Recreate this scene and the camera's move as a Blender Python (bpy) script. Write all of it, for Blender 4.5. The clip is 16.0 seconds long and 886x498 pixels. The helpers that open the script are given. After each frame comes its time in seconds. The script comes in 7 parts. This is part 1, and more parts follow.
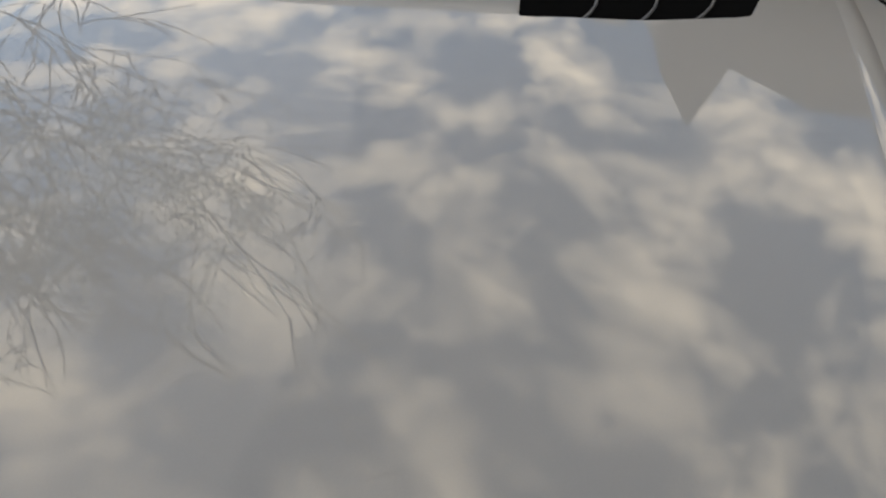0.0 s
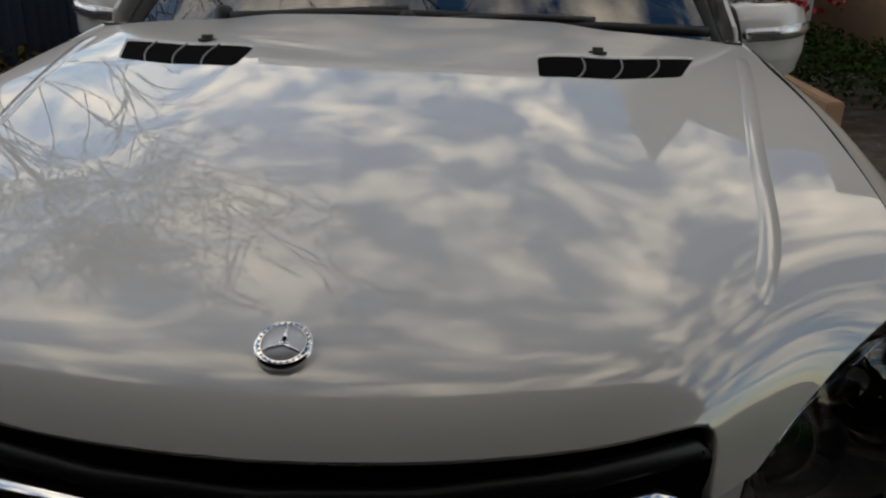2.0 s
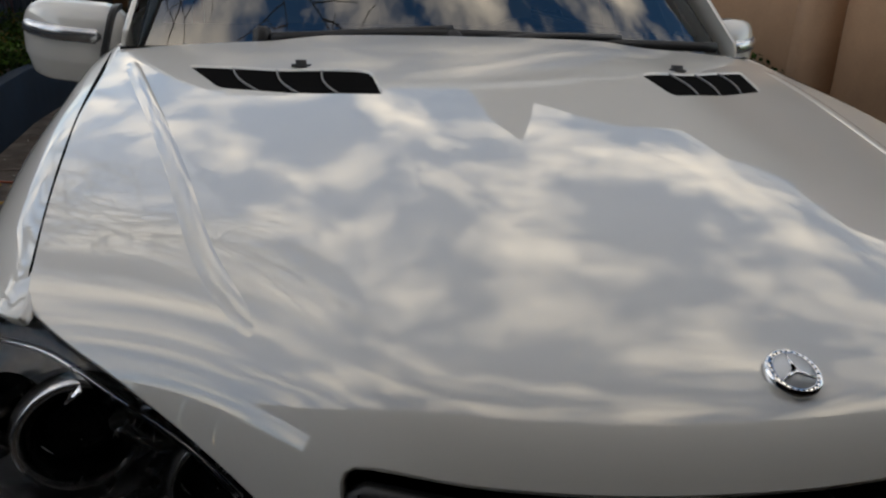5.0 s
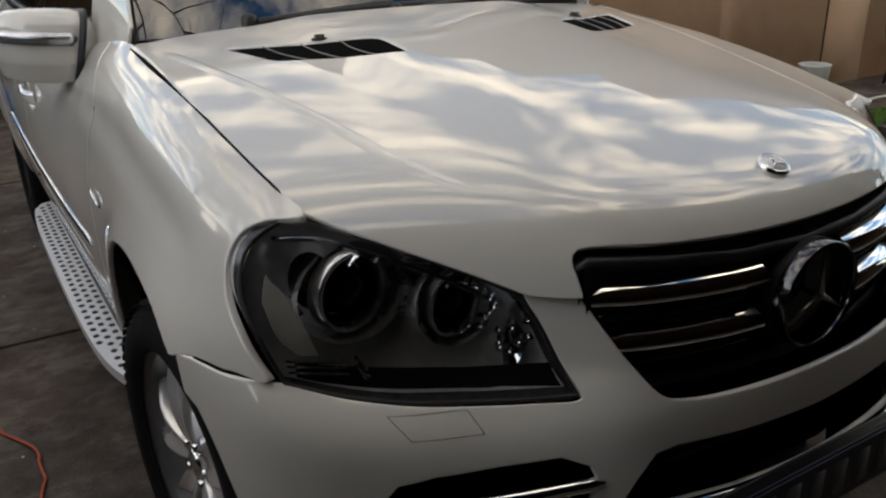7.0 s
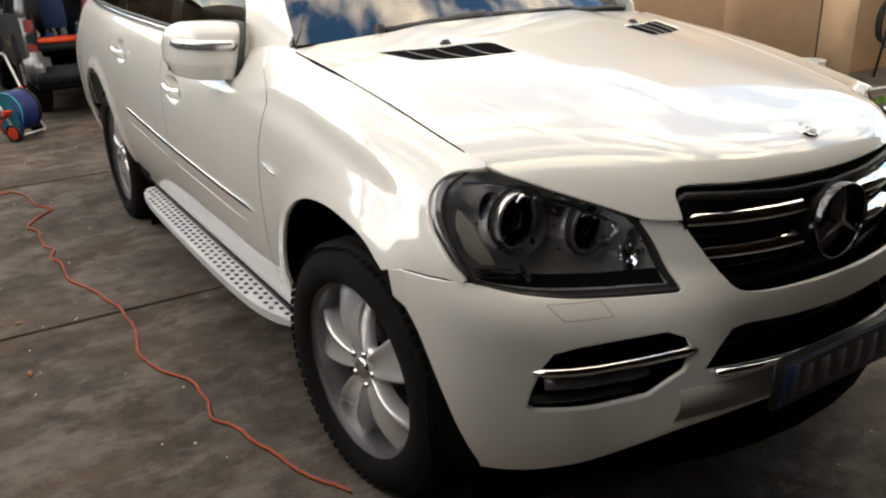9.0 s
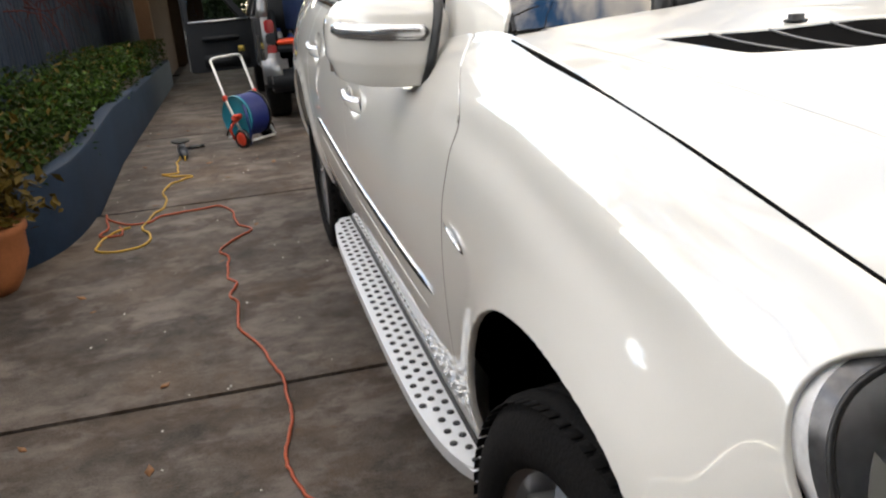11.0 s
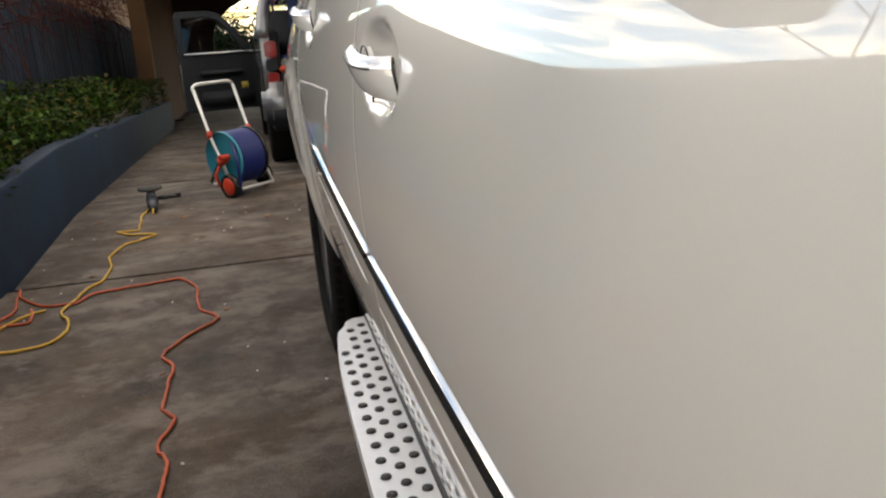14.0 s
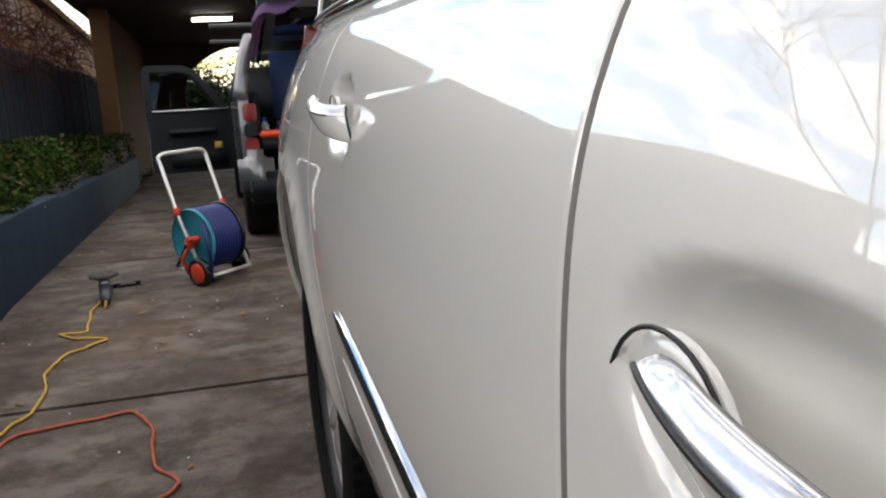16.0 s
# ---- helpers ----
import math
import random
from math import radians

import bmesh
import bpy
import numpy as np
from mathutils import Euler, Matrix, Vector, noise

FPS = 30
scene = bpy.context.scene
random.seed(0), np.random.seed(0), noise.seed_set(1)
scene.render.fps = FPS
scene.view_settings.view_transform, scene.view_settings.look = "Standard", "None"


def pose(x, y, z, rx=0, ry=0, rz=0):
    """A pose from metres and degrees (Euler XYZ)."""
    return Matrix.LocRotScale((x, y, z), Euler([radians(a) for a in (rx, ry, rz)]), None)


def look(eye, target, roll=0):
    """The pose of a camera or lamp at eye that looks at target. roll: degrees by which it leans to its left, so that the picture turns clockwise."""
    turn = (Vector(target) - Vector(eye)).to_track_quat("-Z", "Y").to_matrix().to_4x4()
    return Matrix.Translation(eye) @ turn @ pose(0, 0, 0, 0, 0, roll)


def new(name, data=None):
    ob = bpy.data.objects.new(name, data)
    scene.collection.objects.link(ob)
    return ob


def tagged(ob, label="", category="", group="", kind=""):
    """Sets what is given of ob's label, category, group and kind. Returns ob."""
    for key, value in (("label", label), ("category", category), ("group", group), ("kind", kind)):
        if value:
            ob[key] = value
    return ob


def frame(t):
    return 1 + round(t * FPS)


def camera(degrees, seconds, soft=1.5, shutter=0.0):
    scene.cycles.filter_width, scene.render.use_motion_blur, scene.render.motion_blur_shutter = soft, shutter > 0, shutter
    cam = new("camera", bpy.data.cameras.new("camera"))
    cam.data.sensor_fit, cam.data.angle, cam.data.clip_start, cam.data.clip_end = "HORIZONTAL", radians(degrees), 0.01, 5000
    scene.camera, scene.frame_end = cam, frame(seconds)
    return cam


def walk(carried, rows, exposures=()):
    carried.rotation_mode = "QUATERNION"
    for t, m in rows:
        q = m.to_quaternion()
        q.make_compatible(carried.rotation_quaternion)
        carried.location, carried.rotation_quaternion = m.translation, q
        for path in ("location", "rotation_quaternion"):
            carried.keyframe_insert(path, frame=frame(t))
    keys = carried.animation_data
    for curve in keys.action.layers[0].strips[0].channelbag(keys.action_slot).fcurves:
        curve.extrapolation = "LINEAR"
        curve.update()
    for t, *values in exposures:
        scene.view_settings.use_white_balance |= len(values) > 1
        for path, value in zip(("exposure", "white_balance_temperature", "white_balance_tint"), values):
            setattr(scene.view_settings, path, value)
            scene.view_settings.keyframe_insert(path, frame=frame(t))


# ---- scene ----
cam = camera(57.1, 16.0, soft=2.2)
PATH = [
    (0, (0.283, -0.01, 1.372), (0.11, 1.785, 0.507), 1.1),
    (0.5, (0.254, -0.215, 1.404), (0.124, 1.611, 0.599), 0.3),
    (1, (0.237, -0.296, 1.424), (0.138, 1.547, 0.654), -0.4),
    (1.5, (0.267, -0.451, 1.433), (0.073, 1.391, 0.679), -0.3),
    (2, (0.204, -0.569, 1.457), (0.085, 1.29, 0.729), 1.4),
    (2.5, (0.033, -0.637, 1.471), (0.034, 1.219, 0.727), 0.1),
    (3, (-0.084, -0.585, 1.467), (-0.026, 1.26, 0.698), 0.8),
    (3.5, (-0.187, -0.521, 1.461), (-0.077, 1.353, 0.769), 1.4),
    (3.7, (-0.228, -0.519, 1.462), (-0.085, 1.351, 0.768), 1.2),
    (6, (-0.82, -0.488, 1.463), (0.055, 1.163, 0.748), 2.1),
    (6.5, (-1.033, -0.574, 1.473), (0.017, 0.953, 0.721), 0.7),
    (7, (-1.187, -0.763, 1.48), (-0.224, 0.829, 0.746), -1.2),
    (7.5, (-1.324, -0.955, 1.536), (-0.373, 0.635, 0.782), -1.0),
    (8, (-1.539, -1.067, 1.535), (-0.468, 0.439, 0.77), -3.5),
    (8.2, (-1.631, -1.096, 1.552), (-0.533, 0.383, 0.773), -2.6),
    (8.5, (-1.711, -1.11, 1.552), (-0.619, 0.386, 0.797), -1.8),
    (9, (-1.775, -1.074, 1.57), (-0.794, 0.507, 0.836), -1.7),
    (9.5, (-1.712, -0.961, 1.558), (-0.873, 0.705, 0.838), -2.4),
    (10, (-1.54, -0.717, 1.523), (-0.918, 1.056, 0.838), -1.6),
    (10.2, (-1.479, -0.598, 1.505), (-0.915, 1.19, 0.809), -3.1),
    (12.3, (-1.143, 0.738, 1.225), (-0.811, 2.602, 0.58), -2.3),
    (12.5, (-1.147, 0.821, 1.220), (-0.743, 2.681, 0.603), -3.7),
    (13, (-1.139, 1.027, 1.158), (-0.684, 2.893, 0.581), -3.4),
    (13.5, (-1.102, 1.227, 1.098), (-0.744, 3.112, 0.519), -5.9),
    (14, (-1.087, 1.392, 1.05), (-0.665, 3.262, 0.481), -3.7),
    (14.5, (-1.105, 1.594, 1.034), (-0.579, 3.442, 0.479), -2.7),
    (15, (-1.124, 1.771, 1.076), (-0.632, 3.643, 0.572), -4.1),
    (15.5, (-1.096, 1.98, 1.107), (-0.602, 3.859, 0.633), -3.2),
    (16, (-1.092, 2.155, 1.112), (-0.585, 4.035, 0.658), -2.5),
]
EXPOSURES = [(0, -0.38, 6500, 10), (1.5, -0.38, 6450, 10), (2, -0.3, 6450, 10), (3, 0.0, 6350, 10), (3.5, 0.0, 6300, 10), (6, 0.05, 6500, 10), (6.5, 0.2, 6600, 10), (7, 0.4, 6700, 10), (7.5, 0.88, 6950, 10), (8, 1.1, 7100, 10), (8.5, 1.45, 7300, 10), (9.5, 1.65, 7100, 10), (10, 1.8, 6800, 10), (12.5, 1.36, 7050, 11), (14, 1.40, 7250, 11), (16, 1.36, 6650, 11)]
walk(cam, [(t, look(eye, target, roll)) for t, eye, target, roll in PATH], EXPOSURES)

# ---- world and sun
world = bpy.data.worlds.new("world")
scene.world = world
world.use_nodes = True
wn, wl = world.node_tree.nodes, world.node_tree.links
wn.clear()
SUN_UP, SUN_TURN = 14, 290


def world_node(kind, **values):
    node = wn.new(kind)
    for key, value in values.items():
        node.inputs[key].default_value = value
    return node


sky = wn.new("ShaderNodeTexSky")
sky.sky_type, sky.sun_disc = "NISHITA", False
sky.sun_elevation, sky.sun_rotation = radians(SUN_UP), radians(SUN_TURN)
sky.dust_density, sky.ozone_density = 0.3, 2.0
where = wn.new("ShaderNodeTexCoord")
split = wn.new("ShaderNodeSeparateXYZ")
wl.new(where.outputs["Generated"], split.inputs[0])
lift = wn.new("ShaderNodeMath")
lift.operation = "ADD"
lift.inputs[1].default_value = 0.22
wl.new(split.outputs["Z"], lift.inputs[0])
flat = []
for axis in "XY":
    d = wn.new("ShaderNodeMath")
    d.operation = "DIVIDE"
    wl.new(split.outputs[axis], d.inputs[0])
    wl.new(lift.outputs[0], d.inputs[1])
    flat.append(d)
deck = wn.new("ShaderNodeCombineXYZ")
wl.new(flat[0].outputs[0], deck.inputs[0])
wl.new(flat[1].outputs[0], deck.inputs[1])
puffs = world_node("ShaderNodeTexNoise", Scale=4.4, Detail=9.0, Roughness=0.58, Distortion=0.1)
wl.new(deck.outputs[0], puffs.inputs["Vector"])
cover = wn.new("ShaderNodeValToRGB")
cover.color_ramp.elements[0].position, cover.color_ramp.elements[1].position = 0.45, 0.66
wl.new(puffs.outputs["Fac"], cover.inputs[0])
clouded = wn.new("ShaderNodeMix")
clouded.data_type = "RGBA"
clouded.inputs["B"].default_value = (14.6, 12.6, 9.8, 1)
wl.new(cover.outputs["Color"], clouded.inputs["Factor"])
blue = world_node("ShaderNodeHueSaturation", Saturation=1.2, Value=1.05)
wl.new(sky.outputs[0], blue.inputs["Color"])
wl.new(blue.outputs[0], clouded.inputs["A"])
glow = world_node("ShaderNodeBackground", Strength=0.15)
wl.new(clouded.outputs["Result"], glow.inputs["Color"])
wout = wn.new("ShaderNodeOutputWorld")
wl.new(glow.outputs[0], wout.inputs["Surface"])

sun = new("sun", bpy.data.lights.new("sun", "SUN"))
sun.data.energy, sun.data.angle, sun.data.color = 0.4, radians(110), (1.0, 0.92, 0.8)
sun_way = Vector((math.sin(radians(SUN_TURN)) * math.cos(radians(SUN_UP)), math.cos(radians(SUN_TURN)) * math.cos(radians(SUN_UP)), math.sin(radians(SUN_UP))))
sun.matrix_world = look(sun_way * 30, (0, 0, 0))


# ---- materials
def material(name, base, rough=0.5, metal=0.0, vary=0.0, scale=8.0, fine=60.0, bump=0.0, dark=0.6, coat=0.0, coat_ior=1.5, spec=0.5,
             stain=0.0, stain_scale=1.2, emit=0.0, stretch=(1, 1, 1), world_space=True, alpha_glass=0.0, each=0.0):
    m = bpy.data.materials.new(name)
    m.use_nodes = True
    n, l = m.node_tree.nodes, m.node_tree.links
    p = n["Principled BSDF"]
    p.inputs["Base Color"].default_value = (*base, 1)
    p.inputs["Roughness"].default_value, p.inputs["Metallic"].default_value = rough, metal
    p.inputs["Specular IOR Level"].default_value = spec
    p.inputs["Coat Weight"].default_value, p.inputs["Coat Roughness"].default_value, p.inputs["Coat IOR"].default_value = coat, 0.02, coat_ior
    if emit:
        p.inputs["Emission Color"].default_value, p.inputs["Emission Strength"].default_value = (*base, 1), emit
    if vary or bump or stain or each:
        tc = n.new("ShaderNodeTexCoord")
        mp = n.new("ShaderNodeMapping")
        mp.inputs["Scale"].default_value = stretch
        l.new(tc.outputs["Object"], mp.inputs[0])

        def noisy(size, detail=5.0, rough_=0.6):
            t = n.new("ShaderNodeTexNoise")
            t.inputs["Scale"].default_value, t.inputs["Detail"].default_value, t.inputs["Roughness"].default_value = size, detail, rough_
            l.new(mp.outputs[0], t.inputs["Vector"])
            return t

        coarse, grain = noisy(scale), noisy(fine, 3.0)
        colour = None
        if vary:
            add = n.new("ShaderNodeMix")
            add.inputs[0].default_value = 0.45
            l.new(coarse.outputs["Fac"], add.inputs[2])
            l.new(grain.outputs["Fac"], add.inputs[3])
            ramp = n.new("ShaderNodeValToRGB")
            ramp.color_ramp.elements[0].position, ramp.color_ramp.elements[1].position = 0.3, 0.7
            ramp.color_ramp.elements[0].color = (*[c * (1 - vary * dark) for c in base], 1)
            ramp.color_ramp.elements[1].color = (*[min(1, c * (1 + vary * (1 - dark) * 1.5)) for c in base], 1)
            l.new(add.outputs[0], ramp.inputs[0])
            colour = ramp.outputs[0]
        if stain:
            big = noisy(stain_scale, 8.0, 0.65)
            r2 = n.new("ShaderNodeValToRGB")
            r2.color_ramp.elements[0].position, r2.color_ramp.elements[1].position = 0.36, 0.62
            r2.color_ramp.elements[0].color = (1 - stain, 1 - stain, 1 - stain, 1)
            r2.color_ramp.elements[1].color = (1, 1, 1, 1)
            l.new(big.outputs["Fac"], r2.inputs[0])
            mul = n.new("ShaderNodeMix")
            mul.data_type, mul.blend_type = "RGBA", "MULTIPLY"
            mul.inputs[0].default_value = 1
            if colour:
                l.new(colour, mul.inputs["A"])
            else:
                mul.inputs["A"].default_value = (*base, 1)
            l.new(r2.outputs[0], mul.inputs["B"])
            colour = mul.outputs["Result"]
        if each:
            info = n.new("ShaderNodeObjectInfo")
            hs = n.new("ShaderNodeHueSaturation")
            mr = n.new("ShaderNodeMapRange")
            mr.inputs["To Min"].default_value, mr.inputs["To Max"].default_value = 1 - each, 1 + each
            l.new(info.outputs["Random"], mr.inputs[0])
            l.new(mr.outputs[0], hs.inputs["Value"])
            if colour:
                l.new(colour, hs.inputs["Color"])
            else:
                hs.inputs["Color"].default_value = (*base, 1)
            colour = hs.outputs[0]
        if colour:
            l.new(colour, p.inputs["Base Color"])
        if bump:
            bp = n.new("ShaderNodeBump")
            bp.inputs["Strength"].default_value, bp.inputs["Distance"].default_value = bump, 0.01
            l.new(grain.outputs["Fac"], bp.inputs["Height"])
            l.new(bp.outputs[0], p.inputs["Normal"])
    return m


def glass_material(name, tint, rough=0.0, amount=0.85, ior=1.5):
    """Thin tinted glass: clear through, glossy on top."""
    m = bpy.data.materials.new(name)
    m.use_nodes = True
    n, l = m.node_tree.nodes, m.node_tree.links
    n.clear()
    clear, shine, mixed, edge, out = (n.new("ShaderNode" + k) for k in ("BsdfTransparent", "BsdfGlossy", "MixShader", "Fresnel", "OutputMaterial"))
    clear.inputs[0].default_value = (*tint, 1)
    shine.inputs["Roughness"].default_value = rough
    edge.inputs["IOR"].default_value = ior
    l.new(edge.outputs[0], mixed.inputs[0])
    l.new(clear.outputs[0], mixed.inputs[1])
    l.new(shine.outputs[0], mixed.inputs[2])
    l.new(mixed.outputs[0], out.inputs[0])
    return m


PAINT = material("pearl_white_paint", (0.75, 0.735, 0.688), 0.38, 0.0, vary=0.06, scale=3.0, fine=900.0, coat=1.0, coat_ior=1.95)
CHROME_WARM = material("handle_chrome", (0.60, 0.61, 0.63), 0.16, 0.9, vary=0.06, scale=20)
BOARD = material("bright_aluminium", (0.79, 0.81, 0.84), 0.38, 0.3, vary=0.10, scale=40, fine=400)
CHROME = material("chrome", (0.86, 0.87, 0.88), 0.06, 1.0, vary=0.05, scale=20)
LED_DARK = material("dark_lamp_strip", (0.10, 0.10, 0.105), 0.2, 0.5, vary=0.5, scale=60)
DARK_CHROME = material("smoked_chrome", (0.10, 0.10, 0.105), 0.12, 1.0, vary=0.1, scale=20)
SEAL = material("door_gap_rubber", (0.17, 0.155, 0.14), 0.8, vary=0.2, scale=20)
RIB = material("vent_rib_grey", (0.22, 0.22, 0.22), 0.4, 0.3, vary=0.1, scale=20)
SATIN = material("satin_aluminium", (0.62, 0.63, 0.65), 0.32, 1.0, vary=0.12, scale=30, fine=300)
BLACK = material("black_plastic", (0.015, 0.015, 0.016), 0.45, vary=0.4, scale=20, fine=200, bump=0.1)
GLOSS_BLACK = material("gloss_black", (0.008, 0.008, 0.009), 0.12, vary=0.2, scale=8)
# near-black for cavities: their want of light is put into the colour
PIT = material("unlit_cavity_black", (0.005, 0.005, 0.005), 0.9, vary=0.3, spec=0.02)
RUBBER = material("tyre_rubber", (0.007, 0.0066, 0.0066), 0.9, spec=0.2, vary=0.5, scale=12, fine=140, bump=0.35)
SKID = material("dull_silver_plastic", (0.3, 0.29, 0.27), 0.5, vary=0.15, scale=10)
LAMP_RING = material("lamp_ring_grey", (0.72, 0.725, 0.735), 0.25, 0.9, vary=0.2, scale=30)
BARREL = material("wheel_barrel_grey", (0.20, 0.20, 0.205), 0.35, 0.7, vary=0.2, scale=20)
IRON = material("brake_iron", (0.06, 0.058, 0.055), 0.5, 0.8, vary=0.4, scale=20)
RIM = material("silver_wheel_paint", (0.78, 0.785, 0.795), 0.24, 0.6, vary=0.15, scale=10, coat=0.5)
GLASS = glass_material("window_glass", (0.36, 0.40, 0.39), ior=2.9)
SIDE_GLASS = glass_material("side_window_glass", (0.22, 0.25, 0.24), ior=1.5)
DARK_GLASS = glass_material("privacy_glass", (0.08, 0.09, 0.09), ior=1.6)
LENS = glass_material("lamp_lens", (0.97, 0.975, 0.98), ior=1.5)
REFLECTOR = material("lamp_reflector", (0.80, 0.81, 0.83), 0.16, 0.85, vary=0.25, scale=45)
LAMP_BOWL = material("lamp_housing_grey", (0.80, 0.805, 0.815), 0.3, 0.25, vary=0.3, scale=15)
WHITE_PLASTIC = material("pale_plastic", (0.62, 0.62, 0.58), 0.4, vary=0.1)
RED_LENS = material("red_lamp_lens", (0.22, 0.006, 0.008), 0.12, vary=0.2, coat=1.0)
SEAT = material("beige_leather", (0.30, 0.27, 0.22), 0.6, vary=0.2, scale=6, bump=0.2)
PLATE = material("plate_dark", (0.02, 0.025, 0.05), 0.4, vary=0.2)
PLATE_BAR = material("plate_bar_grey", (0.09, 0.093, 0.09), 0.4, vary=0.1)
PLATE_BLUE = material("plate_blue", (0.015, 0.03, 0.10), 0.4, vary=0.1)


# ---- building helpers
def thing(name, label, category, at=(0, 0, 0), turn=0.0, group="", kind=""):
    ob = new(name)
    ob.matrix_world = pose(*at, 0, 0, turn)
    return tagged(ob, label, category, group, kind)


def make_mesh(name, verts, faces, mat, smooth=True):
    me = bpy.data.meshes.new(name)
    me.from_pydata([tuple(map(float, v)) for v in verts], [], [tuple(map(int, f)) for f in faces])
    me.materials.append(mat)
    if smooth:
        me.shade_smooth()
    me.update()
    return me


def part(name, data, material_, parent=None, label="", at=None):
    """Links a mesh, a bmesh or (verts, faces) as one object, under its parent."""
    if isinstance(data, bmesh.types.BMesh):
        me = bpy.data.meshes.new(name)
        data.to_mesh(me)
        data.free()
        me.materials.append(material_)
        me.shade_smooth()
    elif isinstance(data, tuple):
        me = make_mesh(name, data[0], data[1], material_)
    else:
        me = data
    ob = new(name, me)
    if at is not None:
        ob.matrix_world = at
    if parent is not None:
        ob.parent = parent
        ob.matrix_parent_inverse = Matrix()
    if label:
        ob["label"] = label
    return ob


def sharp(ob, angle=35):
    ob.data.set_sharp_from_angle(angle=radians(angle))
    return ob


def block(size, at=(0, 0, 0), bevel=0.01, turn=None, seg=2, taper=None):
    """A rounded block as verts and faces."""
    bm = bmesh.new()
    bmesh.ops.create_cube(bm, size=1)
    for v in bm.verts:
        v.co = Vector((v.co.x * size[0], v.co.y * size[1], v.co.z * size[2]))
        if taper and v.co.z > 0:
            v.co.x *= taper[0]
            v.co.y *= taper[1]
    if bevel > 0:
        bmesh.ops.bevel(bm, geom=bm.edges[:], offset=bevel, segments=seg, affect="EDGES", clamp_overlap=True)
    m = Matrix.Translation(at) @ (turn if turn else Matrix())
    bm.transform(m)
    bm.verts.index_update()
    out = [v.co.copy() for v in bm.verts], [[v.index for v in f.verts] for f in bm.faces]
    bm.free()
    return out


def lathe(profile, n=32, axis="x", at=(0, 0, 0), closed=False):
    """Turns a profile of (along, radius) round an axis."""
    verts, faces = [], []
    k = len(profile)
    for i in range(n):
        c, s = math.cos(2 * math.pi * i / n), math.sin(2 * math.pi * i / n)
        for along, r in profile:
            p = {"x": (along, r * c, r * s), "y": (r * s, along, r * c), "z": (r * c, r * s, along)}[axis]
            verts.append((p[0] + at[0], p[1] + at[1], p[2] + at[2]))
    for i in range(n):
        for j in range(k - (0 if closed else 1)):
            a, b = i * k + j, i * k + (j + 1) % k
            c_, d = ((i + 1) % n) * k + (j + 1) % k, ((i + 1) % n) * k + j
            faces.append((a, b, c_, d))
    return verts, faces


def tube(points, radius, n=8, closed=False, flat=1.0, caps=True):
    """A round bar along a line; radius may be a list; flat squashes it upwards."""
    pts = [Vector(p) for p in points]
    rad = radius if hasattr(radius, "__len__") else [radius] * len(pts)
    verts, faces = [], []
    up = Vector((0, 0, 1))
    count = len(pts)
    side = None
    for i, p in enumerate(pts):
        a = pts[i - 1] if (i or closed) else p
        b = pts[(i + 1) % count] if (i < count - 1 or closed) else p
        way = (b - a).normalized()
        if side is None:
            side = way.cross(up)
            if side.length < 0.1:
                side = way.cross(Vector((1, 0, 0)))
        side = (side - way * side.dot(way)).normalized()
        top = side.cross(way)
        for j in range(n):
            t = 2 * math.pi * j / n
            verts.append(p + side * math.cos(t) * rad[i] + top * math.sin(t) * rad[i] * flat)
    for i in range(count if closed else count - 1):
        for j in range(n):
            faces.append((i * n + j, i * n + (j + 1) % n, ((i + 1) % count) * n + (j + 1) % n, ((i + 1) % count) * n + j))
    if caps and not closed:
        faces.append(tuple(range(n - 1, -1, -1)))
        faces.append(tuple(range((count - 1) * n, count * n)))
    return verts, faces


def join(*pieces):
    verts, faces = [], []
    for v, f in pieces:
        k = len(verts)
        verts += list(v)
        faces += [[i + k for i in q] for q in f]
    return verts, faces


def moved(piece, m):
    return [m @ Vector(v) for v in piece[0]], piece[1]


def slab(outline, z0, z1):
    """An upright prism from an outline in plan."""
    n = len(outline)
    verts = [(x, y, z0) for x, y in outline] + [(x, y, z1) for x, y in outline]
    faces = [tuple(range(n - 1, -1, -1)), tuple(range(n, 2 * n))] + [(i, (i + 1) % n, n + (i + 1) % n, n + i) for i in range(n)]
    return verts, faces


def inside(poly, pts):
    """Which points lie inside a closed outline."""
    x, y = pts[:, 0], pts[:, 1]
    hit = np.zeros(len(pts), bool)
    j = len(poly) - 1
    for i in range(len(poly)):
        (xi, yi), (xj, yj) = poly[i], poly[j]
        if yi != yj:
            hit ^= ((yi > y) != (yj > y)) & (x < (xj - xi) * (y - yi) / (yj - yi) + xi)
        j = i
    return hit


def resample(loop, step, scale):
    """A closed outline with its long edges split."""
    out = []
    for p, q in zip(loop, np.roll(loop, -1, axis=0)):
        n = max(1, int(math.ceil(np.linalg.norm((q - p) * scale) / step)))
        out += [p + (q - p) * k / n for k in range(n)]
    keep = [out[0]]
    for p in out[1:]:
        if np.linalg.norm((p - keep[-1]) * scale) > step * 0.12:
            keep.append(p)
    if np.linalg.norm((keep[0] - keep[-1]) * scale) < step * 0.12:
        keep.pop()
    return np.array(keep)


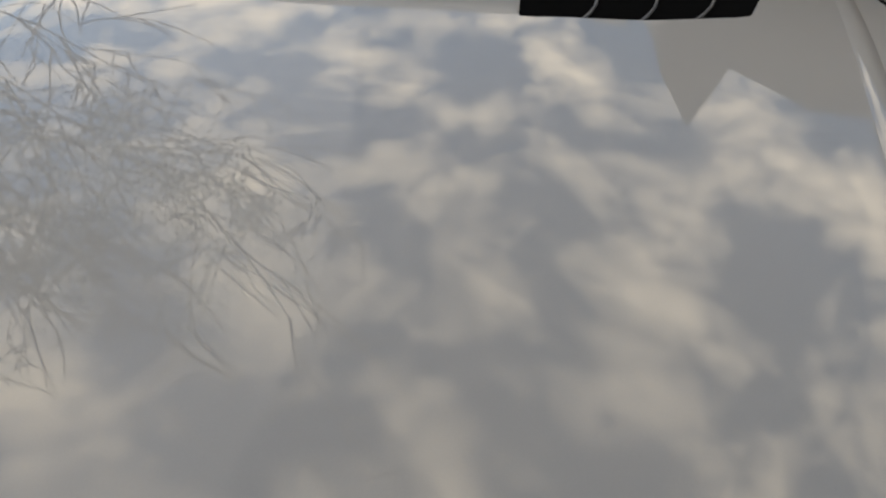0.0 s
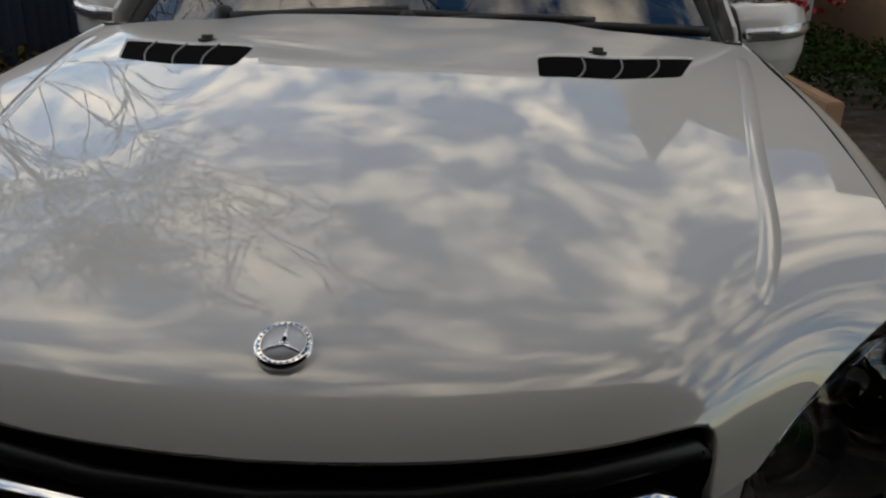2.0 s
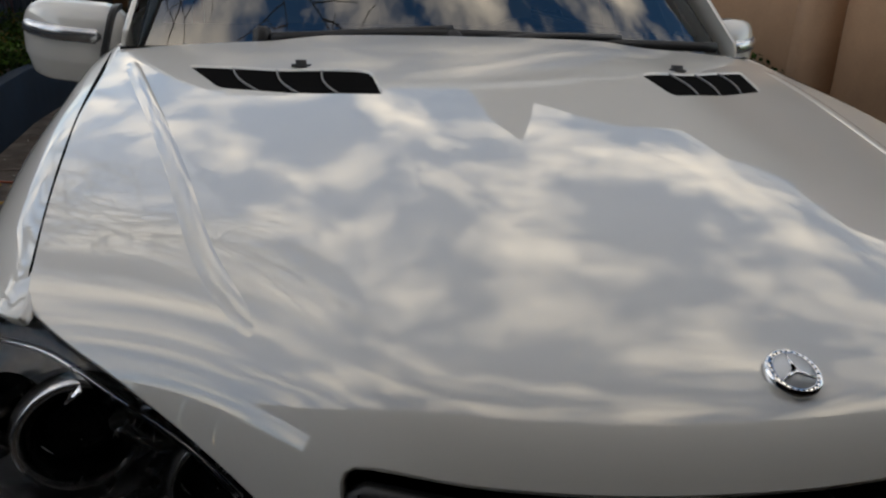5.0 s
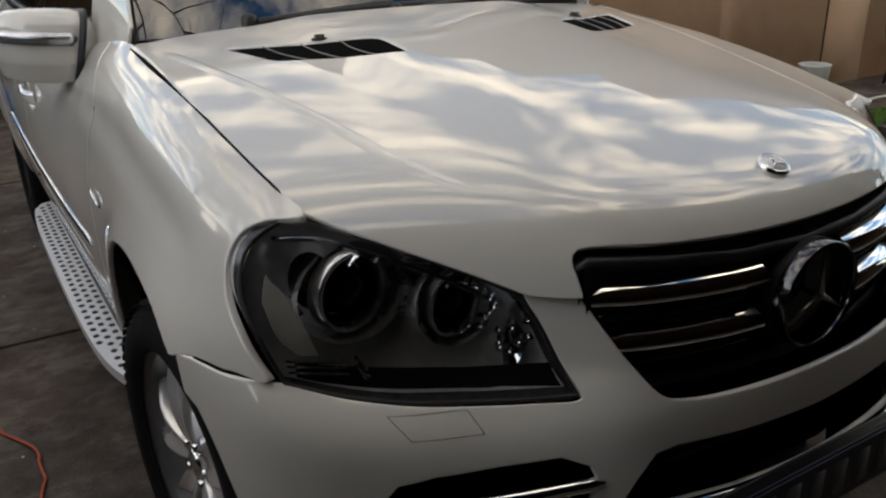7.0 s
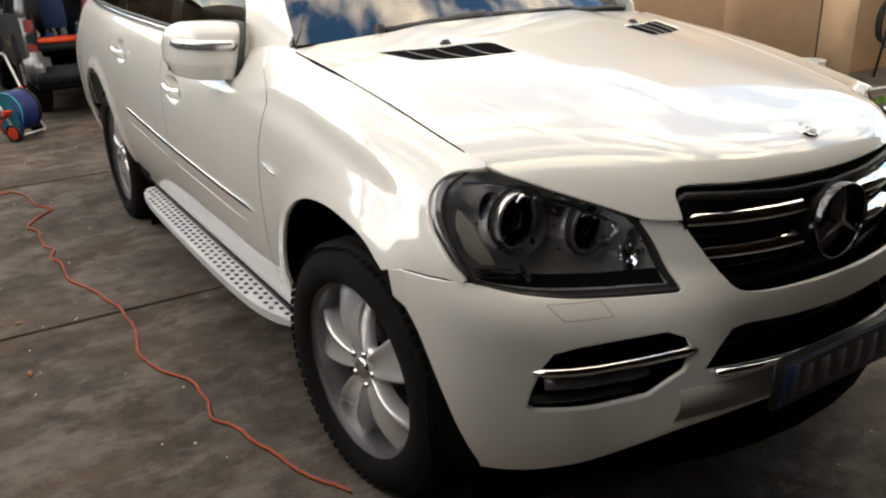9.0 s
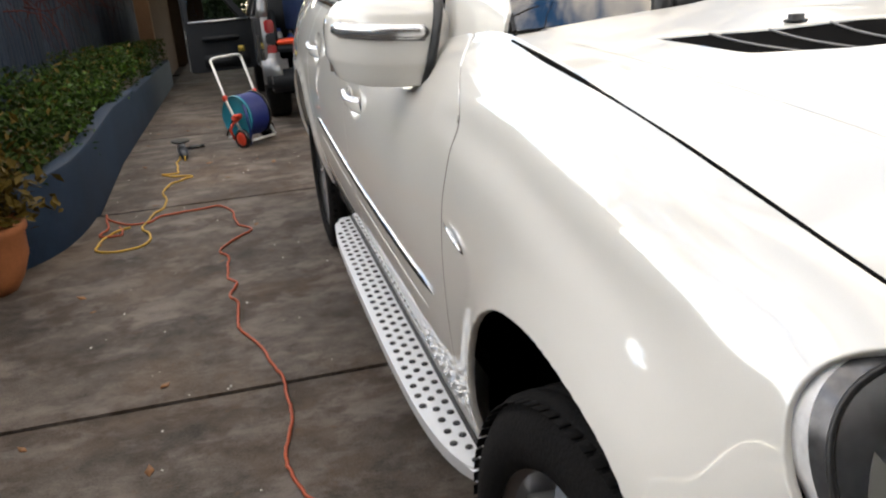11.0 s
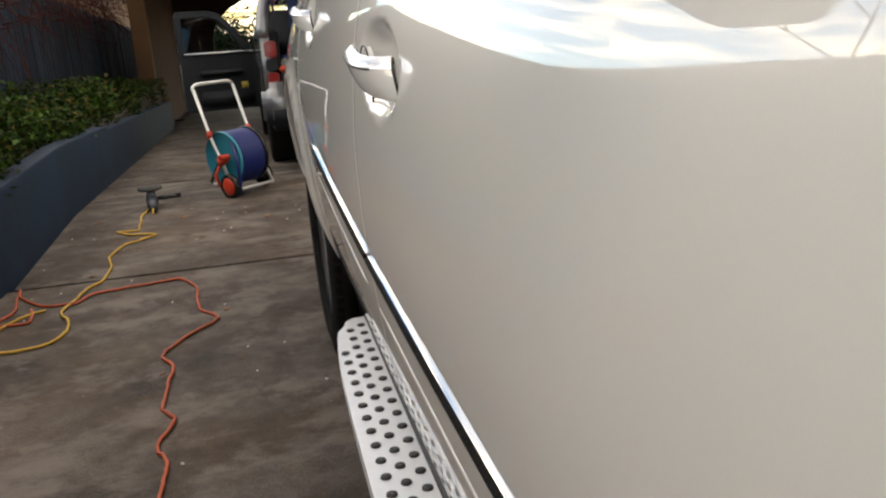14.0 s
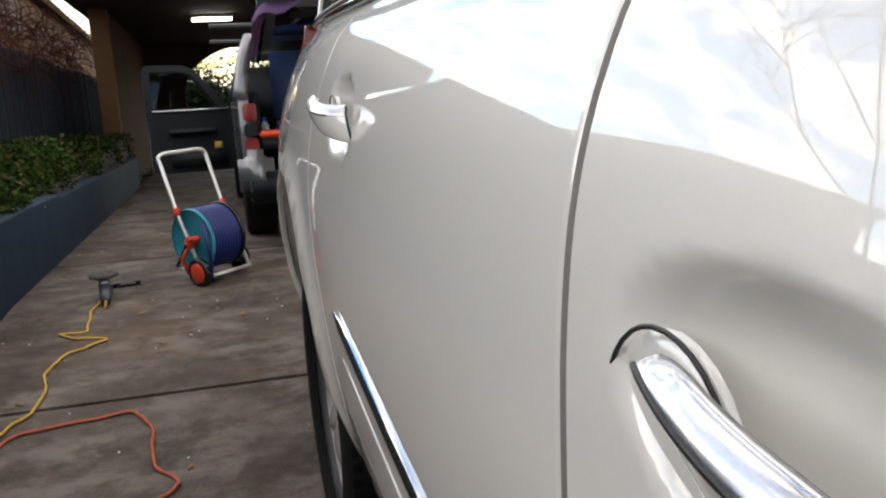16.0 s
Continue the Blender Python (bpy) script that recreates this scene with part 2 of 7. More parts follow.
def panel(name, surf, loop, mat, parent, outward, side=1, step=0.03, thick=0.012, holes=(), sink=0.0, label="", scale=None):
    """A sheet cut from a smooth surface along an outline of (u, v), with folded edges."""
    loop = np.asarray(loop, float)
    if scale is None:
        mid = loop.mean(0)
        e = np.array([(surf.us[-1] - surf.us[0]), (surf.vs[-1] - surf.vs[0])]) * 0.02
        c = surf.at(*mid)[0]
        scale = np.array([np.linalg.norm(surf.at(mid[0] + e[0], mid[1])[0] - c) / e[0], np.linalg.norm(surf.at(mid[0], mid[1] + e[1])[0] - c) / e[1]])
    loops = [resample(loop, step, scale)] + [resample(np.asarray(h, float), step * 0.6, scale) for h in holes]
    pts, edges = [], []
    for lp in loops:
        k = len(pts)
        pts += list(lp * scale)
        edges += [(k + i, k + (i + 1) % len(lp)) for i in range(len(lp))]
    lo, hi = loops[0].min(0) * scale, loops[0].max(0) * scale
    gx, gy = np.meshgrid(np.arange(lo[0] + step / 2, hi[0], step), np.arange(lo[1] + step / 2, hi[1], step))
    grid = np.stack([gx.ravel(), gy.ravel()], 1)
    ok = inside(loops[0] * scale, grid)
    for h in loops[1:]:
        ok &= ~inside(h * scale, grid)
    grid = grid[ok]
    rim = np.array(pts)
    if len(grid):
        near = np.concatenate([np.sqrt(((g[:, None] - rim[None]) ** 2).sum(2)).min(1) for g in np.array_split(grid, max(1, len(grid) // 400))])
        grid = grid[near > step * 0.45]
    every = np.concatenate([rim, grid]) if len(grid) else rim
    from mathutils.geometry import delaunay_2d_cdt
    v2, _, tri, *_ = delaunay_2d_cdt([Vector(p) for p in every], edges, [], 0, 1e-6)
    v2 = np.array([(v.x, v.y) for v in v2])
    tri = np.array([t for t in tri if len(t) == 3])
    mid = v2[tri].mean(1)
    keep = inside(loops[0] * scale, mid)
    for h in loops[1:]:
        keep &= ~inside(h * scale, mid)
    tri = tri[keep]
    uv = v2 / scale
    place = surf.at(uv[:, 0], uv[:, 1])
    norm = surf.normal(uv[:, 0], uv[:, 1], outward)
    place = place - norm * sink
    face_n = np.cross(place[tri[:, 1]] - place[tri[:, 0]], place[tri[:, 2]] - place[tri[:, 0]])
    wrong = (face_n * norm[tri[:, 0]]).sum(1) < 0
    tri[wrong] = tri[wrong][:, ::-1]
    count = {}
    for t in tri:
        for a, b in ((t[0], t[1]), (t[1], t[2]), (t[2], t[0])):
            count[(a, b)] = count.get((a, b), 0) + 1
    border = [(a, b) for (a, b) in count if (b, a) not in count]
    verts, normals, faces = list(place), list(norm), [tuple(t) for t in tri]
    extra, sums = {}, {}
    for a, b in border:
        out = np.cross(place[b] - place[a], norm[a])
        for i in (a, b):
            sums[i] = sums.get(i, 0) + out
    if thick > 0:
        for i, out in sums.items():
            out = out / (np.linalg.norm(out) + 1e-12)
            soft = norm[i] * 0.7 + out * 0.7
            extra[i] = len(verts)
            r = min(0.003, thick / 3)
            verts += [place[i], place[i] + out * r - norm[i] * r, place[i] + out * r - norm[i] * thick]
            normals += [norm[i], soft / np.linalg.norm(soft), out]
        for a, b in border:
            i, j = extra[a], extra[b]
            faces += [(a, i + 1, j + 1, b), (i + 1, i + 2, j + 2, j + 1)]
    verts, normals = np.array(verts), np.array(normals)
    if side < 0:
        verts[:, 0] *= -1
        normals[:, 0] *= -1
        faces = [f[::-1] for f in faces]
    me = make_mesh(name, verts, faces, mat)
    me.normals_split_custom_set_from_vertices([tuple(map(float, n)) for n in normals])
    return part(name, me, mat, parent, label)


def herm(knots, values, x):
    """Smooth curve through values at the knots, at the places x."""
    k = np.asarray(knots, float)
    p = np.asarray(values, float)
    x = np.clip(np.asarray(x, float), k[0], k[-1])
    d = np.diff(p, axis=0) / np.diff(k).reshape((-1,) + (1,) * (p.ndim - 1))
    m = np.concatenate([d[:1], (d[:-1] + d[1:]) / 2, d[-1:]])
    i = np.clip(np.searchsorted(k, x, side="right") - 1, 0, len(k) - 2)
    h = (k[i + 1] - k[i])
    s = ((x - k[i]) / h)
    sh = x.shape + (1,) * (p.ndim - 1)
    s, h = s.reshape(sh), h.reshape(sh)
    return ((1 + 2 * s) * (1 - s) ** 2 * p[i] + s * (1 - s) ** 2 * h * m[i]
            + s * s * (3 - 2 * s) * p[i + 1] + s * s * (s - 1) * h * m[i + 1])


class Surf:
    """A smooth sheet through a grid of places, read by two numbers u and v."""

    def __init__(self, us, vs, grid, warp=None):
        self.us, self.vs, self.grid, self.warp = np.array(us, float), np.array(vs, float), np.array(grid, float), warp

    def at(self, u, v):
        u, v = np.atleast_1d(np.asarray(u, float)), np.atleast_1d(np.asarray(v, float))
        row = herm(self.us, self.grid, u)
        k = self.vs
        x = np.clip(v, k[0], k[-1])
        d = np.diff(row, axis=1) / np.diff(k)[None, :, None]
        m = np.concatenate([d[:, :1], (d[:, :-1] + d[:, 1:]) / 2, d[:, -1:]], 1)
        i = np.clip(np.searchsorted(k, x, side="right") - 1, 0, len(k) - 2)
        h = (k[i + 1] - k[i])[:, None]
        s = ((x - k[i])[:, None]) / h
        n = np.arange(len(x))
        out = ((1 + 2 * s) * (1 - s) ** 2 * row[n, i] + s * (1 - s) ** 2 * h * m[n, i]
               + s * s * (3 - 2 * s) * row[n, i + 1] + s * s * (s - 1) * h * m[n, i + 1])
        return self.warp(out) if self.warp else out

    def normal(self, u, v, outward):
        e = 1e-3
        u, v = np.atleast_1d(np.asarray(u, float)), np.atleast_1d(np.asarray(v, float))
        du = (self.us[-1] - self.us[0]) * e
        dv = (self.vs[-1] - self.vs[0]) * e
        uu, vv = np.clip(u, self.us[0] + du, self.us[-1] - du), np.clip(v, self.vs[0] + dv, self.vs[-1] - dv)
        n = np.cross(self.at(uu + du, vv) - self.at(uu - du, vv), self.at(uu, vv + dv) - self.at(uu, vv - dv))
        n /= np.linalg.norm(n, axis=1, keepdims=True) + 1e-12
        flip = np.sign((n * np.asarray(outward, float)).sum(1, keepdims=True))
        return n * np.where(flip == 0, 1, flip)

    def find(self, axes, wanted):
        """The u, v at which two of the coordinates take the wanted values."""
        w = np.atleast_2d(np.asarray(wanted, float))
        gu, gv = np.meshgrid(np.linspace(self.us[0], self.us[-1], 70), np.linspace(self.vs[0], self.vs[-1], 70))
        g = self.at(gu.ravel(), gv.ravel())[:, axes]
        near = ((w[:, None] - g[None]) ** 2).sum(2).argmin(1)
        u, v = gu.ravel()[near].copy(), gv.ravel()[near].copy()
        eu, ev = (self.us[-1] - self.us[0]) * 1e-4, (self.vs[-1] - self.vs[0]) * 1e-4
        for _ in range(12):
            p = self.at(u, v)[:, axes]
            a, b = (self.at(u + eu, v)[:, axes] - p) / eu, (self.at(u, v + ev)[:, axes] - p) / ev
            r = w - p
            det = a[:, 0] * b[:, 1] - a[:, 1] * b[:, 0]
            det = np.where(abs(det) < 1e-9, 1e-9, det)
            u = np.clip(u + 0.8 * (r[:, 0] * b[:, 1] - r[:, 1] * b[:, 0]) / det, self.us[0], self.us[-1])
            v = np.clip(v + 0.8 * (a[:, 0] * r[:, 1] - a[:, 1] * r[:, 0]) / det, self.vs[0], self.vs[-1])
        return np.stack([u, v], 1)


def spline(pts, per=8):
    """A dense open curve through the points."""
    p = np.asarray(pts, float)
    if len(p) < 3:
        return np.stack([p[0] + (p[-1] - p[0]) * t for t in np.linspace(0, 1, per + 1)])
    k = np.r_[0, np.cumsum(np.linalg.norm(np.diff(p, axis=0), axis=1) ** 0.5)]
    return herm(k, p, np.linspace(0, k[-1], per * (len(p) - 1) + 1))


# ---- the car's skin: hood, side and nose (half width a, y back from the nose, z up)
ZC_Y, ZC_Z = [-0.1, 0.02, 0.105, 0.25, 0.5, 0.94, 1.33, 1.45], [0.995, 1.052, 1.083, 1.118, 1.166, 1.228, 1.262, 1.268]
ZE_Y, ZE_Z = [0.0, 0.15, 0.34, 0.55, 0.8, 1.1, 1.4, 1.5], [1.008, 1.043, 1.081, 1.117, 1.155, 1.193, 1.225, 1.234]
YN_A, YN_Y = [0, 0.2, 0.35, 0.42, 0.5, 0.6, 0.7, 0.765, 0.8], [-0.012, 0.004, 0.036, 0.068, 0.122, 0.186, 0.24, 0.272, 0.292]

ZC, ZE = np.polyfit(ZC_Y, ZC_Z, 4), np.polyfit(ZE_Y, ZE_Z, 3)
YN = np.polyfit(np.square(YN_A), YN_Y, 3)


def hood_z(a, y):
    zc, ze = np.polyval(ZC, y), np.polyval(ZE, y)
    z = ze + (zc - ze) * (1 - (a / 0.765) ** 2.4)
    s = np.clip((0.345 + 0.10 * np.clip(y, 0, 1.2) - a) / 0.16, 0, 1)
    return z + 0.010 * s * s * (3 - 2 * s) * np.clip((y - 0.12) / 0.5, 0, 1)


def make_hood_surf():
    half = [0.08, 0.17, 0.22] + [0.25 + 0.0125 * k for k in range(19)] + [0.5, 0.535, 0.57, 0.605, 0.64, 0.67, 0.7, 0.7325, 0.765, 0.8]
    xs = [-a for a in half[::-1]] + [0] + half
    rows = []
    for x in xs:
        a = abs(x)
        yn = float(np.polyval(YN, a * a))
        rear, front = 1.335 + 0.07 * (a / 0.757) ** 2, yn + 0.105
        col = []
        for t in np.linspace(0, 1, 12):
            y = rear + (front - rear) * t
            col.append((x, y, float(hood_z(np.array([a]), np.array([y]))[0])))
        zb = col[-1][2]
        for dy, f in ((0.06, 0.2), (0.032, 0.42), (0.014, 0.66), (0.004, 0.85), (0.0, 1.0)):
            col.append((x, yn + dy, zb + (0.93 - zb) * f))
        rows.append(col)
    return Surf(range(17), xs, np.array(rows).transpose(1, 0, 2))


ARCH_F = [(1.275, 0.30), (1.275, 0.45), (1.25, 0.62), (1.18, 0.76), (1.06, 0.85), (0.92, 0.885), (0.76, 0.885), (0.62, 0.862),
          (0.53, 0.815), (0.485, 0.72), (0.44, 0.6), (0.39, 0.45), (0.35, 0.28)]
ARCH_R = [(4.40, 0.30), (4.40, 0.45), (4.37, 0.63), (4.28, 0.77), (4.14, 0.855), (3.96, 0.885), (3.78, 0.86), (3.64, 0.78),
          (3.55, 0.65), (3.52, 0.48), (3.515, 0.30)]
ARCH_LINE = np.concatenate([spline(ARCH_F[:9], 6), spline(ARCH_R, 6)])


def flare(p):
    d = np.sqrt(((p[:, None, 1:] - ARCH_LINE[None]) ** 2).sum(2)).min(1)
    q = p.copy()
    q[:, 0] += 0.016 * np.exp(-(d / 0.04) ** 2) * np.clip((p[:, 2] - 0.35) / 0.2, 0, 1)
    # hollow above the fender's shoulder line
    line = np.interp(p[:, 1], [0.4, 0.6, 0.85, 1.14, 1.35, 1.5], [0.952, 0.98, 1.018, 1.062, 1.068, 1.07])
    there = np.clip((p[:, 1] - 0.38) / 0.2, 0, 1) * np.clip((1.56 - p[:, 1]) / 0.25, 0, 1)
    q[:, 0] -= 0.010 * np.exp(-((p[:, 2] - line) / 0.032) ** 2) * there
    return q


SIDE_Y = [0.25, 0.34, 0.5, 0.9, 1.2, 1.45, 1.8, 2.45, 3.3, 4.0, 4.6, 4.9, 5.06]
SIDE = [
    [(0.768, 1.06), (0.785, 1.045), (0.808, 1.015), (0.828, 0.965), (0.842, 0.90), (0.85, 0.83), (0.85, 0.74), (0.83, 0.55), (0.79, 0.30)],
    [(0.772, 1.081), (0.797, 1.067), (0.825, 1.035), (0.85, 0.98), (0.87, 0.91), (0.885, 0.84), (0.89, 0.74), (0.87, 0.55), (0.83, 0.31)],
    [(0.772, 1.107), (0.806, 1.09), (0.842, 1.055), (0.875, 0.995), (0.905, 0.92), (0.932, 0.84), (0.938, 0.74), (0.915, 0.55), (0.87, 0.32)],
    [(0.768, 1.168), (0.815, 1.148), (0.86, 1.098), (0.893, 1.03), (0.917, 0.95), (0.932, 0.87), (0.937, 0.75), (0.92, 0.55), (0.885, 0.34)],
    [(0.764, 1.203), (0.818, 1.176), (0.864, 1.115), (0.895, 1.045), (0.914, 0.96), (0.924, 0.87), (0.926, 0.745), (0.915, 0.55), (0.88, 0.36)],
    [(0.77, 1.228), (0.826, 1.185), (0.868, 1.117), (0.896, 1.048), (0.913, 0.96), (0.922, 0.87), (0.924, 0.74), (0.912, 0.55), (0.875, 0.37)],
    [(0.806, 1.192), (0.836, 1.157), (0.867, 1.105), (0.904, 1.04), (0.926, 0.96), (0.938, 0.86), (0.938, 0.73), (0.92, 0.55), (0.875, 0.37)],
    [(0.866, 1.183), (0.893, 1.148), (0.914, 1.095), (0.933, 1.03), (0.947, 0.95), (0.955, 0.86), (0.953, 0.73), (0.93, 0.55), (0.875, 0.37)],
    [(0.862, 1.183), (0.889, 1.148), (0.912, 1.095), (0.932, 1.03), (0.947, 0.95), (0.956, 0.86), (0.954, 0.73), (0.932, 0.55), (0.88, 0.37)],
    [(0.835, 1.19), (0.866, 1.153), (0.894, 1.098), (0.92, 1.03), (0.938, 0.95), (0.948, 0.86), (0.948, 0.73), (0.928, 0.55), (0.88, 0.37)],
    [(0.785, 1.20), (0.82, 1.16), (0.854, 1.102), (0.885, 1.03), (0.908, 0.95), (0.922, 0.86), (0.924, 0.73), (0.908, 0.55), (0.865, 0.38)],
    [(0.75, 1.21), (0.786, 1.168), (0.82, 1.107), (0.85, 1.03), (0.875, 0.95), (0.89, 0.86), (0.893, 0.73), (0.88, 0.55), (0.84, 0.40)],
    [(0.715, 1.215), (0.745, 1.172), (0.777, 1.11), (0.803, 1.03), (0.825, 0.95), (0.838, 0.86), (0.842, 0.73), (0.83, 0.55), (0.79, 0.42)],
]


def make_side_surf():
    grid = [[(a, y, z) for a, z in row] for y, row in zip(SIDE_Y, SIDE)]
    return Surf(SIDE_Y, range(9), grid, flare)


NOSE_A = [0, 0.18, 0.34, 0.46, 0.60, 0.74, 0.85, 0.92, 0.95]
NOSE = [
    (0.255, 0.89, [0.02, 0.03, 0.06, 0.10, 0.15, 0.21, 0.28, 0.34, 0.38]),
    (0.32, 0.925, [-0.03, -0.02, 0.008, 0.045, 0.09, 0.15, 0.235, 0.33, 0.40]),
    (0.42, 0.96, [-0.055, -0.045, -0.017, 0.02, 0.062, 0.12, 0.215, 0.335, 0.43]),
    (0.55, 0.98, [-0.065, -0.055, -0.027, 0.008, 0.05, 0.11, 0.21, 0.34, 0.46]),
    (0.68, 0.993, [-0.06, -0.05, -0.022, 0.014, 0.056, 0.117, 0.215, 0.35, 0.48]),
    (0.765, 0.997, [-0.048, -0.038, -0.01, 0.03, 0.075, 0.133, 0.225, 0.36, 0.495]),
    (0.805, 0.998, [-0.035, -0.024, 0.006, 0.055, 0.108, 0.165, 0.25, 0.375, 0.505]),
    (0.835, 0.998, [-0.026, -0.014, 0.02, 0.082, 0.15, 0.212, 0.285, 0.39, 0.512]),
    (0.9, 0.985, [-0.012, 0.0, 0.034, 0.098, 0.17, 0.235, 0.305, 0.40, 0.51]),
    (0.97, 0.96, [-0.003, 0.01, 0.045, 0.115, 0.19, 0.255, 0.33, 0.41, 0.5]),
    (1.05, 0.92, [0.03, 0.045, 0.085, 0.16, 0.235, 0.29, 0.36, 0.43, 0.5]),
    (1.1, 0.9, [0.09, 0.105, 0.145, 0.215, 0.29, 0.34, 0.39, 0.45, 0.5]),
]


def make_nose_surf():
    grid = [[(a * f, y, z) for a, y in zip(NOSE_A, ys)] for z, f, ys in NOSE]
    return Surf([z for z, *_ in NOSE], NOSE_A, grid)


def dent(p):
    """Arch flares and the bowls behind the door handles."""
    q = flare(p)
    for y, z in ((2.335, 0.988), (3.275, 1.043)):
        lean = p[:, 2] - z - 0.12 * (p[:, 1] - y)
        r = ((p[:, 1] - y) / 0.125) ** 2 + (lean / 0.056) ** 2
        s = np.clip(1 - r, 0, 1)
        q[:, 0] -= 0.025 * s * s * (3 - 2 * s)
    return q


HOOD, SIDES, NOSES = make_hood_surf(), make_side_surf(), make_nose_surf()
SIDES.warp = dent
UP, OUT, AHEAD = (0, 0, 1), (1, 0, 0), (0, -1, 0.05)


def on(surf, axes, pts, per=0):
    """An outline on a surface from two of its coordinates."""
    return surf.find(axes, spline(pts, per) if per else np.asarray(pts, float))


# ---- wheels
def wheel_mesh_parts():
    w = 0.135
    tyre = [(-w + 0.015, 0.268), (-w, 0.285), (-w - 0.003, 0.318), (-w + 0.006, 0.35), (-w + 0.03, 0.378)]
    for k in range(5):
        x = -w + 0.045 + k * 0.045
        tyre += [(x - 0.008, 0.386), (x + 0.014, 0.387), (x + 0.017, 0.378), (x + 0.025, 0.378), (x + 0.028, 0.386)] if k < 4 else [(x - 0.008, 0.386)]
    tyre += [(w - 0.03, 0.378), (w - 0.006, 0.35), (w + 0.003, 0.318), (w, 0.285), (w - 0.015, 0.268)]
    treads = []
    for i in range(72):
        t = 2 * math.pi * i / 72
        for x0 in (-0.117, 0.117):
            treads.append(moved(block((0.03, 0.024, 0.003), (x0 * 0.95, 0, 0.3745), 0.001, seg=1), Matrix.Rotation(t, 4, "X")))
    barrel = [(-0.128, 0.278), (-0.121, 0.283), (-0.112, 0.272), (-0.1, 0.258), (0.0, 0.235), (0.11, 0.225), (0.12, 0.25)]
    rim = [lathe(barrel, 48)]
    spoke = []
    across = ((-1.12, 0.05), (-1.04, 0.006), (-0.96, -0.004), (-0.84, -0.006), (-0.68, 0.006), (-0.3, 0.014), (0.0, 0.015), (0.3, 0.014), (0.68, 0.006), (0.84, -0.006), (0.96, -0.004), (1.04, 0.006), (1.12, 0.05))
    for i in range(5):
        t = 2 * math.pi * (i + 0.1) / 5
        verts, faces = [], []
        for k in range(11):
            u = k / 10
            r = 0.05 + (0.274 - 0.05) * u
            x = -0.09 - 0.02 * math.sin(math.pi * min(1, u + 0.08)) + 0.02 * u ** 3
            half = 0.026 + 0.056 * u ** 1.15
            for ds, dx in across:
                ang = t + ds * half / max(r, 0.06)
                verts.append(Vector((x + dx * (0.35 + 0.65 * u if dx < 0.04 else 1), r * math.cos(ang), r * math.sin(ang))))
        n = len(across)
        for k in range(10):
            for j in range(n - 1):
                a = k * n + j
                faces.append((a, a + n, a + n + 1, a + 1))
        spoke.append((verts, faces))
    hub = lathe([(-0.06, 0.078), (-0.085, 0.075), (-0.092, 0.06), (-0.094, 0.04), (-0.094, 0.001)], 28)
    disc = lathe([(-0.02, 0.175), (-0.025, 0.175), (-0.025, 0.06)], 36)
    bolts = [lathe([(-0.09, 0.012), (-0.101, 0.0105), (-0.102, 0.001)], 8, at=(0, 0.052 * math.cos(2 * math.pi * (i + .5) / 5), 0.052 * math.sin(2 * math.pi * (i + .5) / 5))) for i in range(5)]
    cap = lathe([(-0.09, 0.034), (-0.099, 0.033), (-0.102, 0.026), (-0.103, 0.001)], 24)
    return {"tyre": join(lathe(tyre, 96), *treads), "rim": join(*rim), "hub": hub, "spokes": spoke, "brake_disc": disc, "bolts": bolts, "cap": cap}


def add_wheel(car, at, side, shared):
    w = part("wheel", shared["rim"], BARREL, car, "silver twin-spoke alloy wheel")
    turn = Matrix.Translation(at) @ Matrix.Rotation(radians(6 if at[1] < 2 else 0), 4, "Z") @ (Matrix() if side < 0 else Matrix.Rotation(math.pi, 4, "Z"))
    w.matrix_basis = turn
    part("hub", shared["hub"], RIM, w)
    part("tyre", shared["tyre"], RUBBER, w, "black rubber tyre")
    part("brake_disc", shared["brake_disc"], IRON, w)
    # added black disc: paints the shade seen between the spokes
    part("dust_shield", shared["shade_disc"], PIT, w)
    part("centre_cap", shared["cap"], CHROME, w)
    for me in shared["spokes"]:
        part("spoke", me, RIM, w)
    for me in shared["bolts"]:
        part("bolt", me, CHROME, w)


DOOR_SPLIT = [(2.51, 1.19), (2.517, 1.10), (2.513, 1.05), (2.497, 0.98), (2.475, 0.9), (2.44, 0.75), (2.427, 0.6), (2.422, 0.43)]


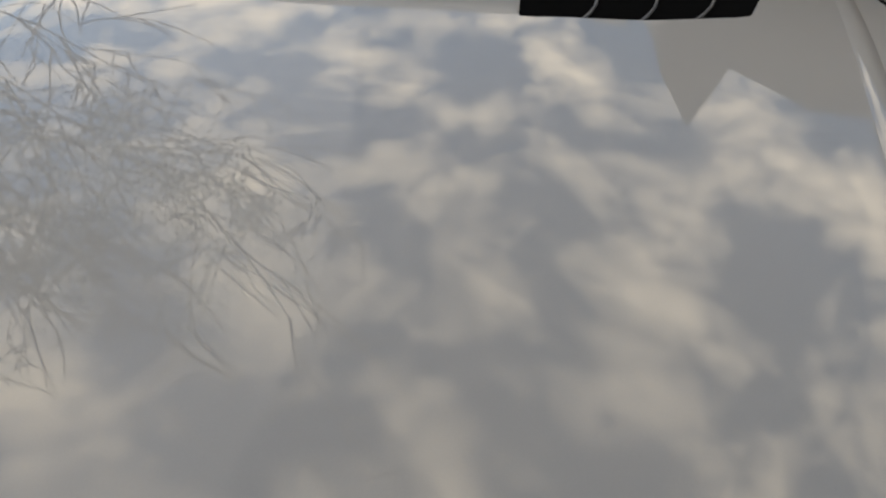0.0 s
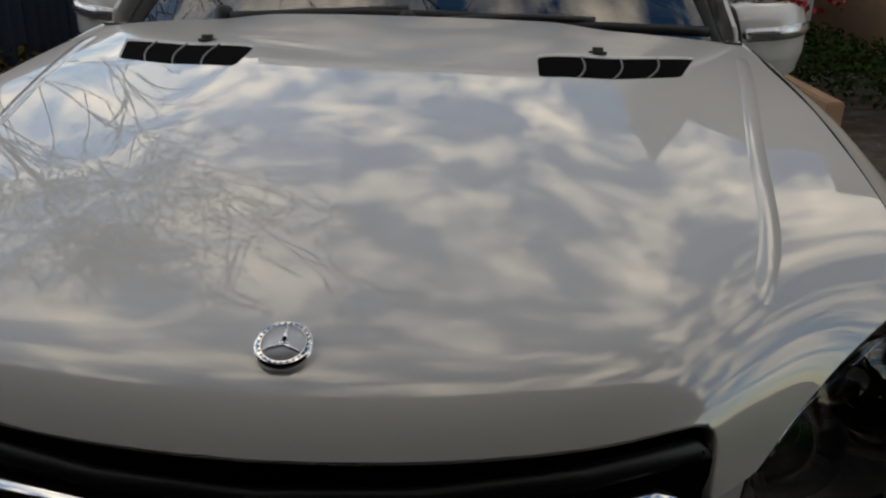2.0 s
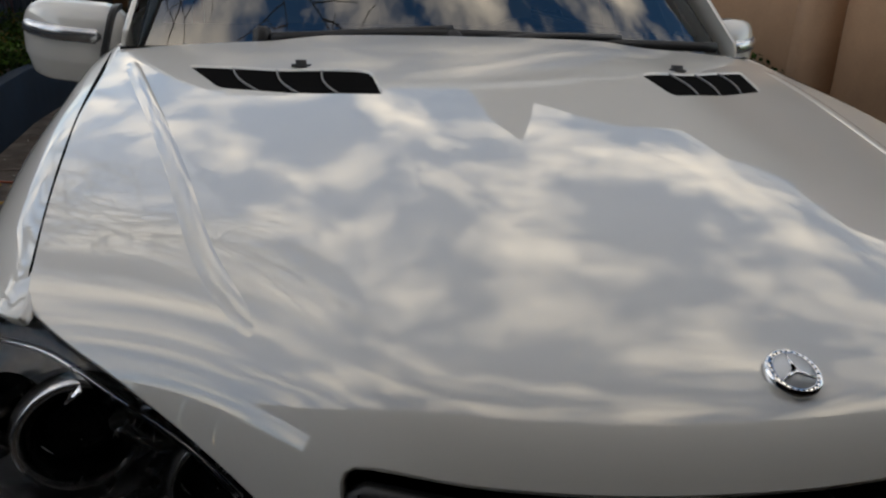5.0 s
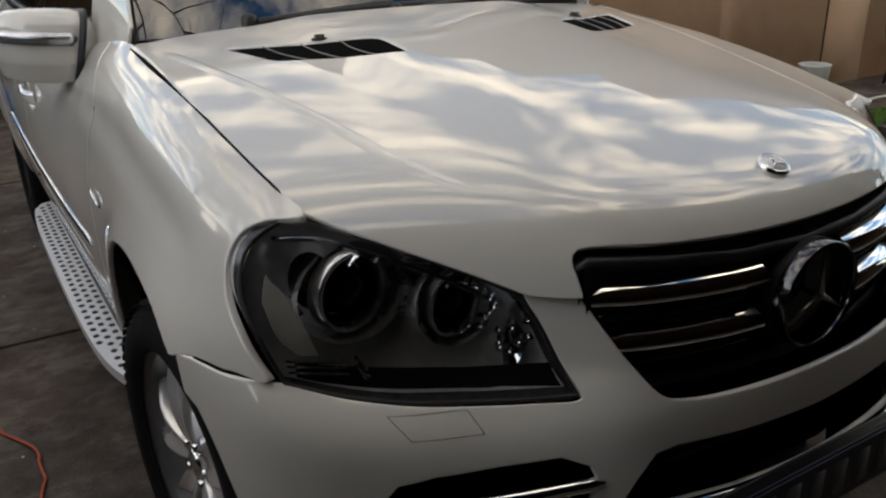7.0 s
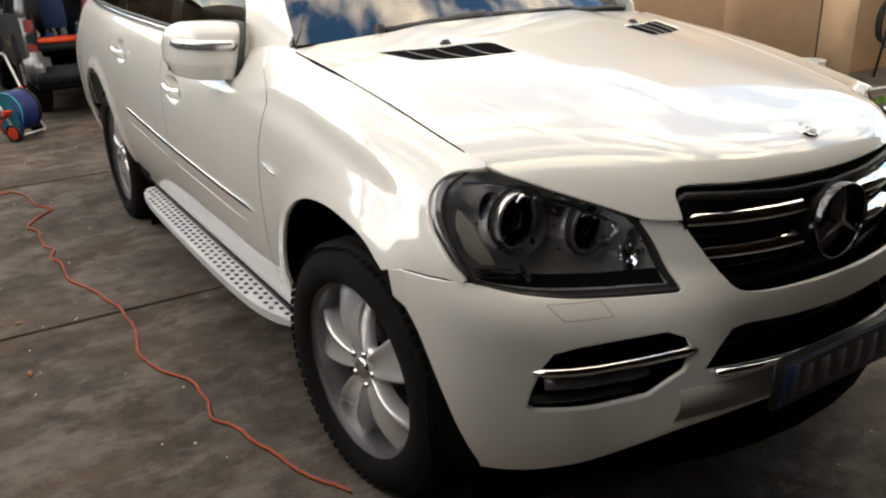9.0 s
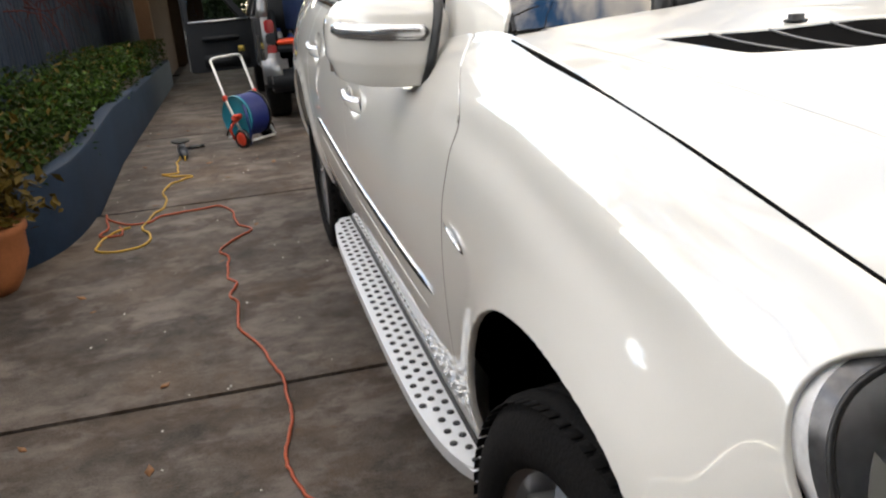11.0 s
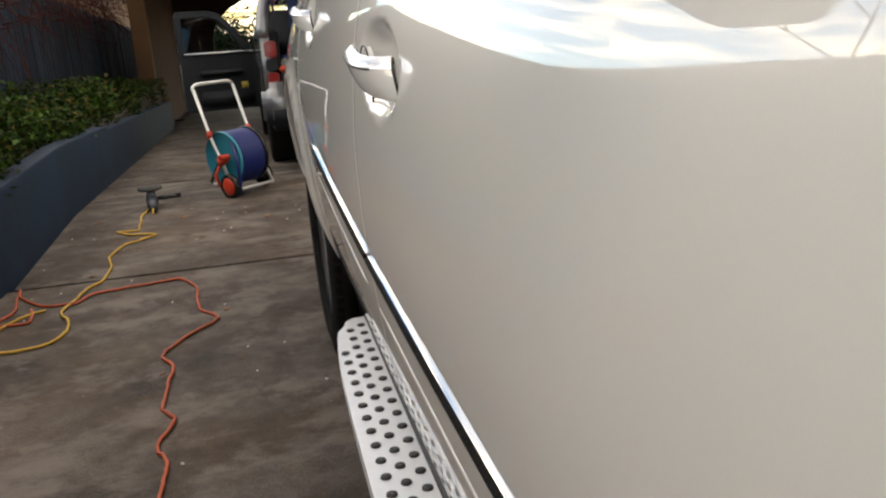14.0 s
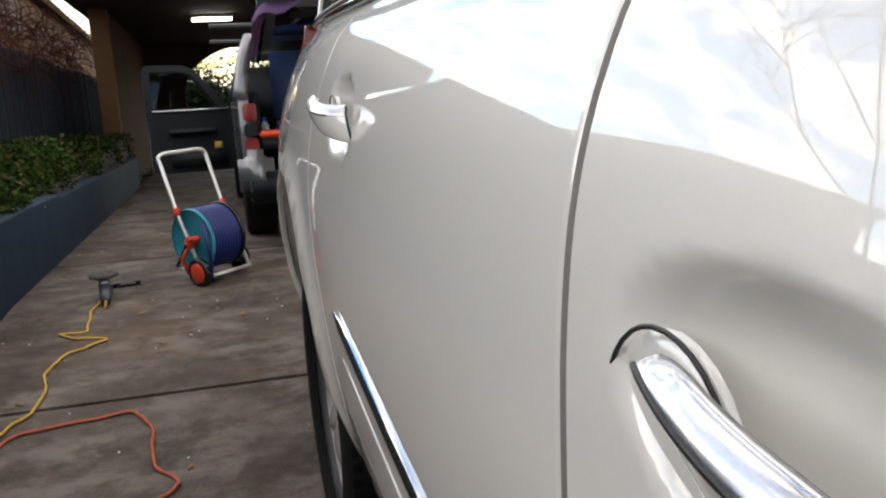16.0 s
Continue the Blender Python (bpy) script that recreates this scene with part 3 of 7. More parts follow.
def build_car():
    car = thing("car", "pearl white four-wheel-drive station wagon parked on the concrete driveway", "car")
    # hood, with two vent openings
    lamp_top = [(0.772, 1.081), (0.735, 1.061), (0.68, 1.037), (0.62, 1.012), (0.56, 0.987), (0.505, 0.962)]
    half = [*on(HOOD, [0, 1], [(0.0, 1.335), (0.3, 1.345), (0.55, 1.372), (0.757, 1.404)], 4),
            *on(HOOD, [0, 1], [(0.760, 1.38), (0.765, 1.1), (0.771, 0.8), (0.774, 0.55), (0.772, 0.36)], 4),
            *on(HOOD, [0, 2], lamp_top, 4), *on(HOOD, [0, 2], [(0.46, 0.957), (0.432, 0.956)]),
            *on(HOOD, [0, 2], [(0.437, 0.99), (0.437, 1.012), (0.42, 1.027), (0.3, 1.024), (0.15, 1.02), (0.0, 1.018)], 4)]
    half = np.array(half)
    loop = np.concatenate([half, [(u, -v) for u, v in half[-2:0:-1]]])

    def vent_loop(s, grow=0.0):
        q = np.array([(0.61 + grow, 1.19 + grow), (0.27 - grow, 1.022 + grow), (0.27 - grow, 0.868 - grow), (0.545 + grow, 1.0 - grow)])
        pts = []
        for i in range(4):
            a, b, c = q[i - 1], q[i], q[(i + 1) % 4]
            r = 0.022
            p0, p1 = b + (a - b) / np.linalg.norm(a - b) * r, b + (c - b) / np.linalg.norm(c - b) * r
            pts += [p0, 0.25 * p0 + 0.5 * b + 0.25 * p1, p1]
        return HOOD.find([0, 1], [(x * s, y) for x, y in pts])

    hood = panel("hood", HOOD, loop, PAINT, car, UP, step=0.022, thick=0.02, holes=[vent_loop(1), vent_loop(-1)], scale=np.array([0.1, 1.0]))
    for s in (1, -1):
        panel("vent_tray", HOOD, vent_loop(s, 0.004), PIT, hood, UP, step=0.03, thick=0.0, sink=0.005, label="black louvred air vent", scale=np.array([0.1, 1.0]))
        for f in (0.26, 0.5, 0.74):
            a0, a1 = 0.27 + (0.61 - 0.27) * f, 0.27 + (0.545 - 0.27) * f
            y0, y1 = 1.022 + (1.19 - 1.022) * f, 0.868 + (1.0 - 0.868) * f
            pts = []
            for t in np.linspace(0, 1, 6):
                x, y = a0 + (a1 - a0) * t + 0.012 * math.sin(math.pi * t), y0 + (y1 - y0) * t
                z = float(hood_z(np.array([x]), np.array([y]))[0])
                pts.append((x * s, y, z - 0.003))
            part("vent_rib", tube(pts, 0.0019, 6, flat=1.0), RIB, hood)
        for f in (0.2, 0.4, 0.6, 0.8):
            pts = []
            for t in np.linspace(0.03, 0.97, 9):
                x = (0.27 + 0.34 * t) * (1 - f) + (0.27 + 0.275 * t) * f
                y = (1.022 + 0.168 * t) * (1 - f) + (0.868 + 0.132 * t) * f
                z = float(hood_z(np.array([x]), np.array([y]))[0])
                pts.append((x * s, y, z - 0.0075))
            part("vent_slat", tube(pts, 0.005, 6, flat=0.4), PIT, hood)
        z = float(hood_z(np.array([0.4]), np.array([1.09]))[0])
        part("washer_nozzle", block((0.036, 0.03, 0.02), (0.395 * s, 1.098, z + 0.003), 0.008), BLACK, hood, "black washer jet")
    # flat round badge near the leading edge
    tilt = Matrix.Translation((0.012, 0.105, 1.087)) @ Matrix.Rotation(radians(24), 4, "X")
    badge = part("badge", moved(lathe([(-0.004, 0.0285), (0.003, 0.0285), (0.0045, 0.026), (0.0045, 0.0215)], 36, "z"), tilt), CHROME, hood, "round chrome badge")
    part("badge_face", moved(lathe([(0.003, 0.0225), (0.0042, 0.0222), (0.0042, 0.0005)], 36, "z"), tilt), BOARD, badge)
    for k in range(3):
        t = math.pi / 2 + k * 2 * math.pi / 3
        bar = tube([(0, 0, 0.0052), (0.021 * math.cos(t), 0.021 * math.sin(t), 0.0048)], [0.0034, 0.0008], 6, flat=0.5)
        part("badge_bar", moved(bar, tilt), CHROME, badge)
    for k in range(26):
        t = 2 * math.pi * k / 26
        part("badge_tick", moved(block((0.0026, 0.0014, 0.0008), (0.0237, 0, 0.005), 0.0003, seg=1), tilt @ Matrix.Rotation(t, 4, "Z")), GLOSS_BLACK, badge)

    # front fender, doors and rear quarter on each side
    door_front = [(1.60, 1.20), (1.506, 1.165), (1.436, 1.12), (1.402, 1.08), (1.408, 1.0), (1.424, 0.93), (1.43, 0.85), (1.43, 0.6), (1.42, 0.43)]
    g = 0.0065
    lamp_out = [(0.345, 1.0795), (0.40, 1.066), (0.437, 1.04), (0.45, 1.0), (0.432, 0.95), (0.37, 0.895), (0.30, 0.842)]
    mould_z = lambda y: 0.682 + (y - 1.5) * 0.054
    for s in (1, -1):
        top = [(y, 0.02) for y in np.linspace(0.362, 1.44, 24)]
        df = on(SIDES, [1, 2], [(y - g, z) for y, z in door_front[1:]], 4)
        df_top = np.array([(1.44, 0.02), (1.585, 0.03), (1.565, 0.16)])
        low = on(SIDES, [1, 2], [(1.42, 0.42), (1.30, 0.42), (1.278, 0.44)])
        arch = on(SIDES, [1, 2], ARCH_F[1:9], 5)
        seam = on(SIDES, [1, 2], [(0.50, 0.826), (0.44, 0.832), (0.36, 0.838), (0.305, 0.840)], 3)
        lamp = on(SIDES, [1, 2], lamp_out[::-1], 4)
        fender = panel("front_fender", SIDES, np.concatenate([top, df_top[1:], df, low, arch, seam, lamp]), PAINT, car, OUT, s, 0.015, 0.014, scale=np.array([1.0, 0.1]))
        # chrome fender badge
        pts = [tuple(SIDES.at(*SIDES.find([1, 2], [(y, z)])[0])[0] + np.array([0.006, 0, 0])) for y, z in ((1.388, 0.889), (1.35, 0.884), (1.31, 0.878), (1.268, 0.872))]
        pts = [(x * s, y, z) for x, y, z in pts]
        part("fender_badge", tube(pts, [0.0015, 0.0048, 0.0048, 0.0012], 8, flat=0.7), CHROME, fender, "slim chrome badge")
        part("badge_base", tube([(x - 0.003 * s, y, z - 0.0055) for x, y, z in pts], [0.0015, 0.0055, 0.0055, 0.0015], 6, flat=0.7), BLACK, fender)
        # doors
        belt_f = [(y, 0.0) for y in np.linspace(1.61, 2.475, 16)]
        rear_f = on(SIDES, [1, 2], [(y - g, z) for y, z in DOOR_SPLIT], 4)
        sill_f = on(SIDES, [1, 2], [(2.30, 0.415), (1.9, 0.41), (1.5, 0.415)])
        d2 = on(SIDES, [1, 2], [(y + g, z) for y, z in door_front[::-1][:-1]], 4)
        front_door = panel("front_door", SIDES, np.concatenate([belt_f, rear_f, sill_f, d2, [(1.60, 0.06)]]), PAINT, car, OUT, s, 0.0095, 0.014, scale=np.array([1.0, 0.1]))
        belt_r = [(y, 0.0) for y in np.linspace(2.49, 3.52, 16)]
        rear_r = on(SIDES, [1, 2], [(3.53, 1.2), (3.55, 1.08), (3.56, 0.98), (3.52, 0.88), (3.46, 0.78), (3.41, 0.65), (3.39, 0.5), (3.39, 0.43)], 4)
        sill_r = on(SIDES, [1, 2], [(3.2, 0.415), (2.8, 0.41), (2.5, 0.415)])
        rf2 = on(SIDES, [1, 2], [(y + g, z) for y, z in DOOR_SPLIT[::-1]], 4)
        rear_door = panel("rear_door", SIDES, np.concatenate([belt_r, rear_r, sill_r, rf2]), PAINT, car, OUT, s, 0.022, 0.014, scale=np.array([1.0, 0.1]))
        quarter_top = [(y, 0.0) for y in np.linspace(3.54, 5.05, 18)]
        back = on(SIDES, [1, 2], [(5.055, 1.2), (5.055, 0.9), (5.05, 0.6), (5.0, 0.43)])
        low_r = on(SIDES, [1, 2], [(4.7, 0.42), (4.42, 0.42)])
        arch_r = on(SIDES, [1, 2], ARCH_R[1:-1], 5)
        front_r = on(SIDES, [1, 2], [(3.505, 0.43), (3.405, 0.44), (3.405, 0.5), (3.42, 0.65), (3.47, 0.78), (3.53, 0.88), (3.57, 0.98), (3.56, 1.08), (3.54, 1.2)], 4)
        panel("rear_quarter", SIDES, np.concatenate([quarter_top, back, low_r, arch_r, front_r]), PAINT, car, OUT, s, 0.03, 0.014, scale=np.array([1.0, 0.1]))
        # mouldings: black strip with a chrome upper edge
        for door, y0, y1 in ((front_door, 1.52, 2.429), (rear_door, 2.442, 3.24)):
            base = []
            for y in np.linspace(y0, y1, 14):
                p = SIDES.at(*SIDES.find([1, 2], [(y, mould_z(y))])[0])[0]
                base.append(((p[0] + 0.004) * s, p[1], p[2]))
            taper = [0.2 if door is front_door else 1] + [1] * 12 + [1 if door is front_door else 0.2]

            def sweep(profile):
                verts = [(x + d * 0.6 * k * s, y, z + h * 0.46 * k) for (x, y, z), k in zip(base, taper) for d, h in profile]
                n = len(profile)
                return verts, [(i * n + j, (i + 1) * n + j, (i + 1) * n + j + 1, i * n + j + 1)[::-1 if s > 0 else 1] for i in range(13) for j in range(n - 1)]
            part("side_moulding", sweep([(-0.0005, 0.0124), (0.0045, 0.0098), (0.0072, 0.004), (0.007, -0.004), (0.003, -0.008), (-0.006, -0.009)]), RUBBER, door, "black door moulding")
            part("moulding_chrome", sweep([(-0.006, 0.0133), (-0.003, 0.0132), (-0.0005, 0.0124)]), CHROME, door, "bright chrome strip")
            fold = [SIDES.at(*SIDES.find([1, 2], [(y, mould_z(y) - 0.068)])[0])[0] for y in np.linspace(y0 + 0.06, y1 - 0.006, 14)]
            part("door_fold", tube([((p[0] - 0.0015) * s, p[1], p[2]) for p in fold], [0.001] + [0.0034] * 12 + [0.003], 6), PAINT, door, "fine pressed fold low on the door")
        # handles: chrome upper half, painted lower half, dark cut at the front end
        for door, y, z in ((front_door, 2.304, 0.999), (rear_door, 3.238, 1.056)):
            a = float(SIDES.at(*SIDES.find([1, 2], [(y - 0.17, z)])[0])[0, 0])
            ts = np.linspace(-0.9, 1, 21)

            def ring(t, up, outw, shrink=1.0):
                tall = (0.0255 - 0.008 * (t + 1) / 2) * (1 - 0.75 * max(0, t - 0.6) ** 2 / 0.16) * shrink
                bulge = 0.050 * (1 - (0.3 * t ** 3 if t > 0 else t * t))
                if up < 0.3 and t > 0.3:
                    up = 0.3 + (up - 0.3) * (1 - 0.75 * (t - 0.3) / 0.7)
                mid = z - 0.008 * (1 - t * t) + (0.007 if t > 0 else 0.014) * t
                return ((a + bulge * 0.68 + outw * (0.006 * min(1.0, (1.06 + t) / 0.45) + 0.1 * bulge)) * s, y + 0.088 * t + 0.016 * up * max(0.0, -t), mid + up * tall)
            top_p = [(0.3, 0.94), (0.42, 0.84), (0.56, 0.64), (0.72, 0.34), (0.82, 0.02), (0.8, -0.2), (0.5, -0.34)]
            low_p = [(0.5, -0.32), (-0.8, -0.3), (-1.0, -0.2), (-0.95, 0.0), (-0.8, 0.2), (-0.55, 0.45), (-0.25, 0.68), (0.05, 0.87), (0.27, 0.95)]
            h = None
            for name, prof, mat, lab in (("door_handle", low_p, PAINT, "white pull handle with chrome upper half"), ("handle_strip", top_p, CHROME_WARM, "chrome upper half")):
                verts = [ring(t, c, o) for t in ts for c, o in prof]
                n = len(prof)
                faces = [(i * n + j, i * n + j + 1, (i + 1) * n + j + 1, (i + 1) * n + j)[::1 if s > 0 else -1] for i in range(len(ts) - 1) for j in range(n - 1)]
                faces.append(tuple(range((len(ts) - 1) * n, len(ts) * n)))
                ob = part(name, (verts, faces), mat, h or door, lab)
                h = h or ob
            part("handle_seam", tube([ring(t, 0.285, 0.935) for t in ts[3:]], 0.0014, 5), BLACK, h)
            part("handle_gasket", tube([ring(-0.905, c, o, 1.02) for c, o in top_p[:4][::-1] + low_p[:1:-1][::1]], 0.0016, 6), BLACK, h, "dark joint across the handle")
            dish = [(0.0, 0.045), (0.004, 0.044), (0.006, 0.03), (0.0065, 0.0005)]
            yy, zz = y + 0.104, z - 0.034
            x0 = float(SIDES.at(*SIDES.find([1, 2], [(yy, zz)])[0])[0, 0])
            v, f = lathe([(d, r) for d, r in dish], 24, "x")
            part("lock_cover", ([((x0 - 0.004 + vx) * s, yy + vy, zz + vz) for vx, vy, vz in v], f if s > 0 else [q[::-1] for q in f]), PAINT, h, "round painted handle base")
            part("lock_ring", tube([((x0 + 0.003) * s, yy + 0.046 * math.cos(t), zz + 0.046 * math.sin(t)) for t in np.linspace(0, 2 * math.pi, 33)[:-1]], 0.0012, 5, closed=True), BLACK, h)
        # sill, running board and its rubber studs
        sill = [(-0.0, 0.43), (0.0, 0.36), (-0.05, 0.30), (-0.2, 0.28)]
        verts, faces = [], []
        ys = np.linspace(1.27, 3.33, 20)
        for y in ys:
            a = 0.872
            verts += [((a + dx) * s, y, z) for dx, z in sill]
        for i in range(19):
            for j in range(3):
                k = i * 4 + j
                faces.append((k, k + 4, k + 5, k + 1) if s > 0 else (k, k + 1, k + 5, k + 4))
        part("sill_cover", (verts, faces), PAINT, car, "white painted sill")
        # black panel stands in for the tyre's dark reflection at the sill's end
        wedge = [(0.872, 0.425), (0.872, 0.36), (0.84, 0.30), (0.7, 0.28)]
        verts = [(a * s, y, z) for y, grow in ((3.334, 0.0), (3.345, 0.004), (3.515, 0.006), (3.525, 0.0)) for a, z in [(a + grow, z) for a, z in wedge]]
        faces = [(i * 4 + j, i * 4 + j + 4, i * 4 + j + 5, i * 4 + j + 1)[::s] for i in range(3) for j in range(3)]
        part("stone_guard", (verts, faces), RUBBER, car, "black panel painting the tyre's dark reflection ahead of the rear wheel")
        out = spline([(1.36, 0.895), (1.42, 0.925), (1.55, 0.952), (1.8, 0.968), (2.4, 0.973), (2.9, 0.968), (3.1, 0.958), (3.22, 0.94), (3.285, 0.905)], 4)
        outline = [(a * s, y) for y, a in out] + [(0.858 * s, 3.285), (0.858 * s, 1.36)]
        v, f = slab(outline if s > 0 else outline[::-1], 0.298, 0.33)
        bm = bmesh.new()
        for p in v:
            bm.verts.new(p)
        bm.verts.ensure_lookup_table()
        for q in f:
            bm.faces.new([bm.verts[i] for i in q])
        top_edges = [e for e in bm.edges if all(w.co.z > 0.32 for w in e.verts)]
        bmesh.ops.bevel(bm, geom=top_edges, offset=0.008, segments=3, affect="EDGES")
        board = sharp(part("running_board", bm, BOARD, car, "brushed aluminium running board with black studs"), 40)
        part("board_edge_strip", tube([(0.866 * s, y, 0.332) for y in np.linspace(1.38, 3.27, 8)], 0.007, 6), BLACK, board)
        stud = make_mesh("stud", *lathe([(0.0, 0.0095), (0.003, 0.009), (0.0042, 0.006), (0.0042, 0.0005)], 10, "z"), BLACK)
        for row, a in enumerate((0.888, 0.917, 0.945)):
            for k in range(36):
                y = 1.40 + k * 0.052 + (0.026 if row == 1 else 0)
                edge = np.interp(y, out[:, 0], out[:, 1])
                if a < edge - 0.014 and y < 3.27:
                    part("stud", stud, BLACK, board, at=None).matrix_basis = Matrix.Translation((a * s, y, 0.33))
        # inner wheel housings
        # liners take the cavity black, which holds the arch's shade in its colour
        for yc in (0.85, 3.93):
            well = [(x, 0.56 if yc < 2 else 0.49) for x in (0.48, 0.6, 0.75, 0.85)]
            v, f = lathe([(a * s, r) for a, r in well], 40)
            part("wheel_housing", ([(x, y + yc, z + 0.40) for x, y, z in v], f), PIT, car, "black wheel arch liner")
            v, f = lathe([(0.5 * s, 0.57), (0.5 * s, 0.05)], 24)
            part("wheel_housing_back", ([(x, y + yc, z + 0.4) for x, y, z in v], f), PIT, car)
    for s in (1, -1):
        line = [HOOD.at(*q)[0] - np.array([0, 0, 0.0075]) for q in HOOD.find([0, 1], [(0.772, y) for y in np.linspace(0.37, 1.38, 16)])]
        part("gap_seal", tube([((abs(x) + 0.001) * s, y, z) for x, y, z in line], 0.007, 6), PIT, car)
        for edge_line in (door_front[1:], DOOR_SPLIT, [(3.535, 1.2), (3.56, 1.08), (3.567, 0.98), (3.525, 0.88), (3.465, 0.78), (3.415, 0.65), (3.397, 0.5)]):
            q = SIDES.find([1, 2], spline(edge_line, 5))
            p = SIDES.at(q[:, 0], q[:, 1]) - SIDES.normal(q[:, 0], q[:, 1], OUT) * 0.0082
            part("gap_seal", tube([(x * s, y, z) for x, y, z in p], 0.008, 8), SEAL, car)
        q = NOSES.find([0, 2], spline([(0.43, 0.953), (0.47, 0.954), (0.505, 0.958)], 4))
        p = NOSES.at(q[:, 0], q[:, 1]) + np.array([0, 0.0062, 0])
        part("gap_seal", tube([(x * s, y, z) for x, y, z in p], 0.007, 6), PIT, car)
        q = NOSES.find([1, 2], [(0.31, 0.835), (0.38, 0.832), (0.45, 0.828), (0.5, 0.822)])
        p = NOSES.at(q[:, 0], q[:, 1]) - np.array([0.008, -0.003, 0])
        part("gap_seal", tube([(x * s, y, z) for x, y, z in p], 0.005, 6), PIT, car)
    # wheels
    pieces = wheel_mesh_parts()
    # the plain black disc stands in for shade behind the spokes
    shared = {"hub": make_mesh("hub", *pieces["hub"], RIM), "rim": sharp_mesh(make_mesh("wheel", *pieces["rim"], BARREL)), "tyre": make_mesh("tyre", *pieces["tyre"], RUBBER), "brake_disc": make_mesh("brake_disc", *pieces["brake_disc"], IRON), "shade_disc": make_mesh("dust_shield", *lathe([(-0.018, 0.235), (-0.012, 0.0005)], 36), PIT),
              "cap": make_mesh("centre_cap", *pieces["cap"], CHROME), "spokes": [make_mesh("spoke", *p, RIM) for p in pieces["spokes"]], "bolts": [make_mesh("bolt", *p, CHROME) for p in pieces["bolts"]]}
    for s in (-1, 1):
        for y in (0.845, 3.92):
            add_wheel(car, (0.785 * s, y, 0.375), s, shared)
    build_nose(car)
    build_cabin(car)
    return car


def sharp_mesh(me, angle=35):
    me.set_sharp_from_angle(angle=radians(angle))
    return me


def build_nose(car):
    az = [0, 2]
    f = NOSES
    # bumper skin, right half and its mirror
    seam_side = f.find([1, 2], [(0.505, 0.818)])
    top = [*on(f, az, [(0.0, 0.766), (0.15, 0.768), (0.28, 0.776), (0.33, 0.79), (0.365, 0.835), (0.40, 0.895), (0.428, 0.950)], 4),
           *on(f, az, [(0.46, 0.951), (0.50, 0.955)]),
           *on(f, az, [(0.487, 0.925), (0.466, 0.865), (0.448, 0.81), (0.452, 0.799), (0.52, 0.799), (0.65, 0.806), (0.78, 0.820), (0.85, 0.835), (0.90, 0.834), (0.935, 0.829), (0.945, 0.823)], 3)]
    edge = on(f, [1, 2], [(0.50, 0.806), (0.462, 0.755), (0.410, 0.69), (0.353, 0.56), (0.305, 0.43), (0.285, 0.37)], 4)
    bottom = on(f, az, [(0.84, 0.352), (0.75, 0.385), (0.62, 0.42), (0.5, 0.448), (0.3, 0.485), (0.15, 0.497), (0.0, 0.50)], 4)
    fog = [(0.775, 0.665), (0.75, 0.703), (0.70, 0.717), (0.6, 0.723), (0.505, 0.724), (0.455, 0.70), (0.44, 0.665), (0.46, 0.615), (0.545, 0.568), (0.66, 0.558), (0.785, 0.553), (0.797, 0.565), (0.79, 0.61)]
    intake = [(0.0, 0.70), (0.18, 0.705), (0.31, 0.712), (0.35, 0.705), (0.385, 0.66), (0.415, 0.612), (0.40, 0.602), (0.2, 0.592), (0.0, 0.588)]
    full = Surf(NOSES.us, [-a for a in NOSE_A[:0:-1]] + NOSE_A, np.concatenate([NOSES.grid[:, :0:-1] * np.array([-1, 1, 1]), NOSES.grid], 1))
    half = np.concatenate([top, edge, bottom])
    mirror = lambda q: np.array([(u, -v) for u, v in q])
    whole = np.concatenate([half, mirror(half[-2:0:-1])])
    mouth = on(f, az, intake)
    mouth = np.concatenate([mouth, mirror(mouth[-2:0:-1])])
    fogs = on(f, az, fog)
    bumper = panel("front_bumper", full, whole, PAINT, car, AHEAD, 1, 0.022, 0.016, holes=[fogs, mirror(fogs), mouth], label="pearl white bumper skin", scale=np.array([1.0, 1.0]))
    for s in (1, -1):
        # fog lamp recess, chrome blade and lamp strip
        for depth, mat, name in ((0.055, PIT, "fog_recess"),):
            grown = [(a + (0.012 if a > 0.6 else -0.012), z + (0.012 if z > 0.64 else -0.012)) for a, z in fog]
            panel(name, f, on(f, az, grown), mat, bumper, AHEAD, s, 0.03, 0.0, sink=depth, scale=np.array([1.0, 1.0]))
        pts = []
        for a in np.linspace(0.785, 0.435, 14):
            p = f.at(*f.find(az, [(a, 0.655 + 0.012 * (0.785 - a) / 0.35)])[0])[0]
            pts.append((p[0] * s, p[1] + 0.004, p[2]))
        blade = tube(pts, [0.009] + [0.0145] * 12 + [0.009], 8, flat=0.8)
        part("chrome_blade", blade, CHROME, bumper, "chrome fog lamp blade")
        strip = [(x, y + 0.014, z - 0.032) for x, y, z in pts[1:10]]
        part("fog_lamp", tube(strip, 0.019, 8, flat=1.0), LED_DARK, bumper, "dark fog lamp strip")
        part("fog_slat", tube([(x, y + 0.02, z - 0.075) for x, y, z in pts[0:9]], 0.012, 6), BLACK, bumper)
        # headlamp washer flap, drawn by its joint
        w = np.array([(0.742, 0.803), (0.63, 0.803), (0.618, 0.772), (0.722, 0.772), (0.742, 0.803)])
        wp = [f.at(*q)[0] for q in f.find(az, spline(w[:2], 6).tolist() + spline(w[1:3], 3).tolist() + spline(w[2:4], 6).tolist() + spline(w[3:5], 3).tolist())]
        part("washer_flap_joint", tube([(p[0] * s, p[1], p[2]) for p in wp], 0.0006, 4), SEAL, bumper)
        # headlamp
        build_headlamp(car, s)
    # lower valance, skid plate and dark backing behind the openings
    verts, faces = [], []
    plan = [(a, y) for a, y in zip(NOSE_A, NOSE[2][2])]
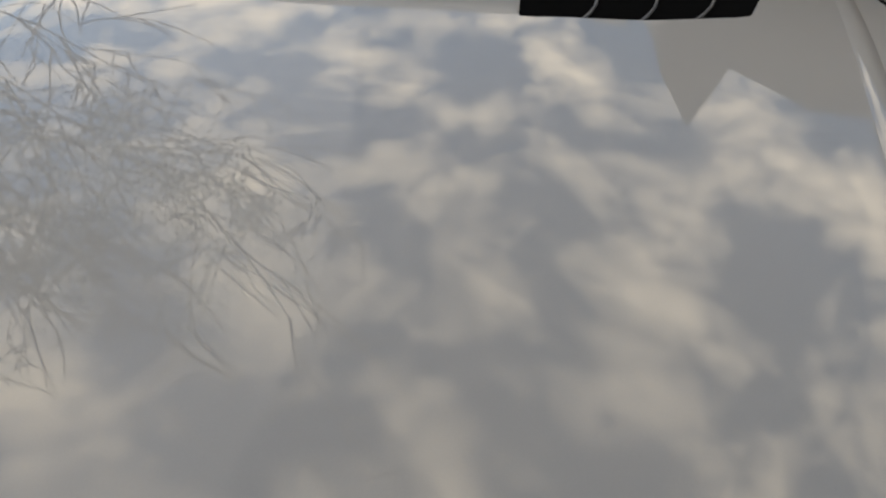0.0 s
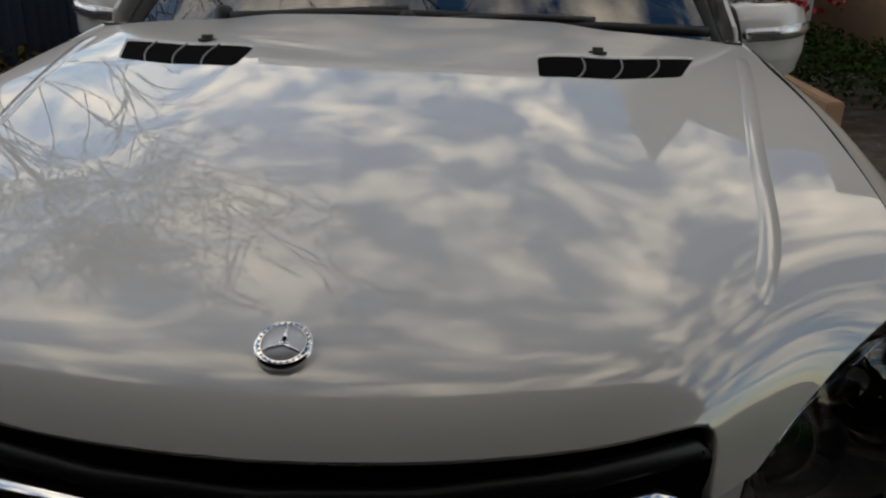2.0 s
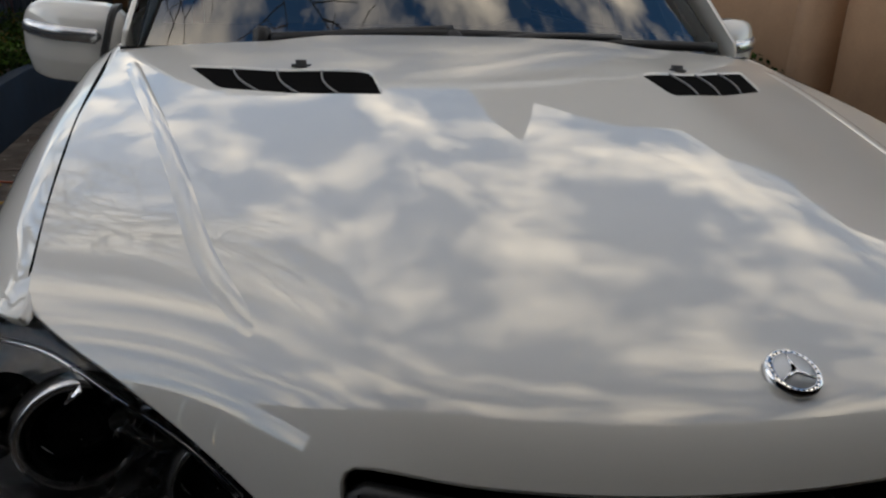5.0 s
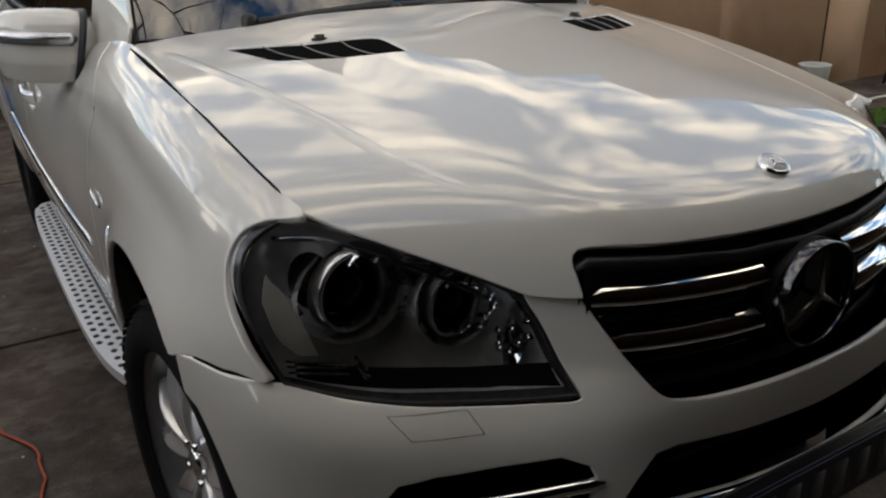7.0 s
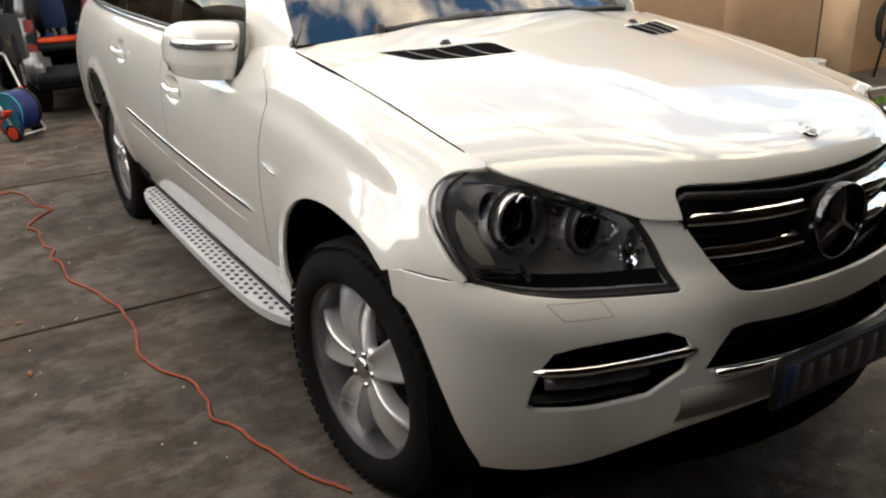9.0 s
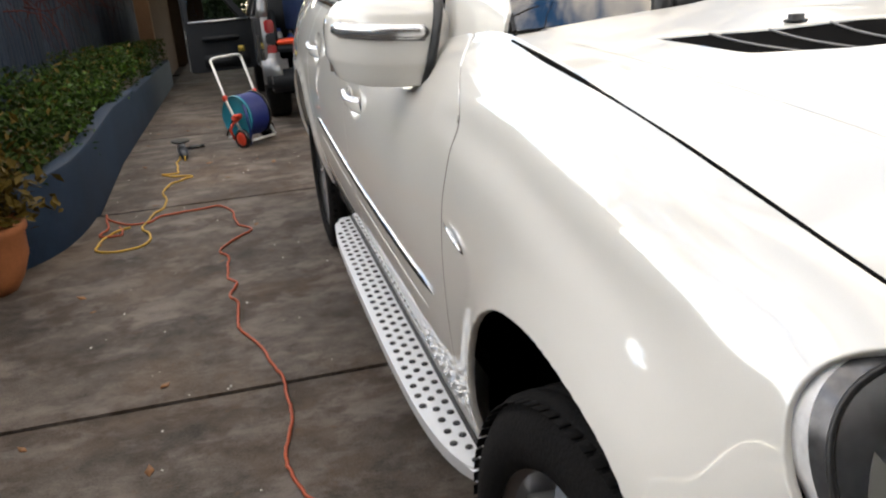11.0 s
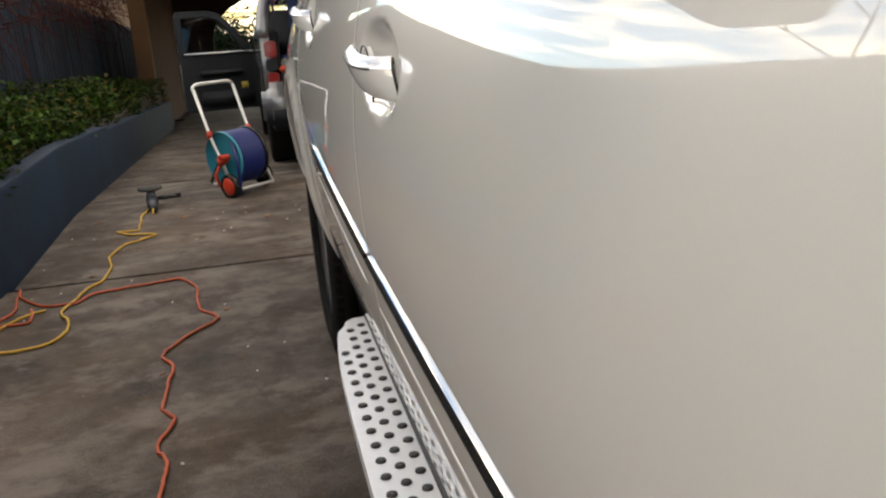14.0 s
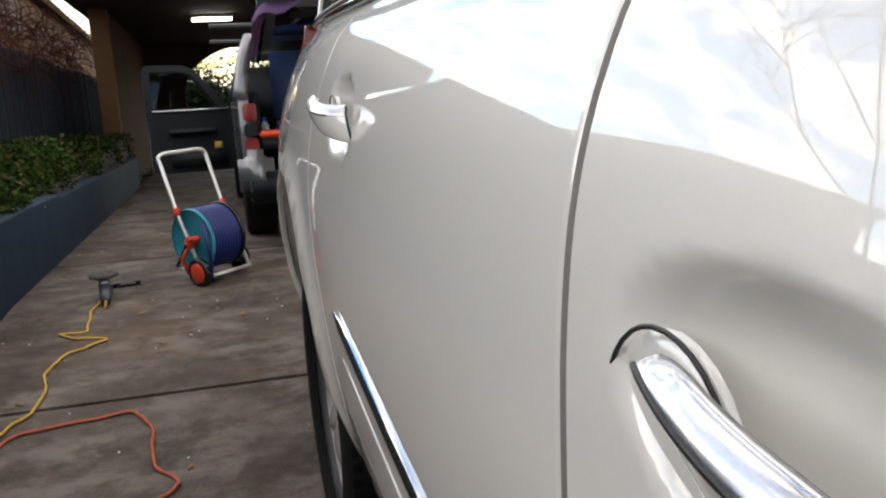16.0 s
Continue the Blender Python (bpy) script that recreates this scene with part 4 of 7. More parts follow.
    line = [(-a * 0.93, y + 0.03) for a, y in plan[::-1]] + [(a * 0.93, y + 0.03) for a, y in plan[1:]]
    for x, y in line:
        for dz, dy in ((0.52, 0.0), (0.40, -0.005), (0.30, 0.03), (0.27, 0.10)):
            verts.append((x, y + dy, dz))
    for i in range(len(line) - 1):
        for j in range(3):
            k = i * 4 + j
            faces.append((k, k + 1, k + 5, k + 4))
    part("lower_valance", (verts, faces), PIT, car, "black lower valance")
    verts, faces = [], []
    line = [(-0.48 + 0.96 * t) for t in np.linspace(0, 1, 21)]
    for x in line:
        y = float(herm(NOSE_A, NOSE[3][2], np.array([abs(x)]))[0])
        for dz, dy in ((0.585, 0.004), (0.577, -0.012), (0.54, -0.012), (0.50, 0.004), (0.485, 0.03)):
            verts.append((x, y + dy, dz - 0.015 * (abs(x) / 0.48) ** 2))
    for i in range(20):
        for j in range(4):
            k = i * 5 + j
            faces.append((k, k + 1, k + 6, k + 5))
    part("skid_plate", (verts, faces), SKID, car, "dull silver skid plate")
    pts = []
    for x in np.linspace(-0.40, 0.40, 17):
        y = float(herm(NOSE_A, NOSE[3][2], np.array([abs(x)]))[0])
        pts.append((x, y - 0.012, 0.597 + 0.01 * (abs(x) / 0.4) ** 2))
    part("intake_trim", tube(pts, 0.011, 8), CHROME, car, "chrome lower intake trim")
    mesh_lines = []
    for z in (0.615, 0.64, 0.665, 0.69):
        mesh_lines.append(tube([(x, 0.03 + 0.25 * x * x, z) for x in np.linspace(-0.42, 0.42, 9)], 0.005, 5))
    for k, m in enumerate(mesh_lines):
        part("intake_slat", m, BLACK, car)
    part("intake_backing", block((0.98, 0.02, 0.36), (0, 0.115, 0.62), 0.004), PIT, car)
    # number plate: dark, with plain bars
    plate = sharp(part("number_plate", block((0.50, 0.012, 0.112), (0, -0.094, 0.555), 0.004), PLATE, car, "dark number plate with pale bars"))
    part("plate_holder", block((0.53, 0.02, 0.14), (0, -0.08, 0.553), 0.008), BLACK, plate)
    part("plate_band", block((0.045, 0.003, 0.10), (-0.222, -0.1005, 0.555), 0.001), PLATE_BLUE, plate)
    for k, x in enumerate((-0.165, -0.10, -0.035, 0.03, 0.095, 0.16)):
        part("plate_bar", block((0.036, 0.003, 0.07), (x, -0.1005, 0.555), 0.001), PLATE_BAR, plate)
    build_grille(car)


def build_headlamp(car, s):
    az = [0, 2]
    f = NOSES
    lens = [(0.768, 1.072), (0.803, 1.060), (0.838, 1.034), (0.862, 0.995), (0.872, 0.95), (0.866, 0.90), (0.848, 0.838), (0.75, 0.820), (0.6, 0.810), (0.456, 0.806),
            (0.472, 0.86), (0.49, 0.915), (0.512, 0.956), (0.56, 0.982), (0.62, 1.007), (0.68, 1.032), (0.73, 1.056)]
    loop = np.concatenate([on(f, az, lens[:7], 4), on(f, az, lens[6:10], 4)[1:], on(f, az, lens[9:13], 4)[1:], on(f, az, lens[12:] + lens[:1], 4)[1:-1]])
    lamp = panel("headlamp", f, loop, LENS, car, AHEAD, s, 0.025, 0.0, sink=0.003, label="clear headlamp with dark bezel", scale=np.array([1.0, 1.0]))
    lamp.visible_shadow = False
    p = f.at(loop[:, 0], loop[:, 1])
    n = f.normal(loop[:, 0], loop[:, 1], AHEAD)
    ring = [(q[0] * s, q[1], q[2]) for q in p - n * 0.004]
    part("lamp_gasket", tube(ring, 0.004, 6, closed=True), BLACK, lamp, "black lamp gasket")
    # bowl behind the lens
    mid = p.mean(0)
    rows = [p - n * 0.006]
    for k, (shrink, deep) in enumerate(((0.99, 0.03), (0.96, 0.07), (0.9, 0.10), (0.6, 0.115), (0.05, 0.12))):
        rows.append(mid + (p - mid) * shrink + np.array([0, deep, 0]))
    k = len(p)
    verts = [(q[0] * s, q[1], q[2]) for r in rows for q in r]
    faces = []
    for r in range(len(rows) - 1):
        for i in range(k):
            a, b = r * k + i, r * k + (i + 1) % k
            faces.append((a, b, b + k, a + k))
    part("lamp_bowl", (verts[k:], [[i - k for i in q] for q in faces[k:]]), LAMP_BOWL, lamp, "silver-grey lamp bowl")
    part("lamp_rim", (verts[:2 * k], faces[:k]), LED_DARK, lamp, "dark inner lamp rim")
    # projector and main beam
    for (a, z, r, y) in ((0.725, 0.955, 0.052, 0.30), (0.575, 0.925, 0.046, 0.235)):
        tilt = Matrix.Translation((a * s, y, z)) @ Matrix.Rotation(radians(12) * -s, 4, "Z")
        part("lamp_ring", moved(lathe([(0.02, r * 1.3), (-0.004, r * 1.3), (-0.010, r * 1.25), (-0.008, r * 1.14), (0.02, r * 1.06)], 36, "y"), tilt), LAMP_RING, lamp, "satin lamp ring")
        dish = [(0.05, r * 1.25), (0.032, r * 1.45), (0.012, r * 1.62), (-0.012, r * 1.74)]
        bowl_tilt = tilt @ Matrix.Rotation(radians(-16), 4, "X")
        part("reflector_bowl", moved(lathe(dish, 40, "y"), bowl_tilt @ Matrix.Diagonal((1.15, 1.0, 0.86, 1.0))), REFLECTOR, lamp, "bright reflector bowl")
        part("projector", moved(lathe([(0.03, r * 1.08), (-0.004, r * 1.0), (0.006, r * 0.9), (0.03, r * 0.88)], 36, "y"), tilt), GLOSS_BLACK, lamp, "black projector tube")
        part("projector_glass", moved(lathe([(0.03, r * 0.86), (0.008, r * 0.7), (-0.006, r * 0.4), (-0.01, 0.0008)], 30, "y"), tilt), GLOSS_BLACK, lamp, "dark glass projector lens")
    # chrome reflector shells beside the projectors
    for (a, z, w, h, y, roll_) in ((0.785, 0.985, 0.035, 0.05, 0.325, 15), (0.64, 0.99, 0.05, 0.028, 0.265, -12), (0.50, 0.895, 0.028, 0.075, 0.17, -18)):
        v, q = lathe([(0.02, 0.03), (0.012, 0.4), (-0.006, 0.8), (-0.018, 1.0)], 20, "y")
        v = [(x * w, y0, z0 * h) for x, y0, z0 in v]
        part("reflector", moved((v, q), Matrix.Translation((a * s, y, z)) @ Matrix.Rotation(radians(roll_) * s, 4, "Y")), CHROME, lamp, "chrome reflector facet")
    # faceted reflectors round the beams, turned up and outward
    rf = random.Random(8)
    for (a, z, y, r0, r1, n, size) in ((0.575, 0.92, 0.225, 0.056, 0.075, 20, 0.017), (0.72, 0.955, 0.285, 0.074, 0.09, 13, 0.016), (0.51, 0.88, 0.15, 0.01, 0.045, 9, 0.016)):
        for k in range(n):
            t = 2 * math.pi * (k + rf.uniform(-0.2, 0.2)) / n
            r = rf.uniform(r0, r1)
            at = Vector(((a + r * math.cos(t)) * s, y + 0.42 * r * math.cos(t) + rf.uniform(-0.004, 0.012), z + 0.66 * r * math.sin(t)))
            way = Vector((s * (0.6 + rf.uniform(-0.2, 0.2)), -0.38 + rf.uniform(-0.15, 0.15), 0.72 + rf.uniform(-0.3, 0.15))).normalized()
            m = Matrix.Translation(at) @ way.to_track_quat("Z", "Y").to_matrix().to_4x4() @ Matrix.Rotation(rf.uniform(0, 3), 4, "Z")
            part("reflector_facet", moved(block((size * rf.uniform(0.7, 1.7), size * rf.uniform(0.5, 0.9), 0.003), (0, 0, 0), 0.001, seg=1), m), CHROME, lamp)
    # side marker and lower strip
    strip = on(f, az, [(0.842, 0.99), (0.856, 0.95), (0.848, 0.895), (0.83, 0.875), (0.805, 0.875), (0.815, 0.915), (0.826, 0.96)])
    panel("side_marker", f, strip, WHITE_PLASTIC, lamp, AHEAD, s, 0.02, 0.004, sink=0.02, label="pale ribbed side marker", scale=np.array([1.0, 1.0]))
    low = on(f, az, [(0.838, 0.862), (0.72, 0.853), (0.6, 0.846), (0.478, 0.846), (0.468, 0.818), (0.6, 0.82), (0.75, 0.83), (0.838, 0.845)])
    panel("indicator_strip", f, low, GLOSS_BLACK, lamp, AHEAD, s, 0.02, 0.004, sink=0.022, label="dark lower indicator strip", scale=np.array([1.0, 1.0]))
    for k in range(3):
        pts = [f.at(*q)[0] + np.array([0, 0.02, 0]) for q in f.find(az, [(a, 0.842 + 0.008 * k + 0.06 * (a - 0.76)) for a in (0.835, 0.81, 0.785, 0.76)])]
        part("indicator_rib", tube([(q[0] * s, q[1], q[2]) for q in pts], 0.0025, 5), CHROME, lamp)
    pts = [f.at(*q)[0] + np.array([0, 0.018, 0]) for q in f.find(az, [(0.748, 0.868), (0.742, 0.852), (0.736, 0.836)])]
    part("indicator_facet", tube([(q[0] * s, q[1], q[2]) for q in pts], [0.004, 0.008, 0.007], 6), CHROME, lamp)
    brow = f.find(az, spline([(0.81, 1.035), (0.75, 1.035), (0.68, 1.008), (0.6, 0.975), (0.545, 0.945)], 4))
    part("lamp_brow", tube([(q[0] * s, q[1] + 0.016, q[2]) for q in f.at(brow[:, 0], brow[:, 1])], 0.005, 6), CHROME, lamp, "chrome brow line")


def build_grille(car):
    grille = part("grille", block((0.86, 0.02, 0.24), (0, 0.095, 0.885), 0.01), PIT, car, "black grille with twin chrome louvres")
    front = lambda a, z: float(herm([0, 0.18, 0.34, 0.45], [-0.008, 0.005, 0.042, 0.09], np.array([a]))[0])
    # surround
    ring = [(0.0, 0.772), (0.2, 0.776), (0.30, 0.785), (0.335, 0.80), (0.37, 0.85), (0.40, 0.905), (0.425, 0.955), (0.428, 0.99), (0.41, 1.0), (0.3, 0.992), (0.15, 0.98), (0.0, 0.975)]
    ring = ring + [(-a, z) for a, z in ring[-2:0:-1]]
    part("grille_frame", tube([(a, front(abs(a), z) + 0.03, z) for a, z in ring], 0.012, 6, closed=True), BLACK, grille, "black grille surround")
    for s in (1, -1):
        for (z0, z1, a1) in ((0.947, 0.950, 0.415), (0.866, 0.868, 0.378)):
            verts, faces = [], []
            for t in np.linspace(0, 1, 12):
                a = 0.105 + (a1 - 0.105) * t
                z = z0 + (z1 - z0) * t ** 1.2
                y = front(a, z) + 0.004 + 0.008 * t * t
                tip = 1 if t < 0.95 else 0.6
                for dy, dz in ((0.004, -0.018), (-0.005, -0.013), (-0.005, -0.006), (0.002, 0.003 * tip), (0.02, 0.013 * tip), (0.054, 0.026 * tip), (0.06, 0.004), (0.012, -0.018)):
                    verts.append((a * s, y + dy, z + dz))
            for i in range(11):
                for j in range(8):
                    a0, b0 = i * 8 + j, i * 8 + (j + 1) % 8
                    faces.append((a0, b0, b0 + 8, a0 + 8) if s < 0 else (a0, a0 + 8, b0 + 8, b0))
            part("chrome_louvre", (verts, faces), CHROME, grille, "polished chrome louvre")
            low = [((0.10 + (a1 - 0.115) * t) * s, front(0.105 + (a1 - 0.115) * t, 0) + 0.03, z0 - 0.042 + (z1 - z0) * t) for t in np.linspace(0, 1, 8)]
            part("black_slat", tube(low, 0.012, 6, flat=0.7), GLOSS_BLACK, grille)
    emblem = part("emblem_ring", moved(lathe([(0.012, 0.096), (-0.012, 0.0955), (-0.016, 0.0925), (-0.012, 0.0895), (0.012, 0.0895)], 48, "y"), Matrix.Translation((0.008, -0.012, 0.888))), DARK_CHROME, grille, "round chrome emblem ring")
    part("emblem_disc", moved(lathe([(0.004, 0.088), (0.004, 0.0005)], 40, "y"), Matrix.Translation((0.008, -0.006, 0.888))), GLOSS_BLACK, grille)
    part("emblem_drum", moved(lathe([(0.0, 0.096), (0.09, 0.09)], 40, "y"), Matrix.Translation((0.008, -0.006, 0.888))), BLACK, grille)
    for k in range(3):
        t = math.pi / 2 + k * 2 * math.pi / 3
        part("emblem_bar", tube([(0.008, -0.022, 0.888), (0.008 + 0.087 * math.cos(t), -0.016, 0.888 + 0.087 * math.sin(t))], [0.0075, 0.0016], 6, flat=0.8), SATIN, grille)


def build_cabin(car):
    # windscreen: rows upward, columns across
    xs = [-1, -0.8, -0.5, -0.2, 0.2, 0.5, 0.8, 1]
    rows = []
    for t in np.linspace(0, 1, 5):
        w = 0.765 + (0.62 - 0.765) * t
        row = []
        for c in xs:
            y = 1.40 + 0.085 * abs(c) ** 2 + (0.74 - 0.0 * abs(c)) * t + 0.02 * math.sin(math.pi * t)
            z = 1.243 - 0.02 * abs(c) ** 2 + (0.535 - 0.03 * abs(c) ** 2) * t + 0.03 * math.sin(math.pi * t)
            row.append((c * w, y, z))
        rows.append(row)
    ws = Surf(np.linspace(0, 1, 5), xs, rows)
    edge = [(0, c) for c in np.linspace(-0.955, 0.955, 20)] + [(t, 0.955) for t in np.linspace(0.1, 1, 10)] + [(1, c) for c in np.linspace(0.9, -0.955, 18)] + [(t, -0.955) for t in np.linspace(0.95, 0.05, 10)]
    wind = panel("windscreen", ws, edge, GLASS, car, (0, -1, 1), step=0.05, thick=0.0, label="clear laminated windscreen", scale=np.array([0.95, 0.75]))
    wind.visible_shadow = False
    # black print round the glass
    for lo, hi in ((0.0, 0.075),):
        band = [(lo, c) for c in np.linspace(-0.955, 0.955, 20)] + [(hi, c) for c in np.linspace(0.955, -0.955, 20)]
        panel("glass_border", ws, band, GLOSS_BLACK, wind, (0, -1, 1), step=0.05, thick=0.0, sink=0.004, scale=np.array([0.95, 0.75]))
    for s in (1, -1):
        band = [(t, 0.90 * s) for t in np.linspace(0.06, 1, 12)] + [(t, 0.965 * s) for t in np.linspace(1, 0.0, 12)]
        panel("glass_border", ws, band, GLOSS_BLACK, wind, (0, -1, 1), step=0.05, thick=0.0, sink=0.003, scale=np.array([0.95, 0.75]))
    # cowl below the glass
    verts, faces = [], []
    for c in np.linspace(-1, 1, 21):
        for yy, z in ((1.325 + 0.07 * c * c, 1.232), (1.36 + 0.075 * c * c, 1.222 - 0.01 * c * c), (1.43 + 0.085 * c * c, 1.238 - 0.02 * c * c)):
            verts.append((c * 0.76, yy, z))
    for i in range(20):
        for j in range(2):
            k = i * 3 + j
            faces.append((k, k + 3, k + 4, k + 1))
    part("cowl", (verts, faces), BLACK, car, "black plastic cowl panel")
    # wipers
    for x0, x1, y0, y1, z1 in ((-0.46, 0.25, 1.355, 1.43, 1.278), (-0.02, 0.69, 1.355, 1.455, 1.262)):
        arm = [(x0, y0 + 0.05, 1.25), (x0 + (x1 - x0) * 0.35, y0 + 0.055, 1.272), (x0 + (x1 - x0) * 0.62, y1 - 0.005, z1 + 0.005)]
        w = part("wiper", tube(spline(arm, 6), [0.015] * 6 + [0.012] * 7, 8, flat=0.7), BLACK, car, "black wiper arm")
        blade = [(x0 + 0.02, y0 + 0.035, 1.256), (x0 + (x1 - x0) * 0.5, y1 - 0.02, z1 - 0.008), (x1, y1 - 0.012, z1 - 0.012)]
        part("wiper_blade", tube(spline(blade, 8), 0.0105, 6, flat=1.3), BLACK, w)
        part("wiper_pivot", lathe([(1.24, 0.022), (1.272, 0.02), (1.28, 0.01), (1.28, 0.001)], 16, "z", (x0, y0 + 0.05, 0)), BLACK, w)
    # side glass and pillars
    ys = [1.46, 1.62, 1.8, 2.2, 2.48, 3.0, 3.5, 4.2, 4.75, 4.95]
    base = [(0.765, 1.228), (0.785, 1.206), (0.81, 1.193), (0.853, 1.186), (0.866, 1.184), (0.866, 1.184), (0.856, 1.185), (0.822, 1.193), (0.77, 1.205), (0.742, 1.21)]
    peak = [(0.757, 1.262), (0.72, 1.40), (0.685, 1.54), (0.64, 1.735), (0.635, 1.765), (0.625, 1.785), (0.62, 1.785), (0.61, 1.765), (0.62, 1.72), (0.6, 1.68)]
    grid = []
    for y, (a0, z0), (a1, z1) in zip(ys, base, peak):
        grid.append([(a0 + (a1 - a0) * t + 0.02 * math.sin(math.pi * t) * (z1 - z0) / 0.55, y, z0 + (z1 - z0) * t) for t in np.linspace(0, 1, 5)])
    ks = Surf(ys, np.linspace(0, 1, 5), grid)
    sc = np.array([1.0, 0.5])
    for s in (1, -1):
        fr = [(y, 0) for y in np.linspace(1.461, 4.94, 40)] + [(y, 1) for y in np.linspace(4.94, 1.461, 40)]
        front_w = [(1.79, 0.06), (2.0, 0.045), (2.40, 0.04), (2.42, 0.5), (2.42, 0.93), (2.25, 0.92), (2.08, 0.87), (1.93, 0.72), (1.83, 0.4)]
        rear_w = [(2.54, 0.04), (3.0, 0.04), (3.40, 0.04), (3.43, 0.5), (3.42, 0.92), (3.0, 0.93), (2.55, 0.93)]
        back_w = [(3.56, 0.04), (4.1, 0.05), (4.55, 0.1), (4.60, 0.5), (4.5, 0.88), (4.1, 0.92), (3.57, 0.92)]
        opening = [(1.76, 0.05), (2.4, 0.02), (3.4, 0.02), (4.1, 0.03), (4.58, 0.08), (4.64, 0.5), (4.54, 0.9), (4.1, 0.945), (3.4, 0.955), (2.5, 0.955), (2.25, 0.945), (2.07, 0.89), (1.91, 0.73), (1.80, 0.4)]
        frame_ = panel("side_frame", ks, fr, PAINT, car, OUT, s, 0.05, 0.01, holes=[opening], label="white window frame and pillars", scale=sc)
        panel("door_pillar", ks, [(y, v) for y, v in opening], GLOSS_BLACK, car, OUT, s, 0.05, 0.0, holes=[front_w, rear_w, back_w], sink=0.004, label="black door pillars", scale=sc)
        for w, mt in ((front_w, SIDE_GLASS), (rear_w, DARK_GLASS), (back_w, DARK_GLASS)):
            g = panel("side_window", ks, w, mt, car, OUT, s, 0.06, 0.0, sink=0.006, label="tinted side window", scale=sc)
            g.visible_shadow = False
        pts = [ks.at(y, 0.035)[0] + np.array([0.006, 0, 0]) for y in np.linspace(1.80, 4.5, 24)]
        part("belt_trim", tube([(p[0] * s, p[1], p[2]) for p in pts], 0.008, 6), CHROME, frame_, "chrome window sill trim")
        pts = [ks.at(y, 0.06)[0] + np.array([0.003, 0, 0]) for y in np.linspace(1.80, 4.5, 24)]
        part("belt_seal", tube([(p[0] * s, p[1], p[2]) for p in pts], 0.007, 6), BLACK, frame_, "black window seal")
        # roof rail
        rail = [(0.60 * s, y, 1.80 + 0.035 * math.sin(math.pi * (y - 2.3) / 2.3)) for y in np.linspace(2.3, 4.6, 14)]
        part("roof_rail", tube(rail, 0.016, 8), SATIN, car, "silver roof rail")
        build_mirror(car, s)
    # roof, tailgate, rear bumper
    ry = np.array([2.10, 2.2, 2.5, 3.0, 3.6, 4.2, 4.75, 4.93])
    rz = np.array([1.775, 1.80, 1.825, 1.835, 1.835, 1.82, 1.775, 1.74])
    rx = np.array([-1, -0.85, -0.5, 0, 0.5, 0.85, 1.0])
    rg = [[(c * 0.645, y - 0.0 * c, z - 0.05 * abs(c) ** 3) for c in rx] for y, z in zip(ry, rz)]
    rs = Surf(ry, rx, rg)
    panel("roof", rs, [(2.105, c) for c in np.linspace(-0.995, 0.995, 14)] + [(y, 0.995) for y in np.linspace(2.2, 4.9, 16)] + [(4.925, c) for c in np.linspace(0.99, -0.99, 14)] + [(y, -0.995) for y in np.linspace(4.9, 2.2, 16)],
          PAINT, car, UP, step=0.08, thick=0.03, label="white roof skin", scale=np.array([1.0, 0.65]))
    tail = [(1.74, 4.93, 0.60), (1.5, 5.0, 0.70), (1.28, 5.05, 0.76), (1.0, 5.075, 0.81), (0.7, 5.09, 0.82), (0.5, 5.08, 0.80)]
    ts = Surf([r[0] for r in tail[::-1]], rx, [[(c * w, y - 0.05 * c * c, z) for c in rx] for z, y, w in tail[::-1]])
    gate = [(0.72, c) for c in np.linspace(-0.9, 0.9, 10)] + [(z, 0.92) for z in np.linspace(0.8, 1.7, 8)] + [(1.73, c) for c in np.linspace(0.9, -0.9, 10)] + [(z, -0.92) for z in np.linspace(1.7, 0.8, 8)]
    win = [(1.3, c) for c in np.linspace(-0.8, 0.8, 8)] + [(1.66, c) for c in np.linspace(0.78, -0.78, 8)]
    panel("tailgate", ts, gate, PAINT, car, (0, 1, 0), step=0.06, thick=0.02, holes=[win], scale=np.array([1.0, 0.75]))
    panel("rear_window", ts, win, DARK_GLASS, car, (0, 1, 0), step=0.08, thick=0.0, sink=0.005, scale=np.array([1.0, 0.75]))
    bp = [(0.50, c) for c in np.linspace(-1, 1, 12)] + [(0.71, c) for c in np.linspace(1, -1, 12)]
    panel("rear_bumper", ts, bp, PAINT, car, (0, 1, 0), step=0.06, thick=0.03, scale=np.array([1.0, 0.75]))
    for s in (1, -1):
        lamp = [(0.9, 0.925 * s), (1.22, 0.925 * s), (1.24, 1.0 * s), (0.9, 1.0 * s)]
        panel("tail_lamp", ts, lamp, RED_LENS, car, (0, 1, 0), step=0.05, thick=0.02, label="red tail lamp", scale=np.array([1.0, 0.75]))
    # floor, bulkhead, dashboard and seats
    # underbody, engine block and bulkhead in cavity black, shade put into the colour
    part("underbody", block((1.5, 4.3, 0.14), (0, 2.55, 0.36), 0.03), PIT, car, "underbody in unlit black")
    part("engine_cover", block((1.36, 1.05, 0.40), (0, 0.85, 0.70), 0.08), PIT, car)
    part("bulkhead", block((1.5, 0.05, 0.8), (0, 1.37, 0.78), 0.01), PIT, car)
    part("dashboard", block((1.5, 0.42, 0.35), (0, 1.66, 1.06), 0.09, seg=4), BLACK, car, "dark dashboard")
    part("steering_wheel", tube([(0.36 + 0.185 * math.cos(t), 1.98 + 0.05 * math.sin(t), 1.08 + 0.17 * math.sin(t)) for t in np.linspace(0, 2 * math.pi, 25)[:-1]], 0.016, 8, closed=True), BLACK, car, "black steering wheel")
